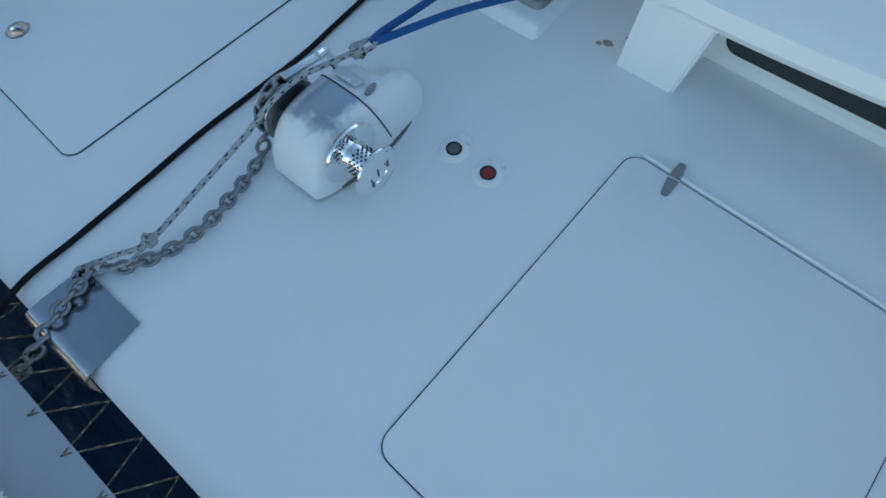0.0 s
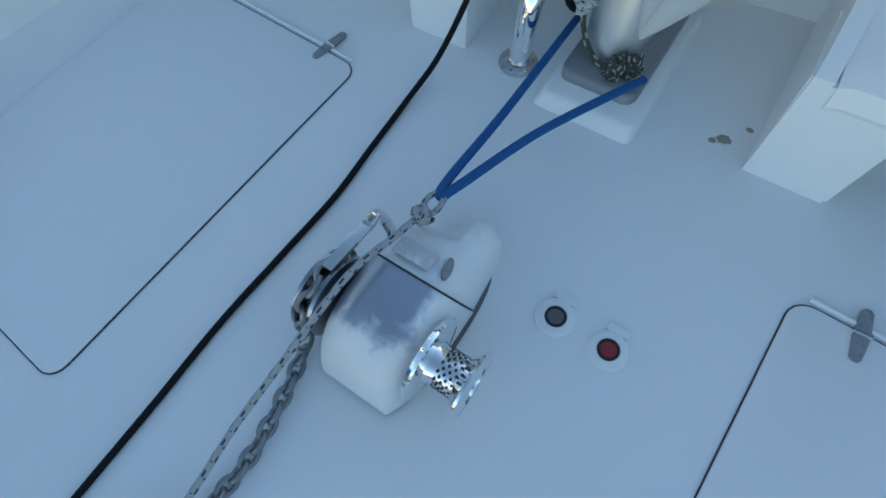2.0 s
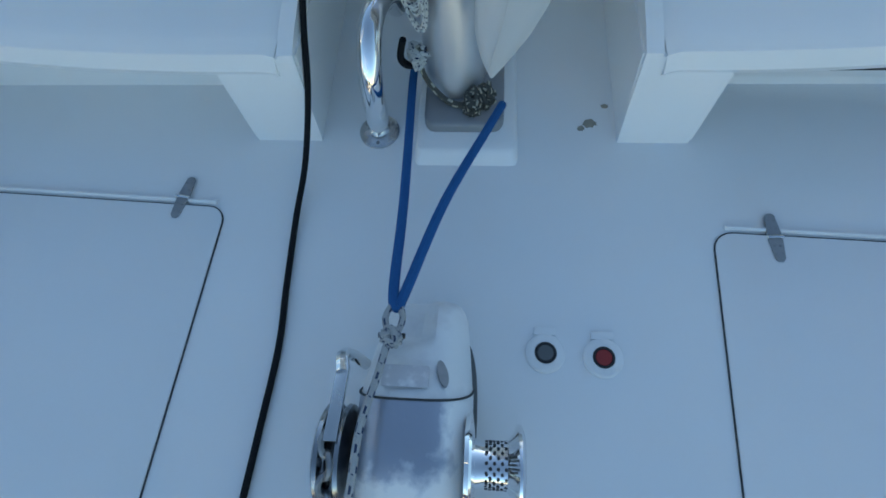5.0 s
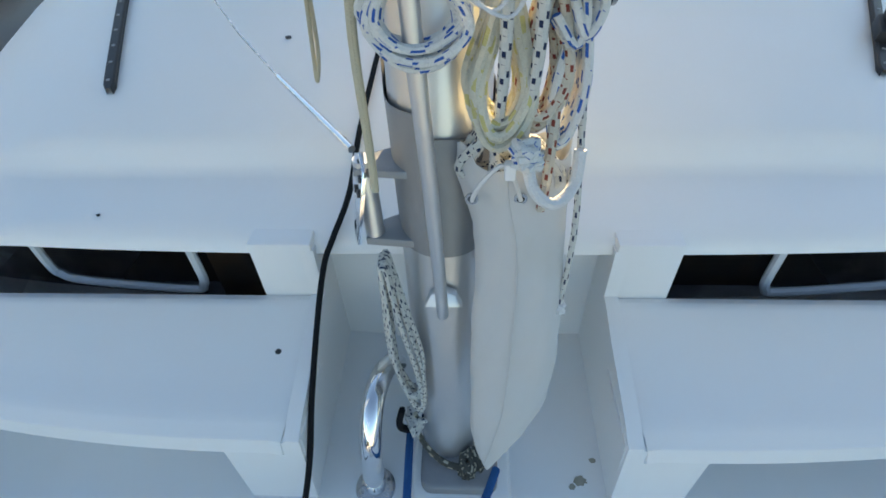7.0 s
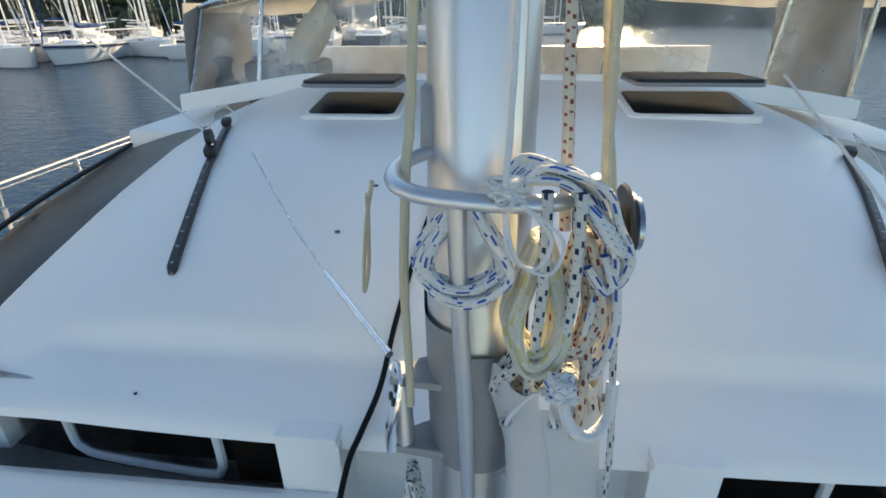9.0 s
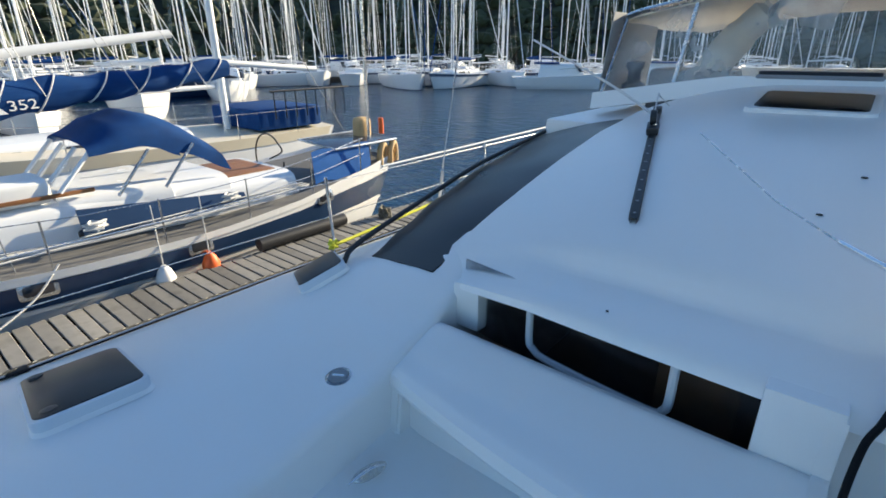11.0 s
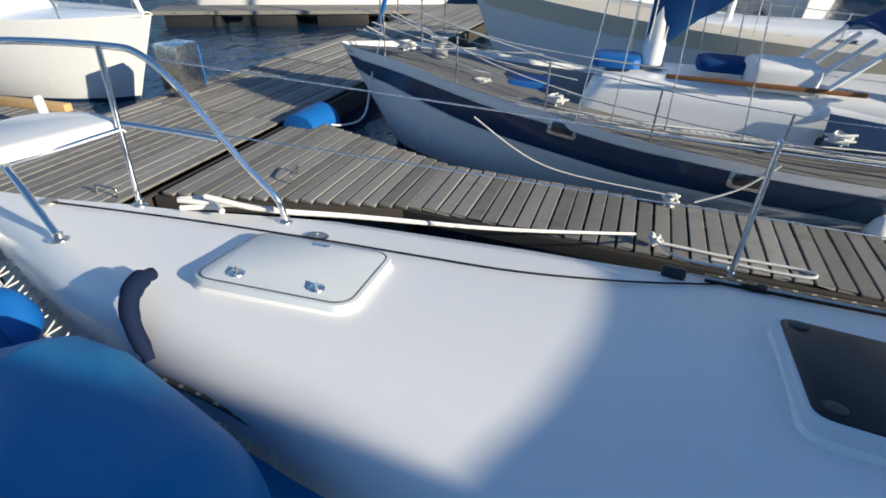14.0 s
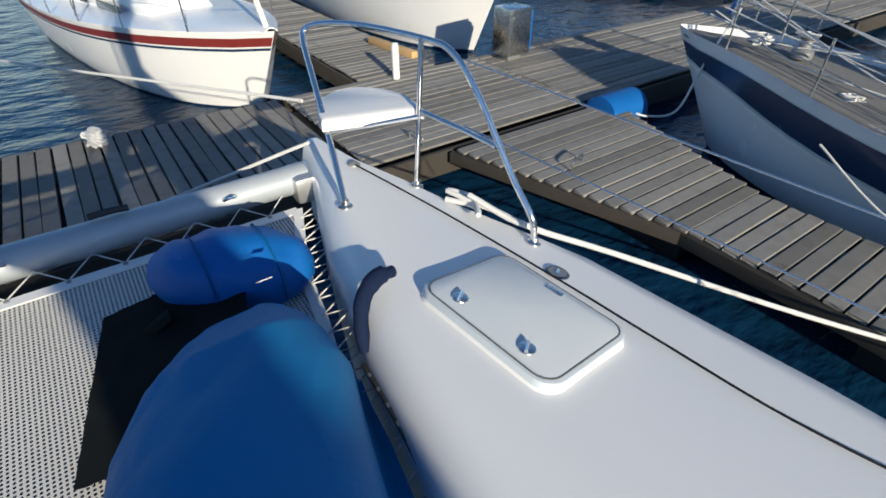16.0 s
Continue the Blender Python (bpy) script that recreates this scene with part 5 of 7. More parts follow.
def bag_shell(u, v):
    z = 0.28 + 0.78 * v
    xc = lerp_linear([(q[0], q[1]) for q in BAGP], z)
    w = lerp_linear([(q[0], q[2]) for q in BAGP], z)
    a = 2 * math.pi * u
    fold = 1 + 0.045 * math.sin(3 * a + 7 * v) + 0.05 * noise.noise((3 * math.cos(a), 3 * math.sin(a), 8 * v)) + 0.02 * noise.noise((9 * math.cos(a), 9 * math.sin(a), 24 * v))
    top = 0.02 * math.sin(4 * a) * max(0, v - 0.9) * 10
    return (xc + w * math.cos(a) * fold, bag_front(z) + 0.66 * w + 0.66 * w * math.sin(a) * fold, z + top)


part("cloth", sheet(bag_shell, 56, 64, closed_u=True, thick=0.004), BAG, bag, "creased grey canvas")
part("seam", tube([(lerp_linear([(q[0], q[1]) for q in BAGP], z) - 0.015, bag_front(z) - 0.003, z) for z in [0.30 + 0.04 * i for i in range(20)]], 0.0022, 6, 2), BAG, bag)
for x in (0.024, 0.124):
    part("eyelet", lathe([(0.014, 0), (0.014, 0.005), (0.008, 0.005), (0.008, 0.0)], 16, (x, bag_front(0.995) + 0.004 - 0.01, 0.995), "y"), STEEL, bag)
    part("eyelet_hole", lathe([(0.008, -0.001), (0.008, 0.001)], 12, (x, bag_front(0.995) - 0.006, 0.995), "y"), BLACK, bag)
part("drawstring", tube([(0.024, bag_front(1.0) - 0.012, 0.995), (0.036, 0.215, 1.035), (0.075, 0.225, 1.075), (0.095, 0.225, 1.07), (0.110, 0.222, 1.04), (0.124, bag_front(1.0) - 0.012, 0.995)], 0.005, 6), ROPE_WHITE, bag)
part("toggle", box((0.086, 0.205, 1.055), (0.108, 0.228, 1.092), 0.005), PINKWHITE, bag)
coil("stowed_rope", "white flecked rope stuffed in the bag", (0.055, 0.31, 1.10), 0.10, 0.11, 8, 0.010, ROPE_NAVY, 41, 0.025, depth=0.04)
coil("stowed_rope", "white flecked rope stuffed in the bag", (0.150, 0.32, 1.08), 0.11, 0.10, 7, 0.010, ROPE_NAVY, 42, 0.025, depth=0.04)

# wire stay with a stiff foot, from the mast collar over the roof
st = thing("rod_stay", "thin steel rod and wire leading from the mast bracket", "stay")
part("rod", tube([(-0.272, 0.47, 0.965), (-0.575, 0.89, 0.965)], 0.0105, 10, straight=True), CHROME, st)
part("wire", tube([(-0.575, 0.89, 0.965), (-0.80, 1.20, 0.99), (-1.25, 1.85, 1.12)], 0.0035, 6, straight=True), STEEL, st)
rope("stay_lashing", "thin yellowish line looped from the rope bar to the rod", [(-0.258, 0.36, 1.47), (-0.292, 0.42, 1.36), (-0.338, 0.53, 1.18), (-0.345, 0.54, 1.11), (-0.322, 0.52, 1.20), (-0.272, 0.37, 1.44)], 0.005, ROPE_CREAM)


# ---- hull deck fittings ----
def deck_hatch(name, label, x, y, w, h, xdir, lid_mat, raised=0.05, r=0.06, frame_h=0.03, frame_mat=None):
    frame_mat = frame_mat or WINFRAME
    th = thing(name, label, "deck hatch")
    m = hull_frame(x, y, xdir, -0.012)
    part("coaming", put(prism(rounded_rect(w, h, r), 0.0, raised, 0.010, top_scale=0.97), m), GEL, th, "white moulded coaming")
    part("frame", put(prism(rounded_rect(w * 0.965, h * 0.955, r * 0.9), raised - 0.01, raised + frame_h, 0.008), m), frame_mat, th)
    part("lid", put(prism(rounded_rect(w * 0.90, h * 0.885, r * 0.75), raised - 0.01, raised + frame_h + 0.004, 0.003), m), lid_mat, th)
    return th, m


HATCHFRAME = material("pale_grey_hatch_frame", (0.55, 0.61, 0.66), rough=0.35, var=0.05, scale=8, bump=0.0)
# white lid greyed in its colour, as the sun only grazes it
HATCHLID = material("shaded_white_hatch_lid", (0.60, 0.64, 0.66), rough=0.45, var=0.04, scale=6, fine=300, bump=0.02)
h1, m1 = deck_hatch("cabin_hatch", "square hatch with dark smoked acrylic lid on the hull deck", -2.862, -0.635, 0.64, 0.415, (0.675, -0.06, 0), LIDDARK, raised=0.024, frame_h=0.035)
for x, y in ((0.23, -0.13), (-0.25, -0.13)):
    part("hatch_knob", put(lathe([(0.03, 0.060), (0.028, 0.067), (0.012, 0.070), (0.0, 0.070)], 18, (x, y, 0)), m1), BLACK, h1)
h2, m2 = deck_hatch("small_hatch", "small hatch with dark smoked lid on the hull deck", -2.76, 0.53, 0.36, 0.29, (0.9, -0.4, 0), LIDDARK, raised=0.03, r=0.05)
h0, m0 = deck_hatch("forepeak_hatch", "white lidded forepeak hatch in a raised moulded coaming", -2.75, -2.405, 0.47, 0.61, (0.425, 0.05, 0), HATCHLID, raised=0.022, r=0.08, frame_h=0.020, frame_mat=HATCHFRAME)
part("lid_seal", put(tube([(x, y, 0.0435) for x, y in rounded_rect(0.428, 0.545, 0.06)], 0.003, 6, 1, closed=True), m0), GREYRUB, h0)
for k, (x, y) in enumerate(((0.15, -0.15), (0.15, 0.14))):
    kn = part("knob", put(lathe([(0.030, 0.045), (0.028, 0.050), (0.02, 0.052), (0.0, 0.052)], 20, (x, y, 0)), m0), STEEL, h0, "steel turn latch")
    part("knob_grip", put(tube([(x - 0.02, y - 0.012, 0.054), (x + 0.025, y + 0.015, 0.058)], 0.006, 8), m0), CHROME, kn)
part("lid_hinge", put(box((-0.19, -0.035, 0.044), (-0.165, 0.035, 0.050), 0.003), m0), STEEL, h0)


def cap_plate(name, label, m, r=0.042):
    th = thing(name, label, "deck cap")
    part("rim", put(lathe([(r, 0), (r, 0.004), (r * 0.86, 0.008), (r * 0.8, 0.005)], 24), m), DARKCHROME, th)
    part("plug", put(lathe([(r * 0.8, 0.0), (r * 0.78, 0.0065), (0.0, 0.007)], 24), m), ALLOY_DARK, th)
    part("key_bar", put(box((-r * 0.5, -0.006, 0.006), (r * 0.5, 0.006, 0.010), 0.002), m), CHROME, th)


cap_plate("filler_cap", "round chrome tank filler cap on the hull deck", hull_frame(-1.98, 0.01, (1, 0.5, 0)), 0.052)
cap_plate("filler_cap", "round chrome deck cap near the pulpit foot", hull_frame(-3.085, -2.55, (1, 0.5, 0), 0.001), 0.05)
vent = thing("deck_vent", "oval stainless vent on the side of the foredeck well", "vent")
vm = frame_at((-1.735, -0.07, 0.045), (0.3, 0.95, 0.05), (0.8, -0.1, 0.6))
part("vent_plate", put(prism([(0.075 * math.cos(a), 0.026 * math.sin(a)) for a in [2 * math.pi * i / 24 for i in range(24)]], 0, 0.012, 0.005), vm), STEEL, vent)
part("vent_bar", put(tube([(-0.10, 0.0, 0.02), (0.0, 0.012, 0.022), (0.06, 0.0, 0.02)], 0.006, 8), vm), CHROME, vent)
for x, y, r in ((-0.558, 0.283, 0.010), (-0.66, 1.30, 0.012), (-0.56, 1.62, 0.012), (-1.16, 0.6, 0.006)):
    z = roof_z(x, y) + 0.001 if y > 0.5 else 0.371
    part("stud", lathe([(r, 0), (r * 0.9, 0.004), (0, 0.006)], 10, (x, y, z)), BLACK, cat_boat)

# toe rail, lines and stanchions along the edge
toe = thing("toe_rail", "slotted alloy toe rail along the deck edge", "toe rail")
part("rail", tube([(hull_out(y) + 0.035, y, crown(hull_out(y)) + 0.018) for y in [-1.05 + 0.25 * i for i in range(25)]], 0.014, 8, 2), ALLOY, toe)
for k, (dx, dz, mat, lab) in enumerate(((0.085, 0.012, ROPE_BLACK, "black control line along the deck edge"), (0.06, 0.034, ROPE_DARK, "dark flecked line along the deck edge"))):
    rope("edge_line", lab, [(hull_out(y) + dx, y, crown(hull_out(y) + dx) + dz) for y in [-0.95 + 0.5 * i for i in range(12)]], 0.007, mat, 3, group="deck edge lines")
rope("jack_line", "thin black line stretched along the bow deck", [(x, y, crown(x, y) + 0.011) for x, y in ((-2.79, -3.74), (-2.93, -3.12), (-3.04, -2.51), (-3.10, -2.10), (-3.17, -1.69), (-3.32, -1.30), (-3.50, -1.0), (-3.61, -0.85))], 0.0042, ROPE_BLACK, 6)
blk = thing("lead_block", "small black lead block at the deck edge", "block")
part("cheek", put(box((-0.05, -0.02, 0), (0.05, 0.02, 0.05), 0.012), hull_frame(-3.56, -1.08, (0.25, 1, 0))), BLACK, blk)
part("cheek", put(box((-0.05, -0.02, 0), (0.05, 0.02, 0.04), 0.012), hull_frame(-3.62, -0.75, (0.25, 1, 0))), BLACK, blk)
eye = thing("bow_fairlead", "small dark fairlead on the bow deck", "fairlead")
part("pad", put(lathe([(0.035, 0), (0.033, 0.008), (0.015, 0.02), (0.0, 0.022)], 16), hull_frame(-2.80, -3.73)), ALLOY_DARK, eye)


def stanchion(x, y, lean=0.0, h=0.63):
    th = thing("stanchion", "stainless guardrail stanchion at the deck edge", "stanchion", group="guardrail stanchions")
    z = crown(x)
    part("socket", lathe([(0.026, 0), (0.026, 0.008), (0.017, 0.012), (0.017, 0.06)], 14, (x, y, z)), STEEL, th)
    part("post", tube([(x, y, z + 0.01), (x - lean, y, z + h)], 0.0125, 10, straight=True), STEEL, th)
    part("cap", lathe([(0.0135, 0), (0.0135, 0.012), (0.008, 0.018), (0.0, 0.019)], 10, (x - lean, y, z + h)), CHROME, th)


for y in (-0.84, 1.38, 3.55, 5.6):
    stanchion(hull_out(y) + 0.01, y, 0.04)
for z, r in ((0.60, 0.0035), (0.32, 0.0035)):
    tagged(finish("guard_wire", tube([(-3.10, -3.2, 0.22 + z)] + [(hull_out(y) - 0.03, y, crown(hull_out(y)) + z) for y in (-0.84, 1.38, 3.55, 5.6)], r, 6, straight=True), STEEL), "thin stainless guard wire", "guard wire", group="guard wires")
tagged(finish("guard_sleeve", tube([(hull_out(2.2) - 0.03, 2.0, 0.58), (hull_out(3.5) - 0.03, 5.5, 0.60)], 0.009, 8, straight=True), PINKWHITE), "white sleeve over the guard wire", "wire sleeve")
tagged(finish("yellow_strap", tube([(-3.78, 1.36, 0.02), (-3.80, 1.7, 0.03), (-3.80, 2.2, 0.06), (-3.82, 2.9, 0.10)], 0.014, 6, 6), YELLOW), "yellow webbing strap tied to the stanchion foot", "strap")
knot("strap_knot", "yellow strap knotted round the stanchion foot", (-3.77, 1.38, 0.03), 0.04, 0.012, YELLOW, 51, 5)
# black grab rail beside the side window
gr = thing("side_grab_rail", "long black grab rail along the side window", "grab rail")
part("rail", tube([(-2.70, 0.64, 0.36), (-2.70, 0.66, 0.43), (-2.71, 0.78, 0.49), (-2.745, 1.4, 0.615), (-2.76, 2.0, 0.735), (-2.72, 2.7, 0.85), (-2.70, 3.5, 0.965)], 0.016, 10), BLACK, gr)
for y, z in ((1.6, 0.64), (2.6, 0.835)):
    part("bracket", tube([(-2.76, y, z), (-2.74, y, z - 0.16)], 0.008, 8, straight=True), STEEL, gr)
# shroud and its fitting at the deck edge
sd = thing("shroud", "stainless wire shroud from the hull side to the masthead", "shroud")
part("wire", tube([(-3.62, 2.55, 0.22), (-0.1, 0.5, 11.0)], 0.006, 6, straight=True), STEEL, sd)
part("turnbuckle", tube([(-3.62, 2.55, 0.05), (-3.62, 2.55, 0.12), (-3.52, 2.49, 0.50)], 0.015, 8, straight=True), STEEL, sd)

# jib tracks: studded bars that follow the camber of the roof
TRACKS = ((-1, (-1.26, 1.04), (-1.66, 2.42), 0.66), (1, (1.42, 1.10), (1.84, 2.25), 0.17))
for sg, p0, p1, car in TRACKS:
    tr = thing("jib_track", "black studded jib track bolted to the coachroof", "jib track", group="jib tracks")

    def along(s, lift, side=0.0, p0=p0, p1=p1):
        x, y = p0[0] + (p1[0] - p0[0]) * s + side, p0[1] + (p1[1] - p0[1]) * s
        return Vector((x, y, roof_z(x, y) + lift))

    def bar(u, v, along=along):
        side = (-0.022, -0.022, -0.016, 0.016, 0.022, 0.022)[int(round(v * 5))]
        lift = (0.0, 0.018, 0.024, 0.024, 0.018, 0.0)[int(round(v * 5))]
        k = 1 - 0.5 * max(0.0, 1 - min(u, 1 - u) / 0.02)
        return along(u, lift, side * k)
    part("bar", sheet(bar, 48, 5), BLACK, tr)
    for k in range(15):
        part("bolt", lathe([(0.008, 0.0), (0.007, 0.003), (0, 0.004)], 10, along(0.03 + k * 0.067, 0.023)), GALV, tr)
    c = along(car, 0.02)
    m = frame_at(c, along(car + 0.05, 0) - along(car - 0.05, 0), (0, -0.25, 1))
    part("car", put(box((-0.06, -0.032, 0), (0.06, 0.032, 0.045), 0.012), m), BLACK, tr)
    part("car_block", put(lathe([(0.02, -0.018), (0.042, -0.016), (0.042, 0.016), (0.02, 0.018)], 16, (0.03, 0, 0.075), "y"), m), BLACK, tr)
    part("shackle", put(tube([(0.0, -0.012, 0.04), (0.03, 0.0, 0.10), (0.06, 0.012, 0.06)], 0.008, 8), m), CHROME, tr)
    part("end_stop", put(box((-0.035, -0.026, 0.0), (0.035, 0.026, 0.04), 0.01), frame_at(along(0.97, 0.02), along(1, 0) - along(0.9, 0), (0, -0.2, 1))), BLACK, tr)
    e = m @ Vector((0.03, 0, 0.09))
    far = along(1.0, 0.12)
    rope("track_sheet", "grey rope led aft from the jib track", [e, e + Vector((-0.42 if sg < 0 else 0.0, 0.32, 0.14)), e + Vector((-1.5 if sg < 0 else 0.05, 1.2, 0.42))], 0.008, ROPE_WHITE, group="jib sheets")
    rope("thin_cord", "thin pale cord from the track car to its end", [e, (e + far) / 2 + Vector((0, 0, 0.06)), far, far + Vector((0.06, 0.02, -0.06))], 0.004, ROPE_WHITE, group="jib sheets")

# roof hatches, lids ajar
for sg in (-1, 1):
    cx, cy, hw = (-0.87, 2.58, 0.60) if sg < 0 else (1.10, 2.66, 0.74)
    th = thing("roof_hatch", "dark acrylic coachroof hatch propped ajar", "roof hatch", group="roof hatches")
    z = roof_z(cx, cy)
    m = frame_at((cx, cy, z), (1, 0, 0), (0, -0.13, 1))
    part("coaming", put(prism(rounded_rect(hw, 0.52, 0.05), -0.02, 0.02, 0.008), m), GEL, th)
    part("opening", put(prism(rounded_rect(hw - 0.08, 0.44, 0.04), 0.0, 0.024, 0.002), m), LIDDARK, th)
    part("lid", put(prism(rounded_rect(hw - 0.06, 0.46, 0.05), 0.0, 0.03, 0.008), m @ pose(0, 0.22, 0.05, -9, 0, 0) @ pose(0, -0.22, 0.06)), LIDDARK, th, "dark lid standing ajar")
    part("lid_rim", put(tube([(x, y, 0.0) for x, y in rounded_rect(hw - 0.06, 0.46, 0.05)], 0.012, 6, 1, closed=True), m @ pose(0, 0.22, 0.05, -9, 0, 0) @ pose(0, -0.22, 0.06)), ALLOY_DARK, th)

# ---- bow: pulpit, seat, crossbeam, trampoline ----
pul = thing("bow_pulpit", "polished stainless bow pulpit", "pulpit")
part("main_tube", tube([(-2.56, -3.33, 0.26), (-2.62, -3.55, 0.46), (-2.69, -3.85, 0.72), (-2.71, -3.93, 0.79), (-2.735, -3.96, 0.84), (-2.80, -3.90, 0.868), (-2.92, -3.74, 0.875), (-3.06, -3.42, 0.86), (-3.10, -3.29, 0.83), (-3.125, -3.15, 0.70), (-3.155, -2.93, 0.40), (-3.17, -2.80, 0.25), (-3.172, -2.775, 0.15)], 0.0145, 12, 6), CHROME, pul)
part("mid_post", tube([(-2.985, -3.42, 0.19), (-3.04, -3.43, 0.865)], 0.0125, 10, straight=True), CHROME, pul)
part("mid_rail", tube([(-3.02, -3.42, 0.555), (-3.10, -3.2, 0.52), (-3.14, -3.02, 0.50)], 0.0125, 10), CHROME, pul)
part("seat_rail", tube([(-2.635, -3.60, 0.49), (-2.80, -3.52, 0.505), (-3.02, -3.42, 0.53)], 0.0125, 10), CHROME, pul)
for p in ((-2.56, -3.33), (-2.985, -3.42), (-3.172, -2.775)):
    part("foot_flange", put(lathe([(0.034, 0), (0.033, 0.006), (0.018, 0.012), (0.016, 0.03)], 16), hull_frame(*p)), STEEL, pul)
seatb = thing("pulpit_seat", "white padded D-shaped seat in the bow pulpit", "seat")
out = [(-2.60, -3.57), (-2.645, -3.72), (-2.72, -3.83), (-2.82, -3.885), (-2.93, -3.87), (-3.03, -3.77), (-3.075, -3.62), (-3.05, -3.44)]
part("cushion", prism([(p.x, p.y) for p in smooth_path([(x, y, 0) for x, y in out], 4)], 0.505, 0.56, 0.02), PINKWHITE, seatb)
cb = thing("crossbeam", "alloy forward crossbeam between the bows", "crossbeam")
BEAMPAINT = material("dull_anodised_beam", (0.42, 0.46, 0.50), rough=0.5, metal=0.25, var=0.08, scale=7, bump=0.01)
part("tube", tube([(-2.62, -3.98, 0.10), (2.62, -3.98, 0.10)], 0.078, 28, straight=True), BEAMPAINT, cb)
part("foot", box((-2.72, -4.08, 0.0), (-2.52, -3.86, 0.15), 0.03), ALLOY, cb)
part("foot", box((2.52, -4.08, 0.0), (2.72, -3.86, 0.15), 0.03), ALLOY, cb)
part("cleat", tube([(-1.62, -3.99, 0.20), (-1.70, -3.985, 0.205), (-1.78, -3.98, 0.20)], 0.016, 8), BLACK, cb)
for x in (-1.26, -2.2, 0.4):
    part("eye", tube([(x - 0.03, -3.90, 0.14), (x, -3.87, 0.16), (x + 0.03, -3.90, 0.14)], 0.009, 8), CHROME, cb)
tramp = thing("trampoline", "white perforated trampoline net laced between the hulls", "trampoline")


def net(u, v):
    y = -3.78 + 1.70 * v
    half = -hull_in(y) - 0.13
    x = -half + 2 * half * u
    return (x, y, 0.03 - 0.05 * v - 0.05 * math.sin(math.pi * u) * math.sin(math.pi * v))


part("net", sheet(net, 30, 16), NET, tramp, "perforated white net")
part("hem", sheet(lambda u, v: (lambda p: (p[0], p[1] + 0.06 * (v - 0.5), p[2] + 0.004))(net(u, 0.0)), 30, 1, thick=0.005), PINKWHITE, tramp)
GREYHEM = material("grey_vinyl_border", (0.30, 0.33, 0.36), rough=0.6, var=0.1, scale=6, bump=0.02)
part("hem", sheet(lambda u, v: (-2.05 + 4.1 * u, -2.12 + 0.17 * v, -0.045 - 0.05 * v), 20, 1, thick=0.006), GREYHEM, tramp, "grey vinyl border")
for sg in (-1, 1):
    part("hem", sheet(lambda u, v, sg=sg: (lambda p: (p[0] - sg * 0.05 * (v - 0.5), p[1], p[2] + 0.004))(net(0.0 if sg < 0 else 1.0, u)), 20, 1, thick=0.005), PINKWHITE, tramp)
bm = bmesh.new()
pts = []
for i in range(46):
    x = -2.45 + 4.9 * i / 45
    pts.append((x, -3.80 if i % 2 else -3.90, 0.036 if i % 2 else 0.07))
part("lacing", tube(pts, 0.004, 5, straight=True), ROPE_WHITE, tramp, "thin white lacing")
for i in range(1, 46, 2):
    part("grommet", lathe([(0.011, 0), (0.010, 0.005), (0.0, 0.006)], 8, (-2.45 + 4.9 * i / 45, -3.79, 0.036)), ALLOY_DARK, tramp)
for sg in (-1, 1):
    pts = []
    for i in range(34):
        y = -3.75 + 1.65 * i / 33
        pts.append((sg * (-hull_in(y) - (0.125 if i % 2 else 0.0)), y, 0.035 - 0.03 * i / 33 + (0 if i % 2 else 0.03)))
    part("lacing", tube(pts, 0.004, 5, straight=True), ROPE_WHITE, tramp, "thin white lacing")
pts = []
for i in range(52):
    x = -1.95 + 3.9 * i / 51
    pts.append((x, -1.845 if i % 2 else -1.975, deck_z(-1.84) - 0.055 if i % 2 else -0.085))
part("lacing", tube(pts, 0.005, 5, straight=True), ROPE_DARK, tramp, "dark lacing to the foredeck edge")
rope("loose_bow_rope", "white mooring rope piled on the bow deck", [(-3.02, -3.22, 0.19), (-3.10, -3.1, 0.18), (-3.04, -3.0, 0.21), (-3.12, -3.15, 0.2), (-3.05, -3.25, 0.21), (-3.14, -3.02, 0.19), (-3.08, -3.12, 0.24), (-3.16, -2.95, 0.18), (-3.2, -2.85, 0.17)], 0.013, ROPE_WHITE)
rope("bow_mooring_line", "taut white mooring line from the bow to the pontoon", [(-3.12, -3.12, 0.20), (-3.24, -2.86, 0.14), (-3.6, -2.64, -0.03), (-4.65, -2.0, -0.54), (-6.12, -1.08, -1.18)], 0.014, ROPE_WHITE, 10)
knot("mooring_knot", "white rope knotted on the pontoon edge", (-6.08, -0.9, -1.19), 0.07, 0.014, ROPE_WHITE, 61, 6)
rope("slack_mooring_line", "white rope lying in a long bight on the pontoon", [(-6.08, -0.9, -1.2), (-6.10, -0.3, -1.23), (-6.12, 0.3, -1.23), (-6.05, 0.45, -1.22), (-5.99, 0.3, -1.23), (-6.0, -0.4, -1.23)], 0.014, ROPE_WHITE, 8)
rope("spring_line", "white rope from the pontoon up to the deck edge", [(-6.08, -0.9, -1.19), (-5.0, -0.85, -0.7), (-3.80, -0.82, -0.02)], 0.010, ROPE_WHITE, 8)
# yellow line along the pontoon further aft
tagged(finish("dock_strap", tube([(-3.82, 2.9, 0.10), (-4.6, 3.6, -0.5), (-6.0, 4.6, -1.18)], 0.013, 6, 6), YELLOW), "slack yellow strap to the pontoon", "strap")

# covered gear on the trampoline
cover = thing("covered_dinghy", "upturned dinghy under a smooth blue tarpaulin on the trampoline", "dinghy")


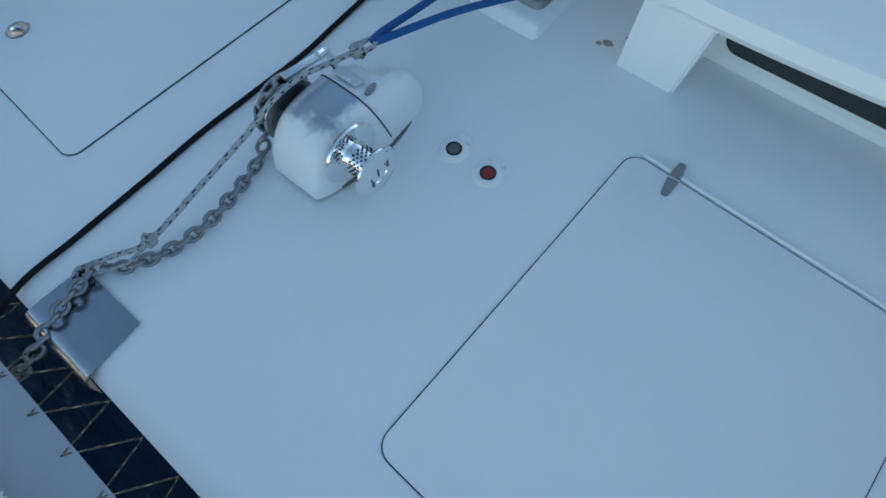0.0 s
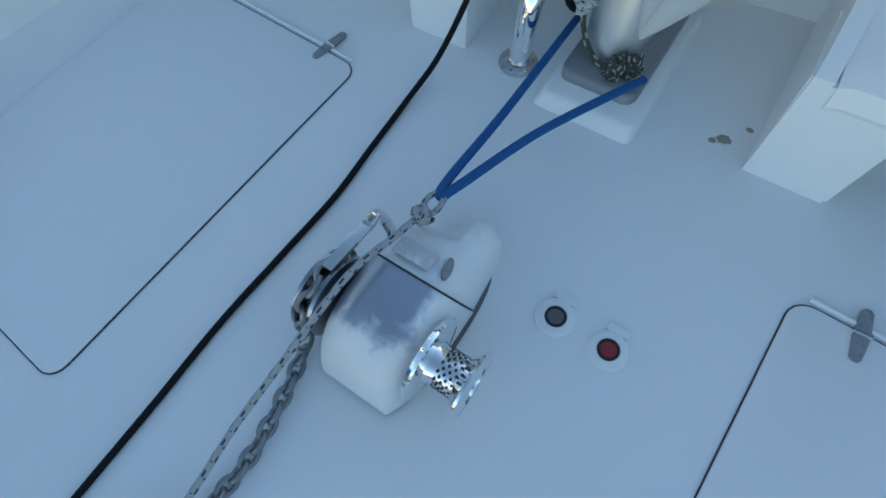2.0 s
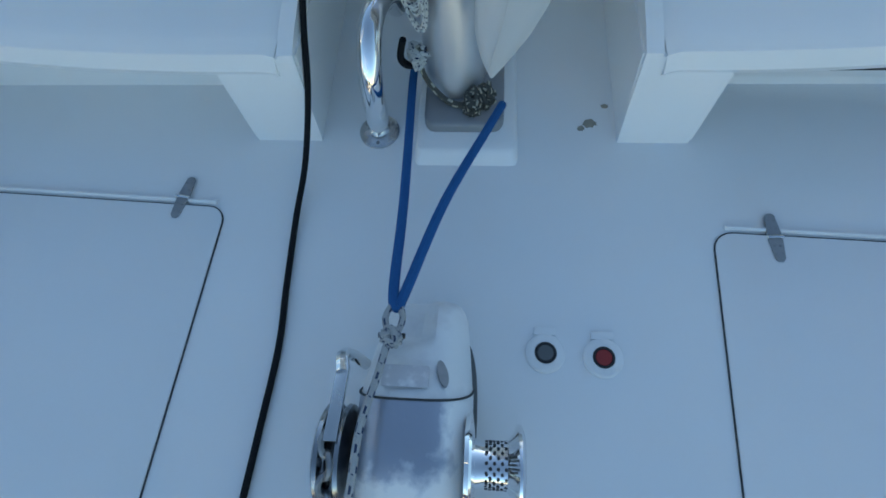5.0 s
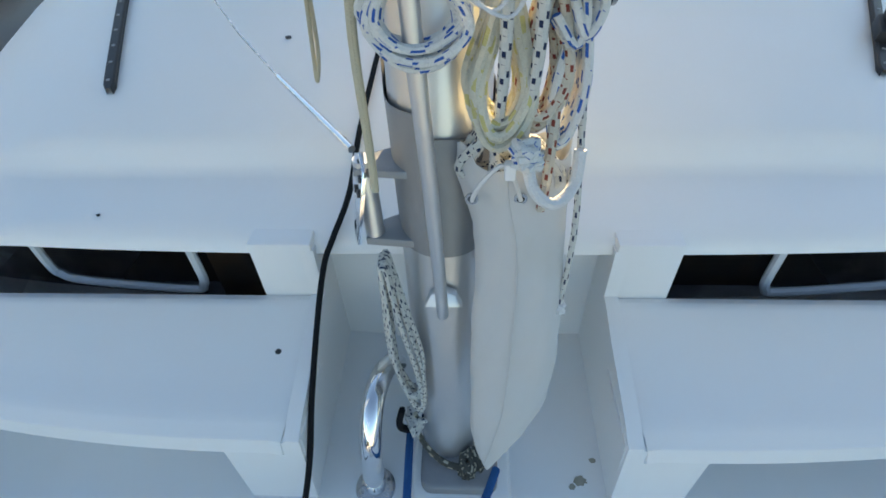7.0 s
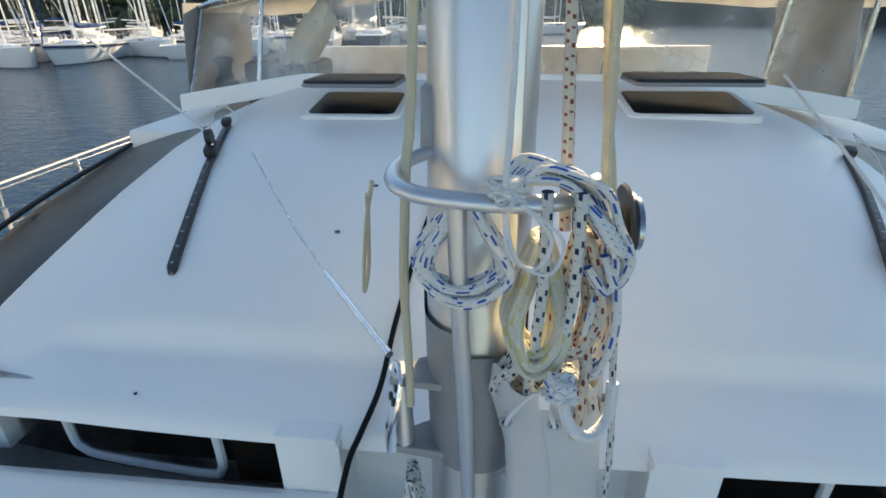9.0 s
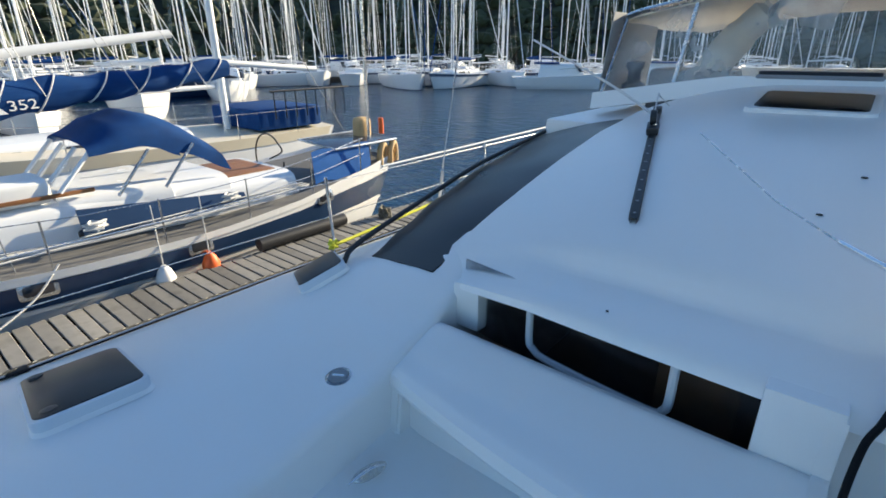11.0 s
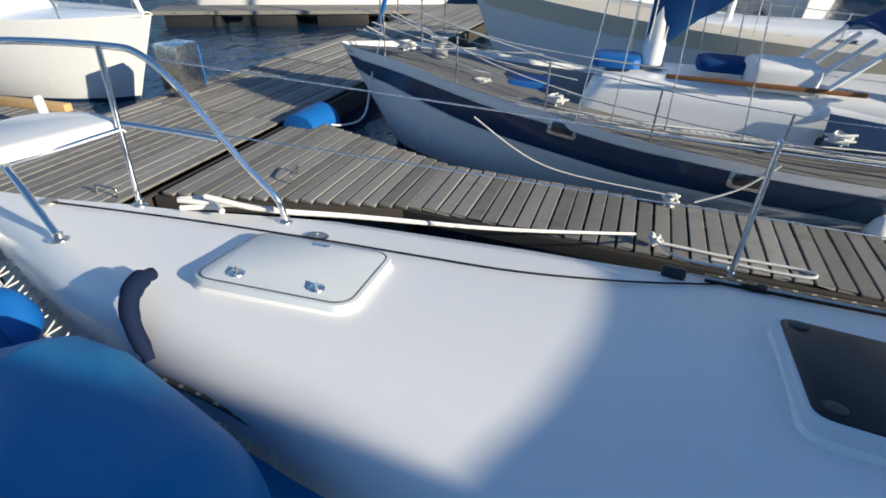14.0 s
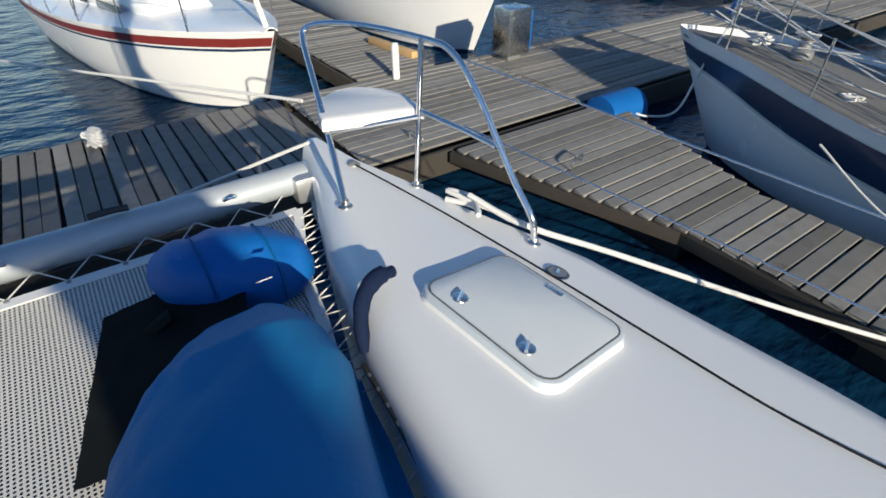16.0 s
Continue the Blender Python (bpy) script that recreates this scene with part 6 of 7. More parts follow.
def dinghy(u, v):
    # v runs from the rounded bow end to the wide stern; u round the mound
    t = v
    y = -2.98 + 1.10 * t
    grow = min(1.0, (max(0.0, t) / 0.42)) ** 0.5
    half = 0.04 + 0.27 * grow + 0.03 * t
    cx = -2.02 + 0.34 * t ** 0.9
    h = 0.19 + 0.22 * min(1, t / 0.3) ** 0.7 + 0.06 * t
    end = math.sqrt(max(0.0, 1 - (max(0.0, t - 0.8) / 0.2) ** 2))
    half, h = half * (0.35 + 0.65 * end), h * end
    a = math.pi * u
    c, s = math.cos(a), math.sin(a)
    fold = 0.008 * noise.noise((3 * u, 4 * v, 2.0)) + 0.010 * max(0.0, noise.noise((7 * u + 4 * v, 2.2 * v, 5.0))) ** 0.7 + 0.005 * abs(noise.noise((4 * u - 9 * v, 11 * u, 8.0)))
    x = cx + half * math.copysign(abs(c) ** 0.8, c)
    return (x + fold, y + 0.03 * s - 0.02 * (1 - s) * (t < 0.1), 0.02 + h * s ** 0.45 + fold * 1.5)


part("tarpaulin", sheet(dinghy, 80, 90), BLUE, cover, "blue tarpaulin drawn tight, faintly creased")
part("hem_rope", tube([Vector(dinghy(0.015, v / 20)) + Vector((0.012, 0, 0.03)) for v in range(21)], 0.008, 6, 3), ROPE_DARK, cover)
part("tape_patch", put(box((-0.022, -0.016, 0), (0.022, 0.016, 0.003), 0.001), frame_at((-2.075, -2.90, 0.368), (1, 0.3, 0), (0, -0.6, 0.8))), PINKWHITE, cover)


def skirt(u, v):
    p = Vector(dinghy(0.985, 0.30 + 0.62 * u))
    q = Vector((hull_in(p.y) + 0.06, p.y + 0.02, 0.03 + 0.012 * noise.noise((9 * u, 1, 1))))
    w = p.lerp(q, v)
    return (w.x, w.y, max(0.03, w.z - 0.03 * math.sin(math.pi * v)))


part("skirt", sheet(skirt, 24, 6, thick=0.003), BLUE, cover, "slack blue edge of the tarpaulin on the net")
sail = thing("folded_sail_cover", "bright blue bundled cover on the trampoline net", "cover")


def roll(u, v):
    a = 2 * math.pi * u
    t = -1 + 2 * v
    r = 0.195 * max(0.02, 1 - abs(t) ** 2.6) ** 0.5 * (1 + 0.08 * noise.noise((3 * math.cos(a), 3 * math.sin(a), 4 * v)))
    x = -2.05 + 0.30 * t
    return (x, -3.36 - 0.10 * t + 1.05 * r * math.cos(a), max(0.015, 0.12 + 0.85 * r * math.sin(a)) + 0.02 * noise.noise((8 * v, 5 * u, 0)))


part("cloth", sheet(roll, 28, 32, closed_u=True), BLUE_LIGHT, sail, "bright blue cloth, softly crumpled")
for k, v in enumerate((0.28, 0.68)):
    part("tie_cord", tube([Vector(roll(i / 20, v)) + Vector((0, 0.006 * math.cos(2 * math.pi * i / 20), 0.008)) for i in range(20)], 0.004, 6, 1, closed=True), SHOCK_BLUE, sail)
bcl = thing("black_cloth", "black mesh cloth spread on the trampoline", "cloth")


def cloth(u, v):
    a, b = Vector((-1.56, -3.48)), Vector((-1.40, -2.75))
    c, d = Vector((-2.10, -3.40)), Vector((-1.90, -2.55))
    p = (a * (1 - v) + b * v) * (1 - u) + (c * (1 - v) + d * v) * u
    return (p.x, p.y, 0.022 + 0.12 * u + 0.012 * noise.noise((9 * u, 12 * v, 1)))


part("sheet", sheet(cloth, 16, 16, thick=0.004), BLACKCLOTH, bcl)
part("flap", sheet(lambda u, v: (-1.68 - 0.10 * u, -3.22 - 0.10 * v + 0.04 * u, 0.05 + 0.08 * u + 0.02 * math.sin(5 * v)), 6, 6, thick=0.004), BLACKCLOTH, bcl)
DARKNAVY = material("dark_navy_webbing", (0.006, 0.014, 0.045), rough=0.85, var=0.25, scale=12, fine=400, bump=0.06, spec=0.2)
tet = thing("padded_strap", "navy padded strap standing up at the hull edge", "strap")
part("pad", tube([(-2.27, -2.62, 0.16), (-2.29, -2.67, 0.24), (-2.33, -2.715, 0.30), (-2.40, -2.75, 0.325), (-2.47, -2.765, 0.31)], 0.026, 10, 6, radii=[0.02, 0.025, 0.028, 0.032, 0.022]), DARKNAVY, tet)
part("cord", tube([(-2.26, -2.62, 0.10), (-2.24, -2.4, 0.12), (-2.22, -2.2, 0.10)], 0.012, 8), ROPE_DARK, tet)


# ---- neighbouring yachts ----
def yacht_hull(L, B, sheer, low=-0.05, fine=0.62, transom=0.55, steps=26):
    """Half-breadth and sheer along t (0 bow to 1 stern); gives a point for t, height fraction and side."""
    def breadth(t):
        if t < fine:
            return B * math.sin(math.pi / 2 * (t / fine) ** 0.85) ** 0.9
        k = (t - fine) / (1 - fine)
        return B * (1 - (1 - transom) * k ** 2)

    def point(t, f, side, off=0.0):
        top = sheer(t)
        z = low + (top - low) * f
        rake = 0.9 * (1 - f) * max(0.0, 1 - t / 0.25) ** 1.5 - 0.5 * (1 - f) * max(0.0, (t - 0.85) / 0.15)
        b = breadth(t) * (0.72 + 0.28 * f ** 0.6) + off
        return Vector((side * b, -L / 2 + L * t + rake, z))
    return point


def hull_band(point, f0, f1, nf, mat, name, parent, off=0.0, t0=0.0, t1=1.0, n=28, label=""):
    bm = bmesh.new()
    for side in (-1, 1):
        rows = [[bm.verts.new(point(t0 + (t1 - t0) * i / n, (f0(t0 + (t1 - t0) * i / n) if callable(f0) else f0) * (1 - j / nf) + (f1(t0 + (t1 - t0) * i / n) if callable(f1) else f1) * j / nf, side, off)) for j in range(nf + 1)] for i in range(n + 1)]
        for a, b in zip(rows, rows[1:]):
            for j in range(nf):
                q = (a[j], b[j], b[j + 1], a[j + 1])
                bm.faces.new(q if side > 0 else q[::-1])
        if side < 0:
            left = rows
    if t1 == 1.0:
        for j in range(nf):
            bm.faces.new((rows[-1][j], left[-1][j], left[-1][j + 1], rows[-1][j + 1]))
    return part(name, bm, mat, parent, label)


def deck_sheet(point, mat, name, parent, crown_h=0.06, t0=0.01, t1=1.0, n=26):
    def fn(u, v):
        t = t0 + (t1 - t0) * u
        a, b = point(t, 1.0, -1), point(t, 1.0, 1)
        p = a + (b - a) * v
        p.z += crown_h * (1 - (2 * v - 1) ** 2) - 0.015
        return p
    return part(name, sheet(fn, n, 6, thick=-0.02), mat, parent)


def trunk(y0, y1, w0, w1, z0, h, name, mat, parent, label="", rise=0.0):
    """Rounded cabin trunk with sloping front."""
    def fn(u, v):
        y = y0 + (y1 - y0) * u
        w = w0 + (w1 - w0) * u
        k = min(1.0, min(u / 0.07, (1 - u) / 0.03) ** 0.5) if 0 < u < 1 else 0.0
        a = math.pi * v
        c, s = math.cos(a), math.sin(a)
        return (w * math.copysign(abs(c) ** 0.28, c), y, z0 + (h + rise * u) * k * s ** 0.28)
    return part(name, sheet(fn, 30, 18), mat, parent, label)


RZ = [(-5.75, -0.33), (-4.78, -0.34), (-2.62, -0.58), (-1.0, -0.74), (0.5, -0.82), (2.0, -0.84), (3.3, -0.78), (5.12, -0.58), (6.05, -0.45)]
ry = thing("blue_yacht", "white ketch-like yacht with a broad navy stripe and blue canvas covers", "yacht", (-8.86, 0.35, WATER_Z))
ry_base = yacht_hull(11.8, 1.62, lambda t: lerp_table(RZ, -5.75 + 11.8 * t) - WATER_Z, fine=0.55, transom=0.62)


def rp(t, f, side, off=0.0):
    return ry_base(t, f, side, off) + Vector((0, -0.2, 0))


hull_band(rp, 0.0, 1.0, 8, HULLWHITE, "hull", ry, label="white topsides")
STRIPE = [(0.0, 0.80), (0.05, 0.78), (0.18, 0.68), (0.3, 0.63), (0.4, 0.605), (0.52, 0.60), (0.65, 0.57), (0.8, 0.52), (1.0, 0.46)]
STRIPE_TOP = [(0.0, 0.93), (0.5, 0.93), (0.8, 0.86), (1.0, 0.80)]
hull_band(rp, lambda t: lerp_table(STRIPE, t), lambda t: lerp_table(STRIPE_TOP, t), 4, HULLNAVY, "stripe", ry, 0.012, label="navy stripe")
hull_band(rp, lambda t: lerp_table(STRIPE, t) - 0.05, lambda t: lerp_table(STRIPE, t) - 0.015, 1, WHITEPAINT, "rubbing_strake", ry, 0.03)
hull_band(rp, 0.94, 1.05, 2, HULLWHITE, "bulwark", ry, 0.018)
hull_band(rp, 0.0, 0.07, 1, BLACK, "boot_top", ry, 0.006)
deck_sheet(rp, TEAK, "deck", ry)
RB = -WATER_Z
for yy, zz, w in ((-2.07, -0.70, 0.36), (-0.04, -0.93, 0.38), (1.79, -0.96, 0.34), (4.08, -0.80, 0.34)):
    t = (yy + 5.75) / 11.8
    f = (zz + RB) / (rp(t, 1, 1).z)
    p, q = rp(t - 0.02, f, 1, 0.014), rp(t + 0.02, f, 1, 0.014)
    m = frame_at(((p + q) / 2), q - p, (1, 0, 0.1))
    fr = part("portlight", put(prism(rounded_rect(w, 0.20, 0.04), -0.01, 0.02, 0.006), m), STEEL, ry, "framed hull portlight")
    part("pane", put(prism(rounded_rect(w - 0.09, 0.12, 0.03), 0.0, 0.024, 0.002), m), GLASSY, fr)
trunk(-2.45, 2.5, 0.65, 0.95, 0.88, 0.66, "cabin_trunk", HULLWHITE, ry, "white cabin trunk")
trunk(0.10, 1.55, 0.75, 0.90, 0.95, 0.66, "doghouse", HULLWHITE, ry, "white doghouse")
trunk(1.45, 3.5, 0.92, 1.02, 0.95, 0.46, "cockpit_coaming", HULLWHITE, ry, "white cockpit coaming")
part("cockpit_seat", box((-0.62, 1.75, 1.40), (0.62, 3.3, 1.425), 0.006), WOOD, ry, "teak cockpit seat")
part("doghouse_stripe", sheet(lambda u, v: (1.0 - 0.10 * v + 0.06 * u, 0.30 + 2.2 * u, 1.10 + (0.34 - 0.20 * u) * v), 6, 1, thick=0.01), HULLNAVY, ry)
for y in (0.6, 1.5):
    part("cabin_window", prism(rounded_rect(0.7, 0.13, 0.04), 0, 0.012, 0.003, frame_at((0.96, y, 1.13), (0, 1, 0), (1, 0, 0.1))), GLASSY, ry)
part("handrail", box((0.74, -1.4, 1.60), (0.78, 0.6, 1.65), 0.01), WOOD, ry)
for y, mat in ((-2.0, BLUE_LIGHT), (-3.1, BLUE_LIGHT), (-0.75, NAVY)):
    part("deck_hatch_cover", prism(rounded_rect(0.6, 0.6, 0.12), 0, 0.12, 0.05, pose(0.1, y, 1.58 if y > -2.3 and y < -1 else 1.64 if y > -1 else 1.14)), mat, ry, "blue canvas hatch cover")
part("liferaft", box((0.10, -0.55, 1.54), (0.75, 0.16, 1.85), 0.10, 4), PINKWHITE, ry, "white liferaft canister")
part("mast", tube([(0, -1.58, 0.95), (0, -1.58, 13.0)], 0.13, 12, straight=True), PINKWHITE, ry, "white mast")
part("mast_boot", tube([(0, -1.58, 1.25), (0, -1.58, 1.6)], 0.16, 12, straight=True), GALV, ry)


def sail_cover(u, v):
    y = -1.70 + 4.75 * u
    a = 2 * math.pi * v
    top = lerp_table([(0, 3.60), (0.07, 3.38), (0.16, 3.02), (0.3, 2.95), (0.6, 3.0), (1, 3.16)], u)
    bot = lerp_table([(0, 1.80), (0.05, 1.86), (0.14, 2.20), (0.19, 2.42), (0.3, 2.47), (0.6, 2.64), (1, 2.88)], u)
    w = lerp_table([(0, 0.13), (0.2, 0.18), (0.7, 0.15), (1, 0.09)], u)
    h = (top - bot) / 2
    sag = 0.02 * math.sin(u * 42) + 0.015 * noise.noise((6 * u, 3 * math.sin(a), 3))
    return (w * math.cos(a) * (1 + 0.25 * noise.noise((9 * u, math.cos(a), math.sin(a)))), y, (top + bot) / 2 + h * math.sin(a) + sag * math.sin(a))


part("sail_cover", sheet(sail_cover, 60, 20), NAVY, ry, "navy sail cover along the boom")
for i, u in enumerate((0.21, 0.36, 0.47, 0.60, 0.72, 0.85, 0.95)):
    part("cover_tie", tube([Vector(sail_cover(u + 0.03 * math.sin(math.pi * v / 10), v / 20)) * 1.0 + Vector((0.012 * math.cos(2 * math.pi * v / 20), 0, 0.012 * math.sin(2 * math.pi * v / 20))) for v in range(20)], 0.011, 6, 1, closed=True), ROPE_WHITE, ry)
for k in range(3):
    part("cover_edge", tube([(0.14 - 0.02 * k, -1.66 + 0.09 * k, 1.9), (0.14 - 0.02 * k, -1.64 + 0.1 * k, 3.6)], 0.008, 6, straight=True), ROPE_WHITE, ry)


def lettering(text, size, m, mat, parent, name):
    cu = bpy.data.curves.new(name, "FONT")
    cu.body, cu.size, cu.extrude = text, size, 0.002
    cu.align_x = "CENTER"
    tmp = bpy.data.objects.new(name, cu)
    me = bpy.data.meshes.new_from_object(tmp)
    bpy.data.objects.remove(tmp)
    me.transform(m)
    me.materials.clear()
    me.materials.append(mat)
    ob = new(name, me)
    ob.parent = parent
    return ob


lm = frame_at((0.195, -0.02, 2.60), (0, 1, 0.05), (1, 0, 0.06))
lettering("352", 0.17, lm @ pose(0.26, 0.0, 0, 0, 0, 0) @ Matrix.Diagonal((1.25, 1, 1, 1)), WHITEPAINT, ry, "sail_number")
bm = bmesh.new()
for poly in ([(-0.27, -0.06), (-0.14, -0.02), (-0.08, 0.19), (-0.14, 0.20), (-0.22, 0.02)], [(-0.13, 0.20), (0.02, 0.22), (0.07, 0.17), (0.05, 0.11), (-0.04, 0.08), (-0.03, 0.12), (0.0, 0.15), (-0.02, 0.18), (-0.12, 0.17)], [(-0.07, 0.08), (0.0, 0.08), (0.09, -0.03), (0.01, -0.03)]):
    vs = [bm.verts.new(lm @ Vector((x, y, 0.004))) for x, y in poly]
    bm.faces.new(vs)
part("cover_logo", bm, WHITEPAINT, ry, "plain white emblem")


def dodger(u, v):
    a = math.pi * v
    top = lerp_table([(0.0, 2.20), (0.3, 2.42), (0.6, 2.52), (0.85, 2.44), (1.0, 2.28)], u)
    low = lerp_table([(0.0, 2.05), (0.35, 2.10), (0.65, 1.92), (1.0, 1.58)], u)
    c, q = math.cos(a), math.sin(a)
    return (0.86 * math.copysign(abs(c) ** 0.6, c), 0.60 + 1.2 * u + 0.62 * u * (1 - q), low + (top - low) * max(0.0, q) ** 0.6)


part("sprayhood", sheet(dodger, 18, 20, thick=0.012), NAVY, ry, "navy canvas sprayhood")
part("hood_window", sheet(lambda u, v: (0.80 - 1.6 * u, 0.22 + 0.42 * v, 1.66 + 0.45 * v + 0.12 * v * math.sin(math.pi * u)), 12, 3), VINYL, ry, "clear windscreen under the sprayhood")
for x in (-0.8, -0.27, 0.27, 0.8):
    part("screen_frame", tube([(x, 0.22, 1.66), (x, 0.63, 2.1)], 0.03, 8, straight=True), HULLWHITE, ry)
for y in (1.15, 1.75):
    part("hood_tube", tube([(0.93, y - 0.35, 1.52), (0.86, y + 0.15, 2.05)], 0.022, 8, straight=True), STEEL, ry)
part("dodger_cloth", sheet(lambda u, v: (1.12 - 0.05 * v, 3.75 + 1.3 * u, 1.12 + 0.55 * v + 0.03 * math.sin(9 * u)), 10, 4, thick=0.01), BLUE_LIGHT, ry, "blue weather cloth")
part("solar_panel", put(box((-0.55, -0.75, 0), (0.55, 0.75, 0.035), 0.004), pose(0.55, 5.0, 1.66, 0, 3, 0)), SOLAR, ry, "flat solar panel on the stern rail")
part("panel_frame", put(tube([(-0.55, -0.75, 0.02), (0.55, -0.75, 0.02), (0.55, 0.75, 0.02), (-0.55, 0.75, 0.02)], 0.022, 6, 1, closed=True), pose(0.55, 5.0, 1.66, 0, 3, 0)), ALLOY, ry)
part("steering_wheel", tube([(0.0, 3.6 + 0.02 * 0, 1.45) for i in range(1)] + [(0.45 * math.cos(a), 3.6, 1.45 + 0.45 * math.sin(a)) for a in [2 * math.pi * i / 16 for i in range(17)]][1:], 0.015, 8), BLACK, ry)
for y in (5.35, 5.62):
    part("horseshoe", tube([(1.05, y, 1.2), (1.08, y - 0.02, 1.45), (1.05, y + 0.1, 1.58), (1.0, y + 0.2, 1.45), (1.0, y + 0.2, 1.2)], 0.06, 10, 6), TAN, ry, "tan horseshoe buoy")
part("radar_pole", tube([(0.75, 5.35, 1.1), (0.75, 5.35, 4.15)], 0.03, 8, straight=True), STEEL, ry)
part("radar_dome", lathe([(0.18, 0), (0.24, 0.03), (0.24, 0.13), (0.19, 0.20), (0.0, 0.22)], 20, (0.75, 5.35, 4.15)), PINKWHITE, ry, "white radar dome")
part("danbuoy", tube([(0.85, 5.6, 1.75), (0.85, 5.6, 2.05)], 0.05, 10, straight=True), ORANGE, ry, "orange danbuoy float")
part("outboard", box((0.3, 5.3, 1.6), (0.6, 5.6, 2.05), 0.1, 3), TAN, ry)
for i in range(9):
    t = 0.08 + 0.105 * i
    p = rp(t, 1.0, 1)
    part("stanchion", tube([(p.x - 0.06, p.y, p.z), (p.x - 0.05, p.y, p.z + 0.62)], 0.012, 6, straight=True), STEEL, ry)
for h in (0.60, 0.32):
    part("guard_wire", tube([rp(0.03 + 0.1 * i, 1.0, 1) + Vector((-0.055, 0, h)) for i in range(10)], 0.006, 5, straight=True), STEEL, ry)
for y0, z1 in ((-1.9, 12), (-1.3, 12), (-0.5, 12), (-2.3, 9)):
    part("shroud", tube([(1.35, y0, 0.98), (0.05, -1.58, z1)], 0.008, 5, straight=True), STEEL, ry)
part("forestay", tube([(0, -5.5, 1.75), (0, -1.6, 12.8)], 0.035, 6, straight=True), BLUE_LIGHT, ry, "furled headsail with blue strip")
part("backstay", tube([(0, 5.7, 1.2), (0, -1.5, 12.9)], 0.008, 5, straight=True), STEEL, ry)
part("pulpit", tube([(-0.45, -4.6, 2.3), (-0.28, -5.35, 2.42), (0.0, -5.7, 2.45), (0.28, -5.35, 2.42), (0.45, -4.6, 2.3)], 0.016, 8), STEEL, ry)
for x, y in ((0.3, -5.3), (-0.3, -5.3), (0.45, -4.6), (-0.45, -4.6)):
    part("pulpit_post", tube([(x, y, 1.65), (x, y, 2.4)], 0.013, 6, straight=True), STEEL, ry)
for k, (y, mat) in enumerate(((1.25, PINKWHITE), (1.86, ORANGE))):
    f = thing("fender", "%s plastic fender hanging on the yacht's side" % ("white" if k == 0 else "orange"), "fender", group="fenders")
    part("body", lathe([(0.03, 0.0), (0.10, 0.06), (0.12, 0.2), (0.12, 0.4), (0.08, 0.5), (0.03, 0.56)], 16, (-7.22, y, -1.62)), mat, f)
    part("line", tube([(-7.22, y, -1.08), (-7.22, y, -0.25)], 0.008, 6, straight=True), ROPE_WHITE, f)
lf = thing("long_fender", "long black dock fender along the pontoon edge", "fender", group="fenders")
part("body", tube([(-7.12, 2.55, -1.14), (-7.12, 3.2, -1.14), (-7.12, 4.15, -1.14)], 0.10, 14), BLACK, lf)
bl = thing("blue_buoy", "blue barrel float beside the pontoon", "buoy")
part("barrel", lathe([(0.05, 0), (0.28, 0.03), (0.29, 0.4), (0.28, 0.75), (0.05, 0.78)], 20, (-8.35, -5.9, -1.35), "x"), BLUE_LIGHT, bl)
rope("chafed_mooring_rope", "thick white rope with chafe gear to the blue yacht's bow", [(-7.85, -5.85, -1.18), (-7.98, -5.7, -1.28), (-8.2, -5.5, -1.35), (-8.35, -5.2, -1.2), (-8.5, -5.1, -0.6), (-8.7, -4.95, 0.1)], 0.016, ROPE_WHITE)
knot("chafe_wrap", "frayed white chafe wrap on a mooring rope", (-7.9, -5.8, -1.2), 0.08, 0.016, ROPE_WHITE, 62, 6)
rope("yacht_line", "white line from the yacht's bow to the pontoon", [(-7.6, -3.2, -0.75), (-7.35, -2.2, -1.15), (-7.2, -0.8, -1.2)], 0.012, ROPE_WHITE)
rope("yacht_line", "white line made fast amidships", [(-7.25, 0.2, -0.7), (-7.2, -0.1, -1.0), (-7.12, -0.5, -1.2)], 0.012, ROPE_WHITE)
knot("coiled_dock_rope", "white rope heaped on the pontoon", (-7.05, -0.75, -1.2), 0.09, 0.014, ROPE_WHITE, 63, 7)
knot("coiled_dock_rope", "white rope heaped on the pontoon end", (-6.9, 4.9, -1.18), 0.14, 0.016, ROPE_DARK, 64, 9)

# running lines, lazy jacks and deck gear of the blue yacht
rnd = random.Random(91)
for k in range(6):
    x0 = 0.98 + 0.07 * k
    part("deck_line", tube([(x0 * (0.55 + 0.45 * min(1, (y + 5.0) / 3.0)) + rnd.uniform(-0.05, 0.05), y, 1.10 + 0.012 * y * y * 0.5 + 0.03 * (k % 2)) for y in [-4.2 + 0.7 * i for i in range(12)]], 0.011, 5, 3), ROPE_WHITE if k % 3 else ROPE_BLUE, ry, "slack white line along the deck")
for k, y in enumerate((-0.6, 0.5, 1.6, 2.6)):
    for sgn in (-1, 1):
        part("lazy_jack", tube([(sgn * 0.17, y, 2.75), (sgn * 0.06, -1.5, 7.5 + k)], 0.006, 4, straight=True), ROPE_WHITE, ry)
for k, (x, y) in enumerate(((0.3, -4.9), (-0.2, -4.6), (0.5, -3.7), (0.9, -2.6), (1.1, 0.4), (1.15, 2.2))):
    pts = [Vector((x + 0.13 * math.cos(2.3 * i) * rnd.uniform(0.5, 1), y + 0.16 * math.sin(2.3 * i) * rnd.uniform(0.5, 1), (1.55 if y < -4 else 1.2) + 0.006 * i)) for i in range(18)]
    part("rope_hank", tube(pts, 0.013, 5, 4), ROPE_WHITE, ry, "coiled white rope on deck")
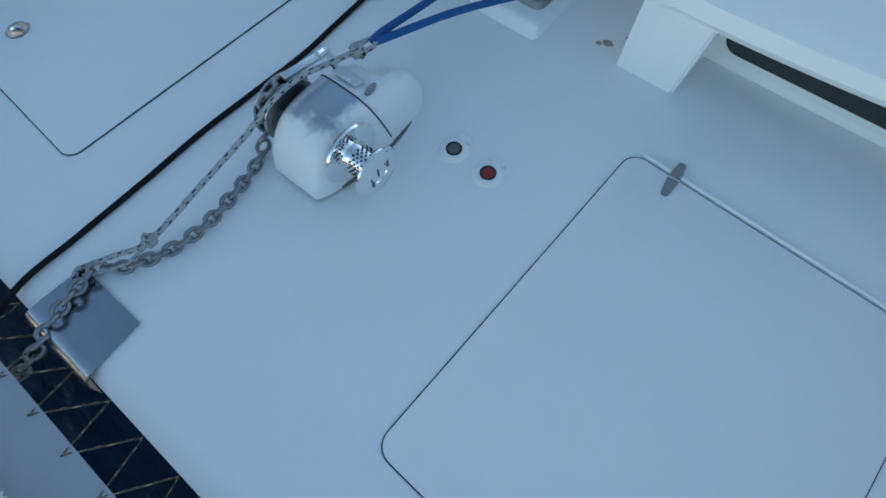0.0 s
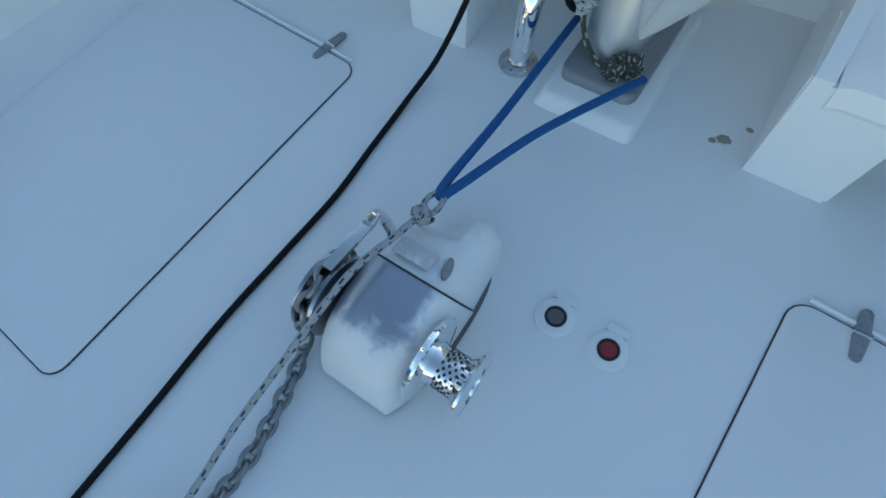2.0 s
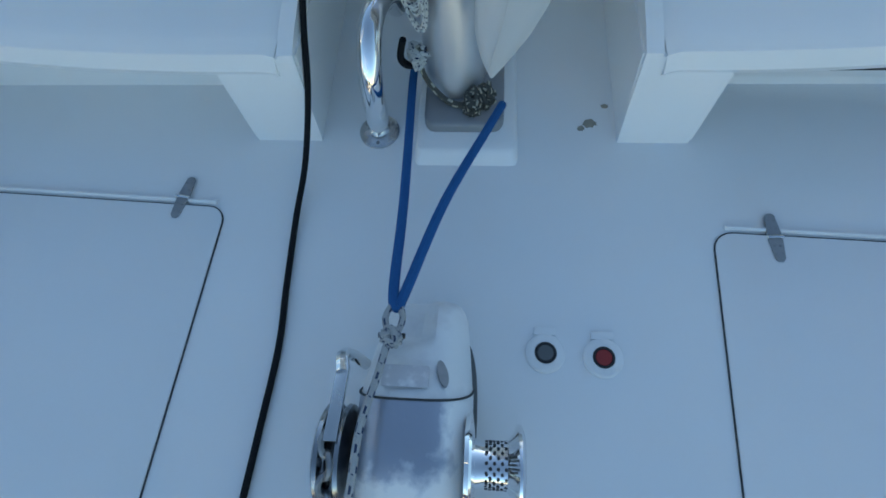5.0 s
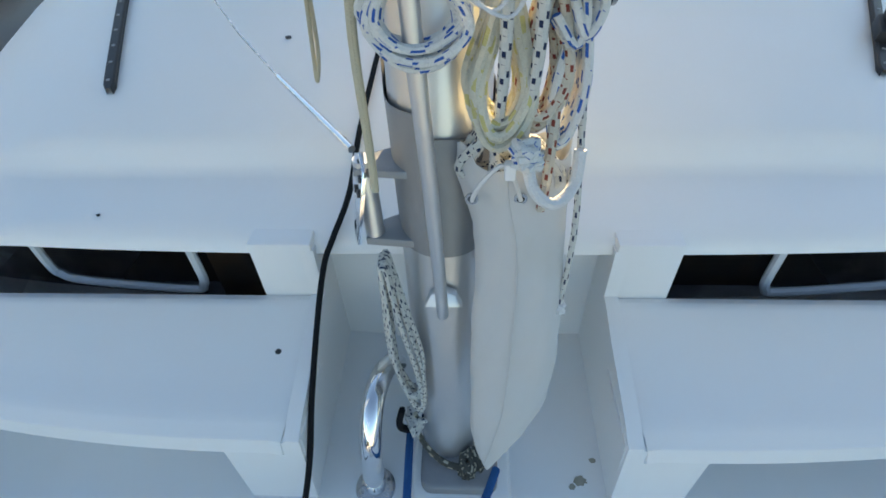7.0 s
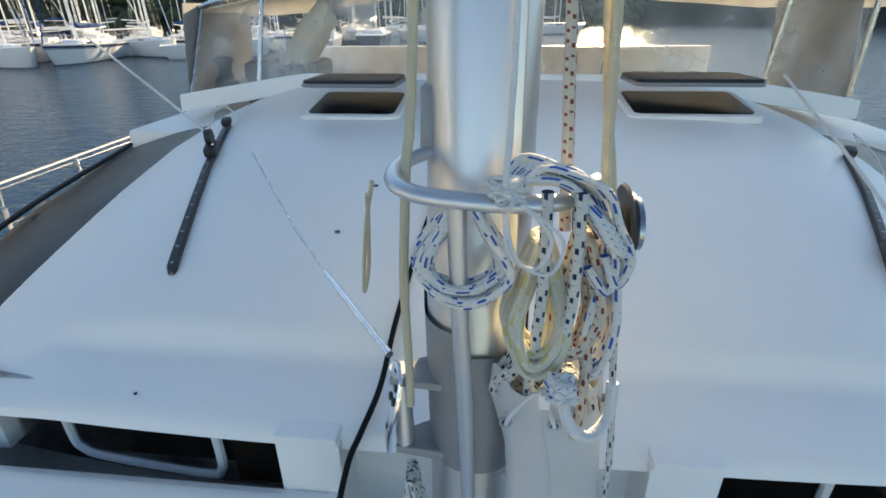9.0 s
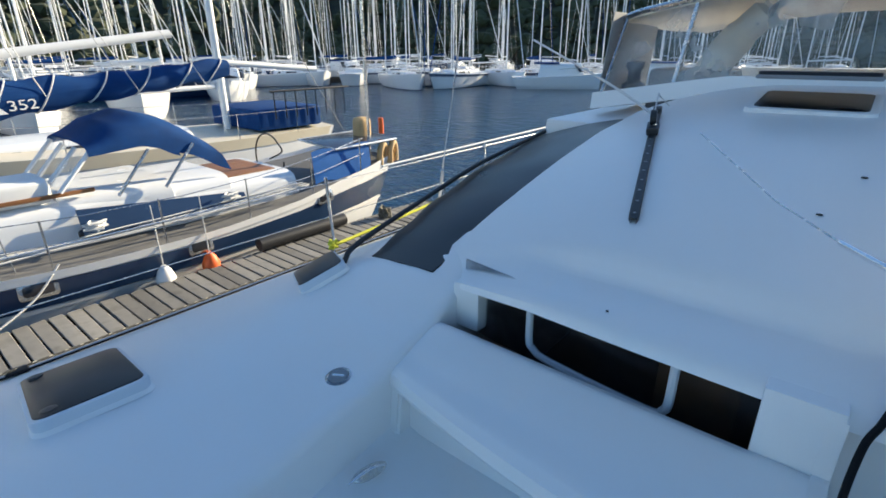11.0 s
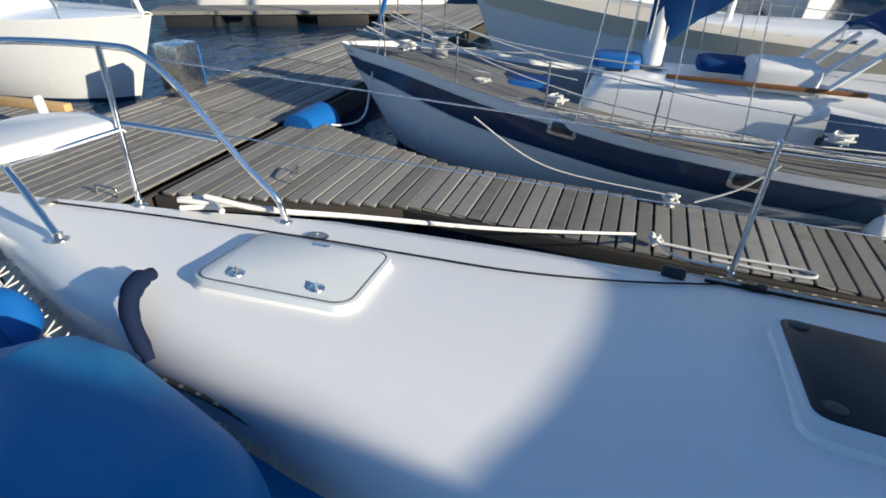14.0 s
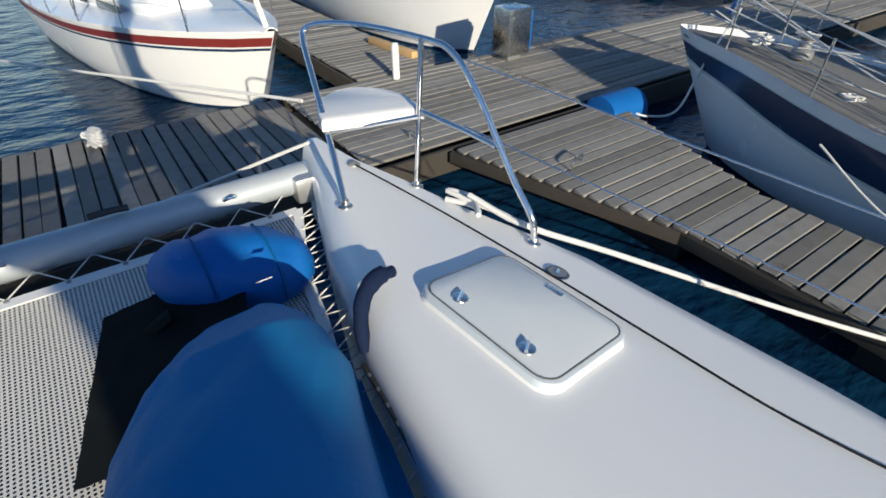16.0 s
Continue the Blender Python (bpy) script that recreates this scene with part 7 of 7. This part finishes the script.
for k in range(7):
    a = Vector((rnd.uniform(-0.3, 0.4), -5.6 + 0.1 * k, 1.75 + 0.06 * k))
    b = Vector((0.15 + 0.2 * k, -3.9 + 0.5 * k, 1.2 + rnd.uniform(0, 0.6)))
    part("bow_line", tube([a, (a + b) / 2 - Vector((0, 0, 0.12)), b], 0.010, 5, 4), ROPE_WHITE, ry, "white line led aft from the bow")
for k in range(4):
    part("stay", tube([(-1.3 + 0.05 * k, -1.9 + 0.5 * k, 0.98), (-0.05, -1.58, 12)], 0.008, 4, straight=True), STEEL, ry)
part("windlass", lathe([(0.12, 0), (0.12, 0.08), (0.07, 0.12), (0.07, 0.2), (0.11, 0.24), (0.0, 0.25)], 14, (0.0, -4.5, 1.42)), ALLOY_DARK, ry)

# pedestal, bollard, timber on the main pontoon
pd = thing("service_pedestal", "stainless power and water pedestal on the pontoon", "pedestal")
part("cabinet", box((-8.45, -8.75, -1.15), (-7.95, -8.3, -0.38), 0.03), STEEL, pd, "dull stainless cabinet")
part("foot", box((-8.35, -8.65, -1.25), (-8.05, -8.4, -1.13), 0.01), ALLOY_DARK, pd)
part("blue_side", box((-8.50, -8.72, -1.1), (-8.455, -8.33, -0.45), 0.008), BLUE_LIGHT, pd)
part("door", box((-8.4, -8.30, -1.05), (-8.0, -8.285, -0.5), 0.006), STEEL, pd)
bo = thing("mooring_post", "short white post on the pontoon edge", "post")
part("post", lathe([(0.06, 0), (0.06, 0.5), (0.045, 0.55), (0, 0.56)], 14, (-5.95, -8.74, DOCK_Z)), PINKWHITE, bo)
tb = thing("timber_baulk", "yellow painted timber lying on the far finger", "timber")
part("beam", put(box((-0.7, -0.07, 0), (0.7, 0.07, 0.12), 0.015), pose(-6.72, -10.2, DOCK_Z, 0, 0, 96)), TAN, tb)
for x, y, rz in ((-4.9, -6.5, 90), (-6.05, -4.9, 20)):
    cl = thing("dock_cleat", "galvanised hoop cleat on the pontoon", "cleat", group="dock cleats")
    part("hoop", put(tube([(-0.15, 0, 0), (-0.15, 0, 0.09), (-0.1, 0, 0.11), (0.1, 0, 0.11), (0.15, 0, 0.09), (0.15, 0, 0)], 0.012, 8), pose(x, y, DOCK_Z, 0, 0, rz)), GALV, cl)
rope("cross_line", "thin taut line from the bow to the main pontoon", [(-2.7, -4.05, 0.25), (-1.3, -5.2, -0.5), (0.6, -6.6, -1.15)], 0.010, ROPE_WHITE)
rope("cross_line", "thin taut line from the bow across to a neighbour", [(-2.68, -4.0, 0.50), (-1.0, -7.5, 0.2), (0.4, -12, -0.4)], 0.009, ROPE_WHITE)
knot("heaped_rope", "white rope heaped round a pontoon cleat", (-1.65, -8.6, -1.15), 0.13, 0.018, ROPE_WHITE, 65, 8)


def neighbour(name, label, at, rz, L, B, free, hullm, stripe=None, cabin=True, cover=None, mast_h=12.0, bow_up=0.35, deckm=None):
    """A plain cruising yacht, bow along -y."""
    th = thing(name, label, "yacht", (at[0], at[1], WATER_Z), group="moored yachts")
    th.rotation_euler = (0, 0, radians(rz))
    p = yacht_hull(L, B, lambda t: free + bow_up * (1 - t) ** 2 + 0.08 * t, fine=0.5, transom=0.7)
    hull_band(p, 0.0, 1.0, 6, hullm, "hull", th, n=20)
    if stripe:
        hull_band(p, 0.83, 0.93, 1, stripe, "stripe", th, 0.012, n=20)
        hull_band(p, 0.78, 0.81, 1, HULLNAVY, "stripe", th, 0.012, n=20)
    hull_band(p, 0.0, 0.06, 1, HULLNAVY, "boot_top", th, 0.008, n=20)
    deck_sheet(p, deckm or HULLWHITE, "deck", th, n=16)
    if cabin:
        trunk(-L * 0.22, L * 0.22, B * 0.38, B * 0.62, free + 0.02, 0.42, "cabin_trunk", HULLWHITE, th)
        for sgn in (-1, 1):
            for y in (-0.08, 0.08):
                part("cabin_window", prism(rounded_rect(L * 0.11, 0.14, 0.05), 0, 0.012, 0.003, frame_at((sgn * B * 0.52, L * y, free + 0.24), (0, 1, 0), (sgn, 0, 0.15))), GLASSY, th)
    if mast_h:
        part("mast", tube([(0, -L * 0.1, free), (0, -L * 0.1, mast_h)], 0.07, 8, straight=True), PINKWHITE, th)
        part("boom", tube([(0, -L * 0.09, free + 1.2), (0, L * 0.3, free + 1.25)], 0.06, 8, straight=True), PINKWHITE, th)
        if cover:
            part("sail_cover", tube([(0, -L * 0.1, free + 1.6), (0, -L * 0.05, free + 1.45), (0, L * 0.15, free + 1.40), (0, L * 0.3, free + 1.35)], 0.16, 10, radii=[0.16, 0.2, 0.17, 0.09]), cover, th)
        for sgn in (-1, 1):
            part("shroud", tube([(sgn * B * 0.9, -L * 0.08, free), (0, -L * 0.1, mast_h * 0.95)], 0.012, 4, straight=True), STEEL, th)
        part("forestay", tube([(0, -L * 0.48, free + bow_up), (0, -L * 0.1, mast_h)], 0.04, 5, straight=True), cover or PINKWHITE, th)
    part("pulpit", tube([(-B * 0.35, -L * 0.40, free + bow_up + 0.5), (0, -L * 0.50, free + bow_up + 0.65), (B * 0.35, -L * 0.40, free + bow_up + 0.5)], 0.016, 6), STEEL, th)
    for i in range(7):
        for sgn in (-1, 1):
            q = p(0.12 + 0.13 * i, 1.0, sgn)
            part("stanchion", tube([q, q + Vector((0, 0, 0.6))], 0.012, 5, straight=True), STEEL, th)
    for sgn in (-1, 1):
        part("guard_wire", tube([p(0.1 + 0.1 * i, 1.0, sgn) + Vector((0, 0, 0.58)) for i in range(10)], 0.007, 4, straight=True), STEEL, th)
    return th


cream = neighbour("cream_yacht", "long cream-decked ketch with a pale boom beyond the blue yacht", (-14.2, 1.6), 0, 14.0, 1.9, 1.15, HULLWHITE, None, True, None, 14.0, 0.85, CREAM)
part("cream_band", sheet(lambda u, v: yacht_hull(14.0, 1.9, lambda t: 1.15 + 0.85 * (1 - t) ** 2 + 0.08 * t, fine=0.5, transom=0.7)(0.02 + 0.97 * u, 0.80 + 0.20 * v, 1, 0.02), 24, 2), CREAM, cream, "cream upper strake")
part("bowsprit", tube([(0, -6.9, 2.0), (0, -8.2, 2.35)], 0.06, 8, straight=True), WOOD, cream)
part("mizzen_mast", tube([(0, 4.4, 1.2), (0, 4.4, 10.5)], 0.10, 10, straight=True), PINKWHITE, cream)
part("main_boom", tube([(0, -1.9, 3.0), (0, 3.3, 3.68)], 0.10, 10, straight=True), PINKWHITE, cream)
part("mizzen_boom", tube([(0, 4.5, 3.0), (0, 7.5, 2.75)], 0.08, 10, straight=True), PINKWHITE, cream)
part("blue_awning", box((-1.2, 4.6, 1.3), (1.3, 6.6, 1.85), 0.08), NAVY, cream, "dark blue cockpit cloth")
for i in range(8):
    part("gantry_bar", tube([(1.5, 5.0 + 0.33 * i, 1.6), (1.5, 5.0 + 0.33 * i, 2.3)], 0.02, 5, straight=True), BLACK, cream)
part("gantry_rail", tube([(1.5, 4.9, 2.3), (1.5, 7.5, 2.3)], 0.03, 6, straight=True), BLACK, cream)
neighbour("white_yacht", "white yacht moored by the far finger pontoon", (-9.05, -15.3), 180, 11.0, 1.6, 1.25, HULLWHITE, None, True, None, 13)
neighbour("red_striped_yacht", "white yacht with a red stripe lying bow-on to the pontoon", (-3.15, -14.15), 193, 10.0, 1.5, 1.0, HULLWHITE, REDPAINT, True, None, 11)
neighbour("small_white_yacht", "small white yacht with a blue furled headsail on the outer pontoon", (-20.9, -13.2), 211, 10.4, 1.5, 1.0, HULLWHITE, None, True, BLUE_LIGHT, 11)
neighbour("small_white_yacht", "small white yacht with a blue furled headsail on the outer pontoon", (-27.5, -1.5), 80, 10.0, 1.4, 1.0, HULLWHITE, HULLNAVY, True, BLUE_LIGHT, 12)

# ---- the harbour beyond: rows of boats from a few patterns ----
far_a = neighbour("far_yacht", "white sailing yacht on a distant mooring row", (-40, 36), 130, 9.5, 1.5, 1.05, HULLWHITE, None, True, None, 12.5)
far_b = neighbour("far_yacht", "white sailing yacht with blue canvas on a distant row", (-34, 39), 140, 10.5, 1.6, 1.1, HULLWHITE, HULLNAVY, True, NAVY, 14)
far_c = neighbour("far_yacht", "dark-hulled sailing yacht on a distant mooring row", (-45, 33), 130, 11.0, 1.7, 1.15, HULLNAVY, None, True, PINKWHITE, 14.5)
mb = thing("far_motor_boat", "white motor cruiser with dark windscreen on a distant row", "motor boat", (-24.5, 43.5, WATER_Z), group="moored motor boats")
mp = yacht_hull(9.0, 1.6, lambda t: 1.0 + 0.45 * (1 - t) ** 2, fine=0.45, transom=0.9)
hull_band(mp, 0.0, 1.0, 5, HULLWHITE, "hull", mb, n=16)
deck_sheet(mp, HULLWHITE, "deck", mb, n=12)
trunk(-1.8, 2.2, 0.9, 1.25, 1.0, 1.15, "wheelhouse", HULLWHITE, mb)
part("windscreen", sheet(lambda u, v: (1.22 * math.cos(math.pi * u), -1.35 + 0.5 * v - 0.5 * math.sin(math.pi * u), 1.45 + 0.6 * v), 12, 2, thick=0.02), GLASSY, mb)
part("canopy", box((-1.15, 0.4, 2.1), (1.15, 2.6, 2.25), 0.06), NAVY, mb)
part("rail", tube([mp(0.1 * i + 0.05, 1.0, 1) + Vector((0, 0, 0.6)) for i in range(6)], 0.02, 5, straight=True), STEEL, mb)
part("rail", tube([mp(0.1 * i + 0.05, 1.0, -1) + Vector((0, 0, 0.6)) for i in range(6)], 0.02, 5, straight=True), STEEL, mb)
for obj in (far_a, far_b, far_c, mb):
    obj.rotation_euler = (0, 0, 0)
base_pose = {far_a: pose(*polar(44, 50, WATER_Z), 0, 0, 44 + 20), far_b: pose(*polar(38, 51, WATER_Z), 0, 0, 38 - 30), far_c: pose(*polar(58, 60, WATER_Z), 0, 0, 60), mb: pose(*polar(27, 49, WATER_Z), 0, 0, 120)}
rows = [(12, 76, 56, 4.2), (8, 72, 66, 5.0), (-6, 95, 80, 4.6), (62, 104, 44, 7.0), (70, 118, 33, 9.0), (60, 120, 60, 5.6), (40, 120, 98, 4.4), (96, 122, 72, 5.0), (101, 130, 56, 5.5), (98, 132, 84, 5.0)]
rnd = random.Random(77)
kinds = [far_a, far_b, far_a, far_a, far_b, far_c, far_a, mb]
for y0, y1, dist, step in rows:
    yaw = y0
    while yaw < y1:
        d = dist + rnd.uniform(-2.5, 2.5)
        src = rnd.choice(kinds)
        q = polar(yaw, d, WATER_Z)
        if not (q.x > -19 and q.y < 12):
            copy_thing(src, pose(q.x, q.y, q.z, 0, 0, rnd.choice((0, 180, 90, 25)) + yaw + rnd.uniform(-12, 12)))
        yaw += step * rnd.uniform(0.75, 1.3)
for obj, m in base_pose.items():
    obj.matrix_basis = m
for yaw0, yaw1, dist in ((14, 40, 60), (40, 72, 64), (64, 92, 50), (84, 116, 40), (60, 110, 86)):
    a, b = polar(yaw0, dist), polar(yaw1, dist)
    d = b - a
    pn = thing("far_pontoon", "low distant pontoon between rows of boats", "pontoon", kind="structure")
    part("deck", put(box((0, -0.9, WATER_Z), (d.length, 0.9, WATER_Z + 0.5), 0.03), frame_at((a.x, a.y, 0), d, (0, 0, 1))), PLANK_SIDE, pn)

cross = thing("cross_pontoon", "low dark pontoon with a white yacht moored behind it", "pontoon", kind="structure")
d = Vector((-6.5, 10.7, 0))
m = frame_at((-15.9, -17.2, 0), d, (0, 0, 1))
part("deck_boards", put(box((0, -0.8, DOCK_Z - 0.12), (d.length, 0.8, DOCK_Z), 0.02), m), PLANK, cross)
for k in range(5):
    part("float", put(box((0.4 + 2.5 * k, -0.7, WATER_Z - 0.1), (2.2 + 2.5 * k, 0.7, DOCK_Z - 0.1), 0.04), m), BLACK, cross)

# a thicket of distant masts
bm = bmesh.new()
for k in range(110):
    yaw, d = rnd.uniform(-8, 118), rnd.uniform(52, 112)
    q = polar(yaw, d, WATER_Z + 0.8)
    if q.y < 4 and q.x > -24:
        continue
    h = rnd.uniform(9, 16)
    tube([q, q + Vector((rnd.uniform(-0.1, 0.1), rnd.uniform(-0.1, 0.1), h))], 0.055, 5, bm=bm, straight=True)
    if k % 2:
        tube([q + Vector((1.3, 0, 0)), q + Vector((0, 0, h))], 0.02, 3, bm=bm, straight=True)
        tube([q + Vector((-1.3, 0, 0)), q + Vector((0, 0, h))], 0.02, 3, bm=bm, straight=True)
    tube([q + Vector((0, 0, h * 0.1)), q + Vector((rnd.uniform(-3, 3), rnd.uniform(-3, 3), h * 0.11))], 0.07, 5, bm=bm, straight=True)
tagged(finish("distant_masts", bm, PINKWHITE), "thicket of pale masts and booms across the harbour", "masts", kind="stuff")

# houses up the slope
WALLP = material("house_plaster", (0.70, 0.68, 0.63), rough=0.9, var=0.08, scale=0.3, fine=3, bump=0.0, per_object=0.14)
ROOFM = material("house_roof", (0.16, 0.15, 0.145), rough=0.85, var=0.2, scale=0.5, fine=4, bump=0.0, per_object=0.35)


def house(w, d, h, floors, gable):
    th = thing("house", "pale plastered hillside house with dark windows", "house", group="hillside houses")
    part("wall", box((-w / 2, -d / 2, -4), (w / 2, d / 2, h)), WALLP, th)
    if gable:
        bm = bmesh.new()
        pts = [(-w / 2 - 0.4, -d / 2 - 0.4, h), (w / 2 + 0.4, -d / 2 - 0.4, h), (w / 2 + 0.4, d / 2 + 0.4, h), (-w / 2 - 0.4, d / 2 + 0.4, h), (-w / 2, 0, h + d * 0.28), (w / 2, 0, h + d * 0.28)]
        vs = [bm.verts.new(p) for p in pts]
        for f in ((0, 1, 5, 4), (2, 3, 4, 5), (1, 2, 5), (3, 0, 4), (3, 2, 1, 0)):
            bm.faces.new([vs[i] for i in f])
        part("roof", bm, ROOFM, th)
    else:
        part("roof", box((-w / 2 - 0.3, -d / 2 - 0.3, h), (w / 2 + 0.3, d / 2 + 0.3, h + 0.5)), WALLP, th)
    n = max(2, int(w / 3.2))
    for fl in range(floors):
        for i in range(n):
            x = -w / 2 + (i + 0.5) * w / n
            z = h - 2.2 - fl * 2.9
            part("window", box((x - 0.75, -d / 2 - 0.04, z - 0.7), (x + 0.75, -d / 2 + 0.1, z + 0.8)), GLASSY, th)
    return th


kinds = [house(7, 5.5, 3.4, 1, True), house(9.5, 6, 5.6, 2, False), house(6, 5, 3.2, 1, True), house(12, 7, 5.8, 2, False)]
placed = []
for k in range(330):
    yaw = rnd.uniform(-12, 134)
    d = 146 + 190 * rnd.random() ** 1.3
    if yaw < 60 and rnd.random() < 0.6:
        continue
    q = polar(yaw, d, hill_height(yaw, d))
    if any((q - o).length < 10.5 for o in placed):
        continue
    placed.append(q)
    src = rnd.choice(kinds)
    copy_thing(src, pose(q.x, q.y, q.z, 0, 0, yaw + rnd.uniform(-25, 25)))
for k, src in enumerate(kinds):
    q = polar(66 + 9 * k, 160, 0)
    src.matrix_basis = pose(q.x, q.y, hill_height(66 + 9 * k, 160), 0, 0, 66 + 9 * k)

# trees and scrub on the slope
LEAF = material("dark_foliage", (0.042, 0.052, 0.024), rough=0.9, var=0.5, scale=0.25, fine=2.0, bump=0.0)
bm = bmesh.new()
proto = bmesh.new()
bmesh.ops.create_icosphere(proto, subdivisions=1, radius=1.0)
pv = [v.co.copy() for v in proto.verts]
pf = [[v.index for v in f.verts] for f in proto.faces]
proto.free()
verts, faces = [], []
for k in range(13000):
    yaw = rnd.uniform(-14, 138)
    d = 119 + 230 * rnd.random() ** 1.2
    q = polar(yaw, d, hill_height(yaw, d))
    s = rnd.uniform(0.6, 2.3)
    o = len(verts)
    for v in pv:
        j = 1 + rnd.uniform(-0.4, 0.35)
        verts.append((q.x + v.x * s * j, q.y + v.y * s * j, q.z + 0.5 * s + v.z * s * 0.8 * j))
    faces += [[i + o for i in f] for f in pf]
bm.free()
me = bpy.data.meshes.new("hillside_trees")
me.from_pydata(verts, [], faces)
me.materials.append(LEAF)
tagged(new("hillside_trees", me), "dark trees and bushes covering the hillside", "trees", kind="stuff")
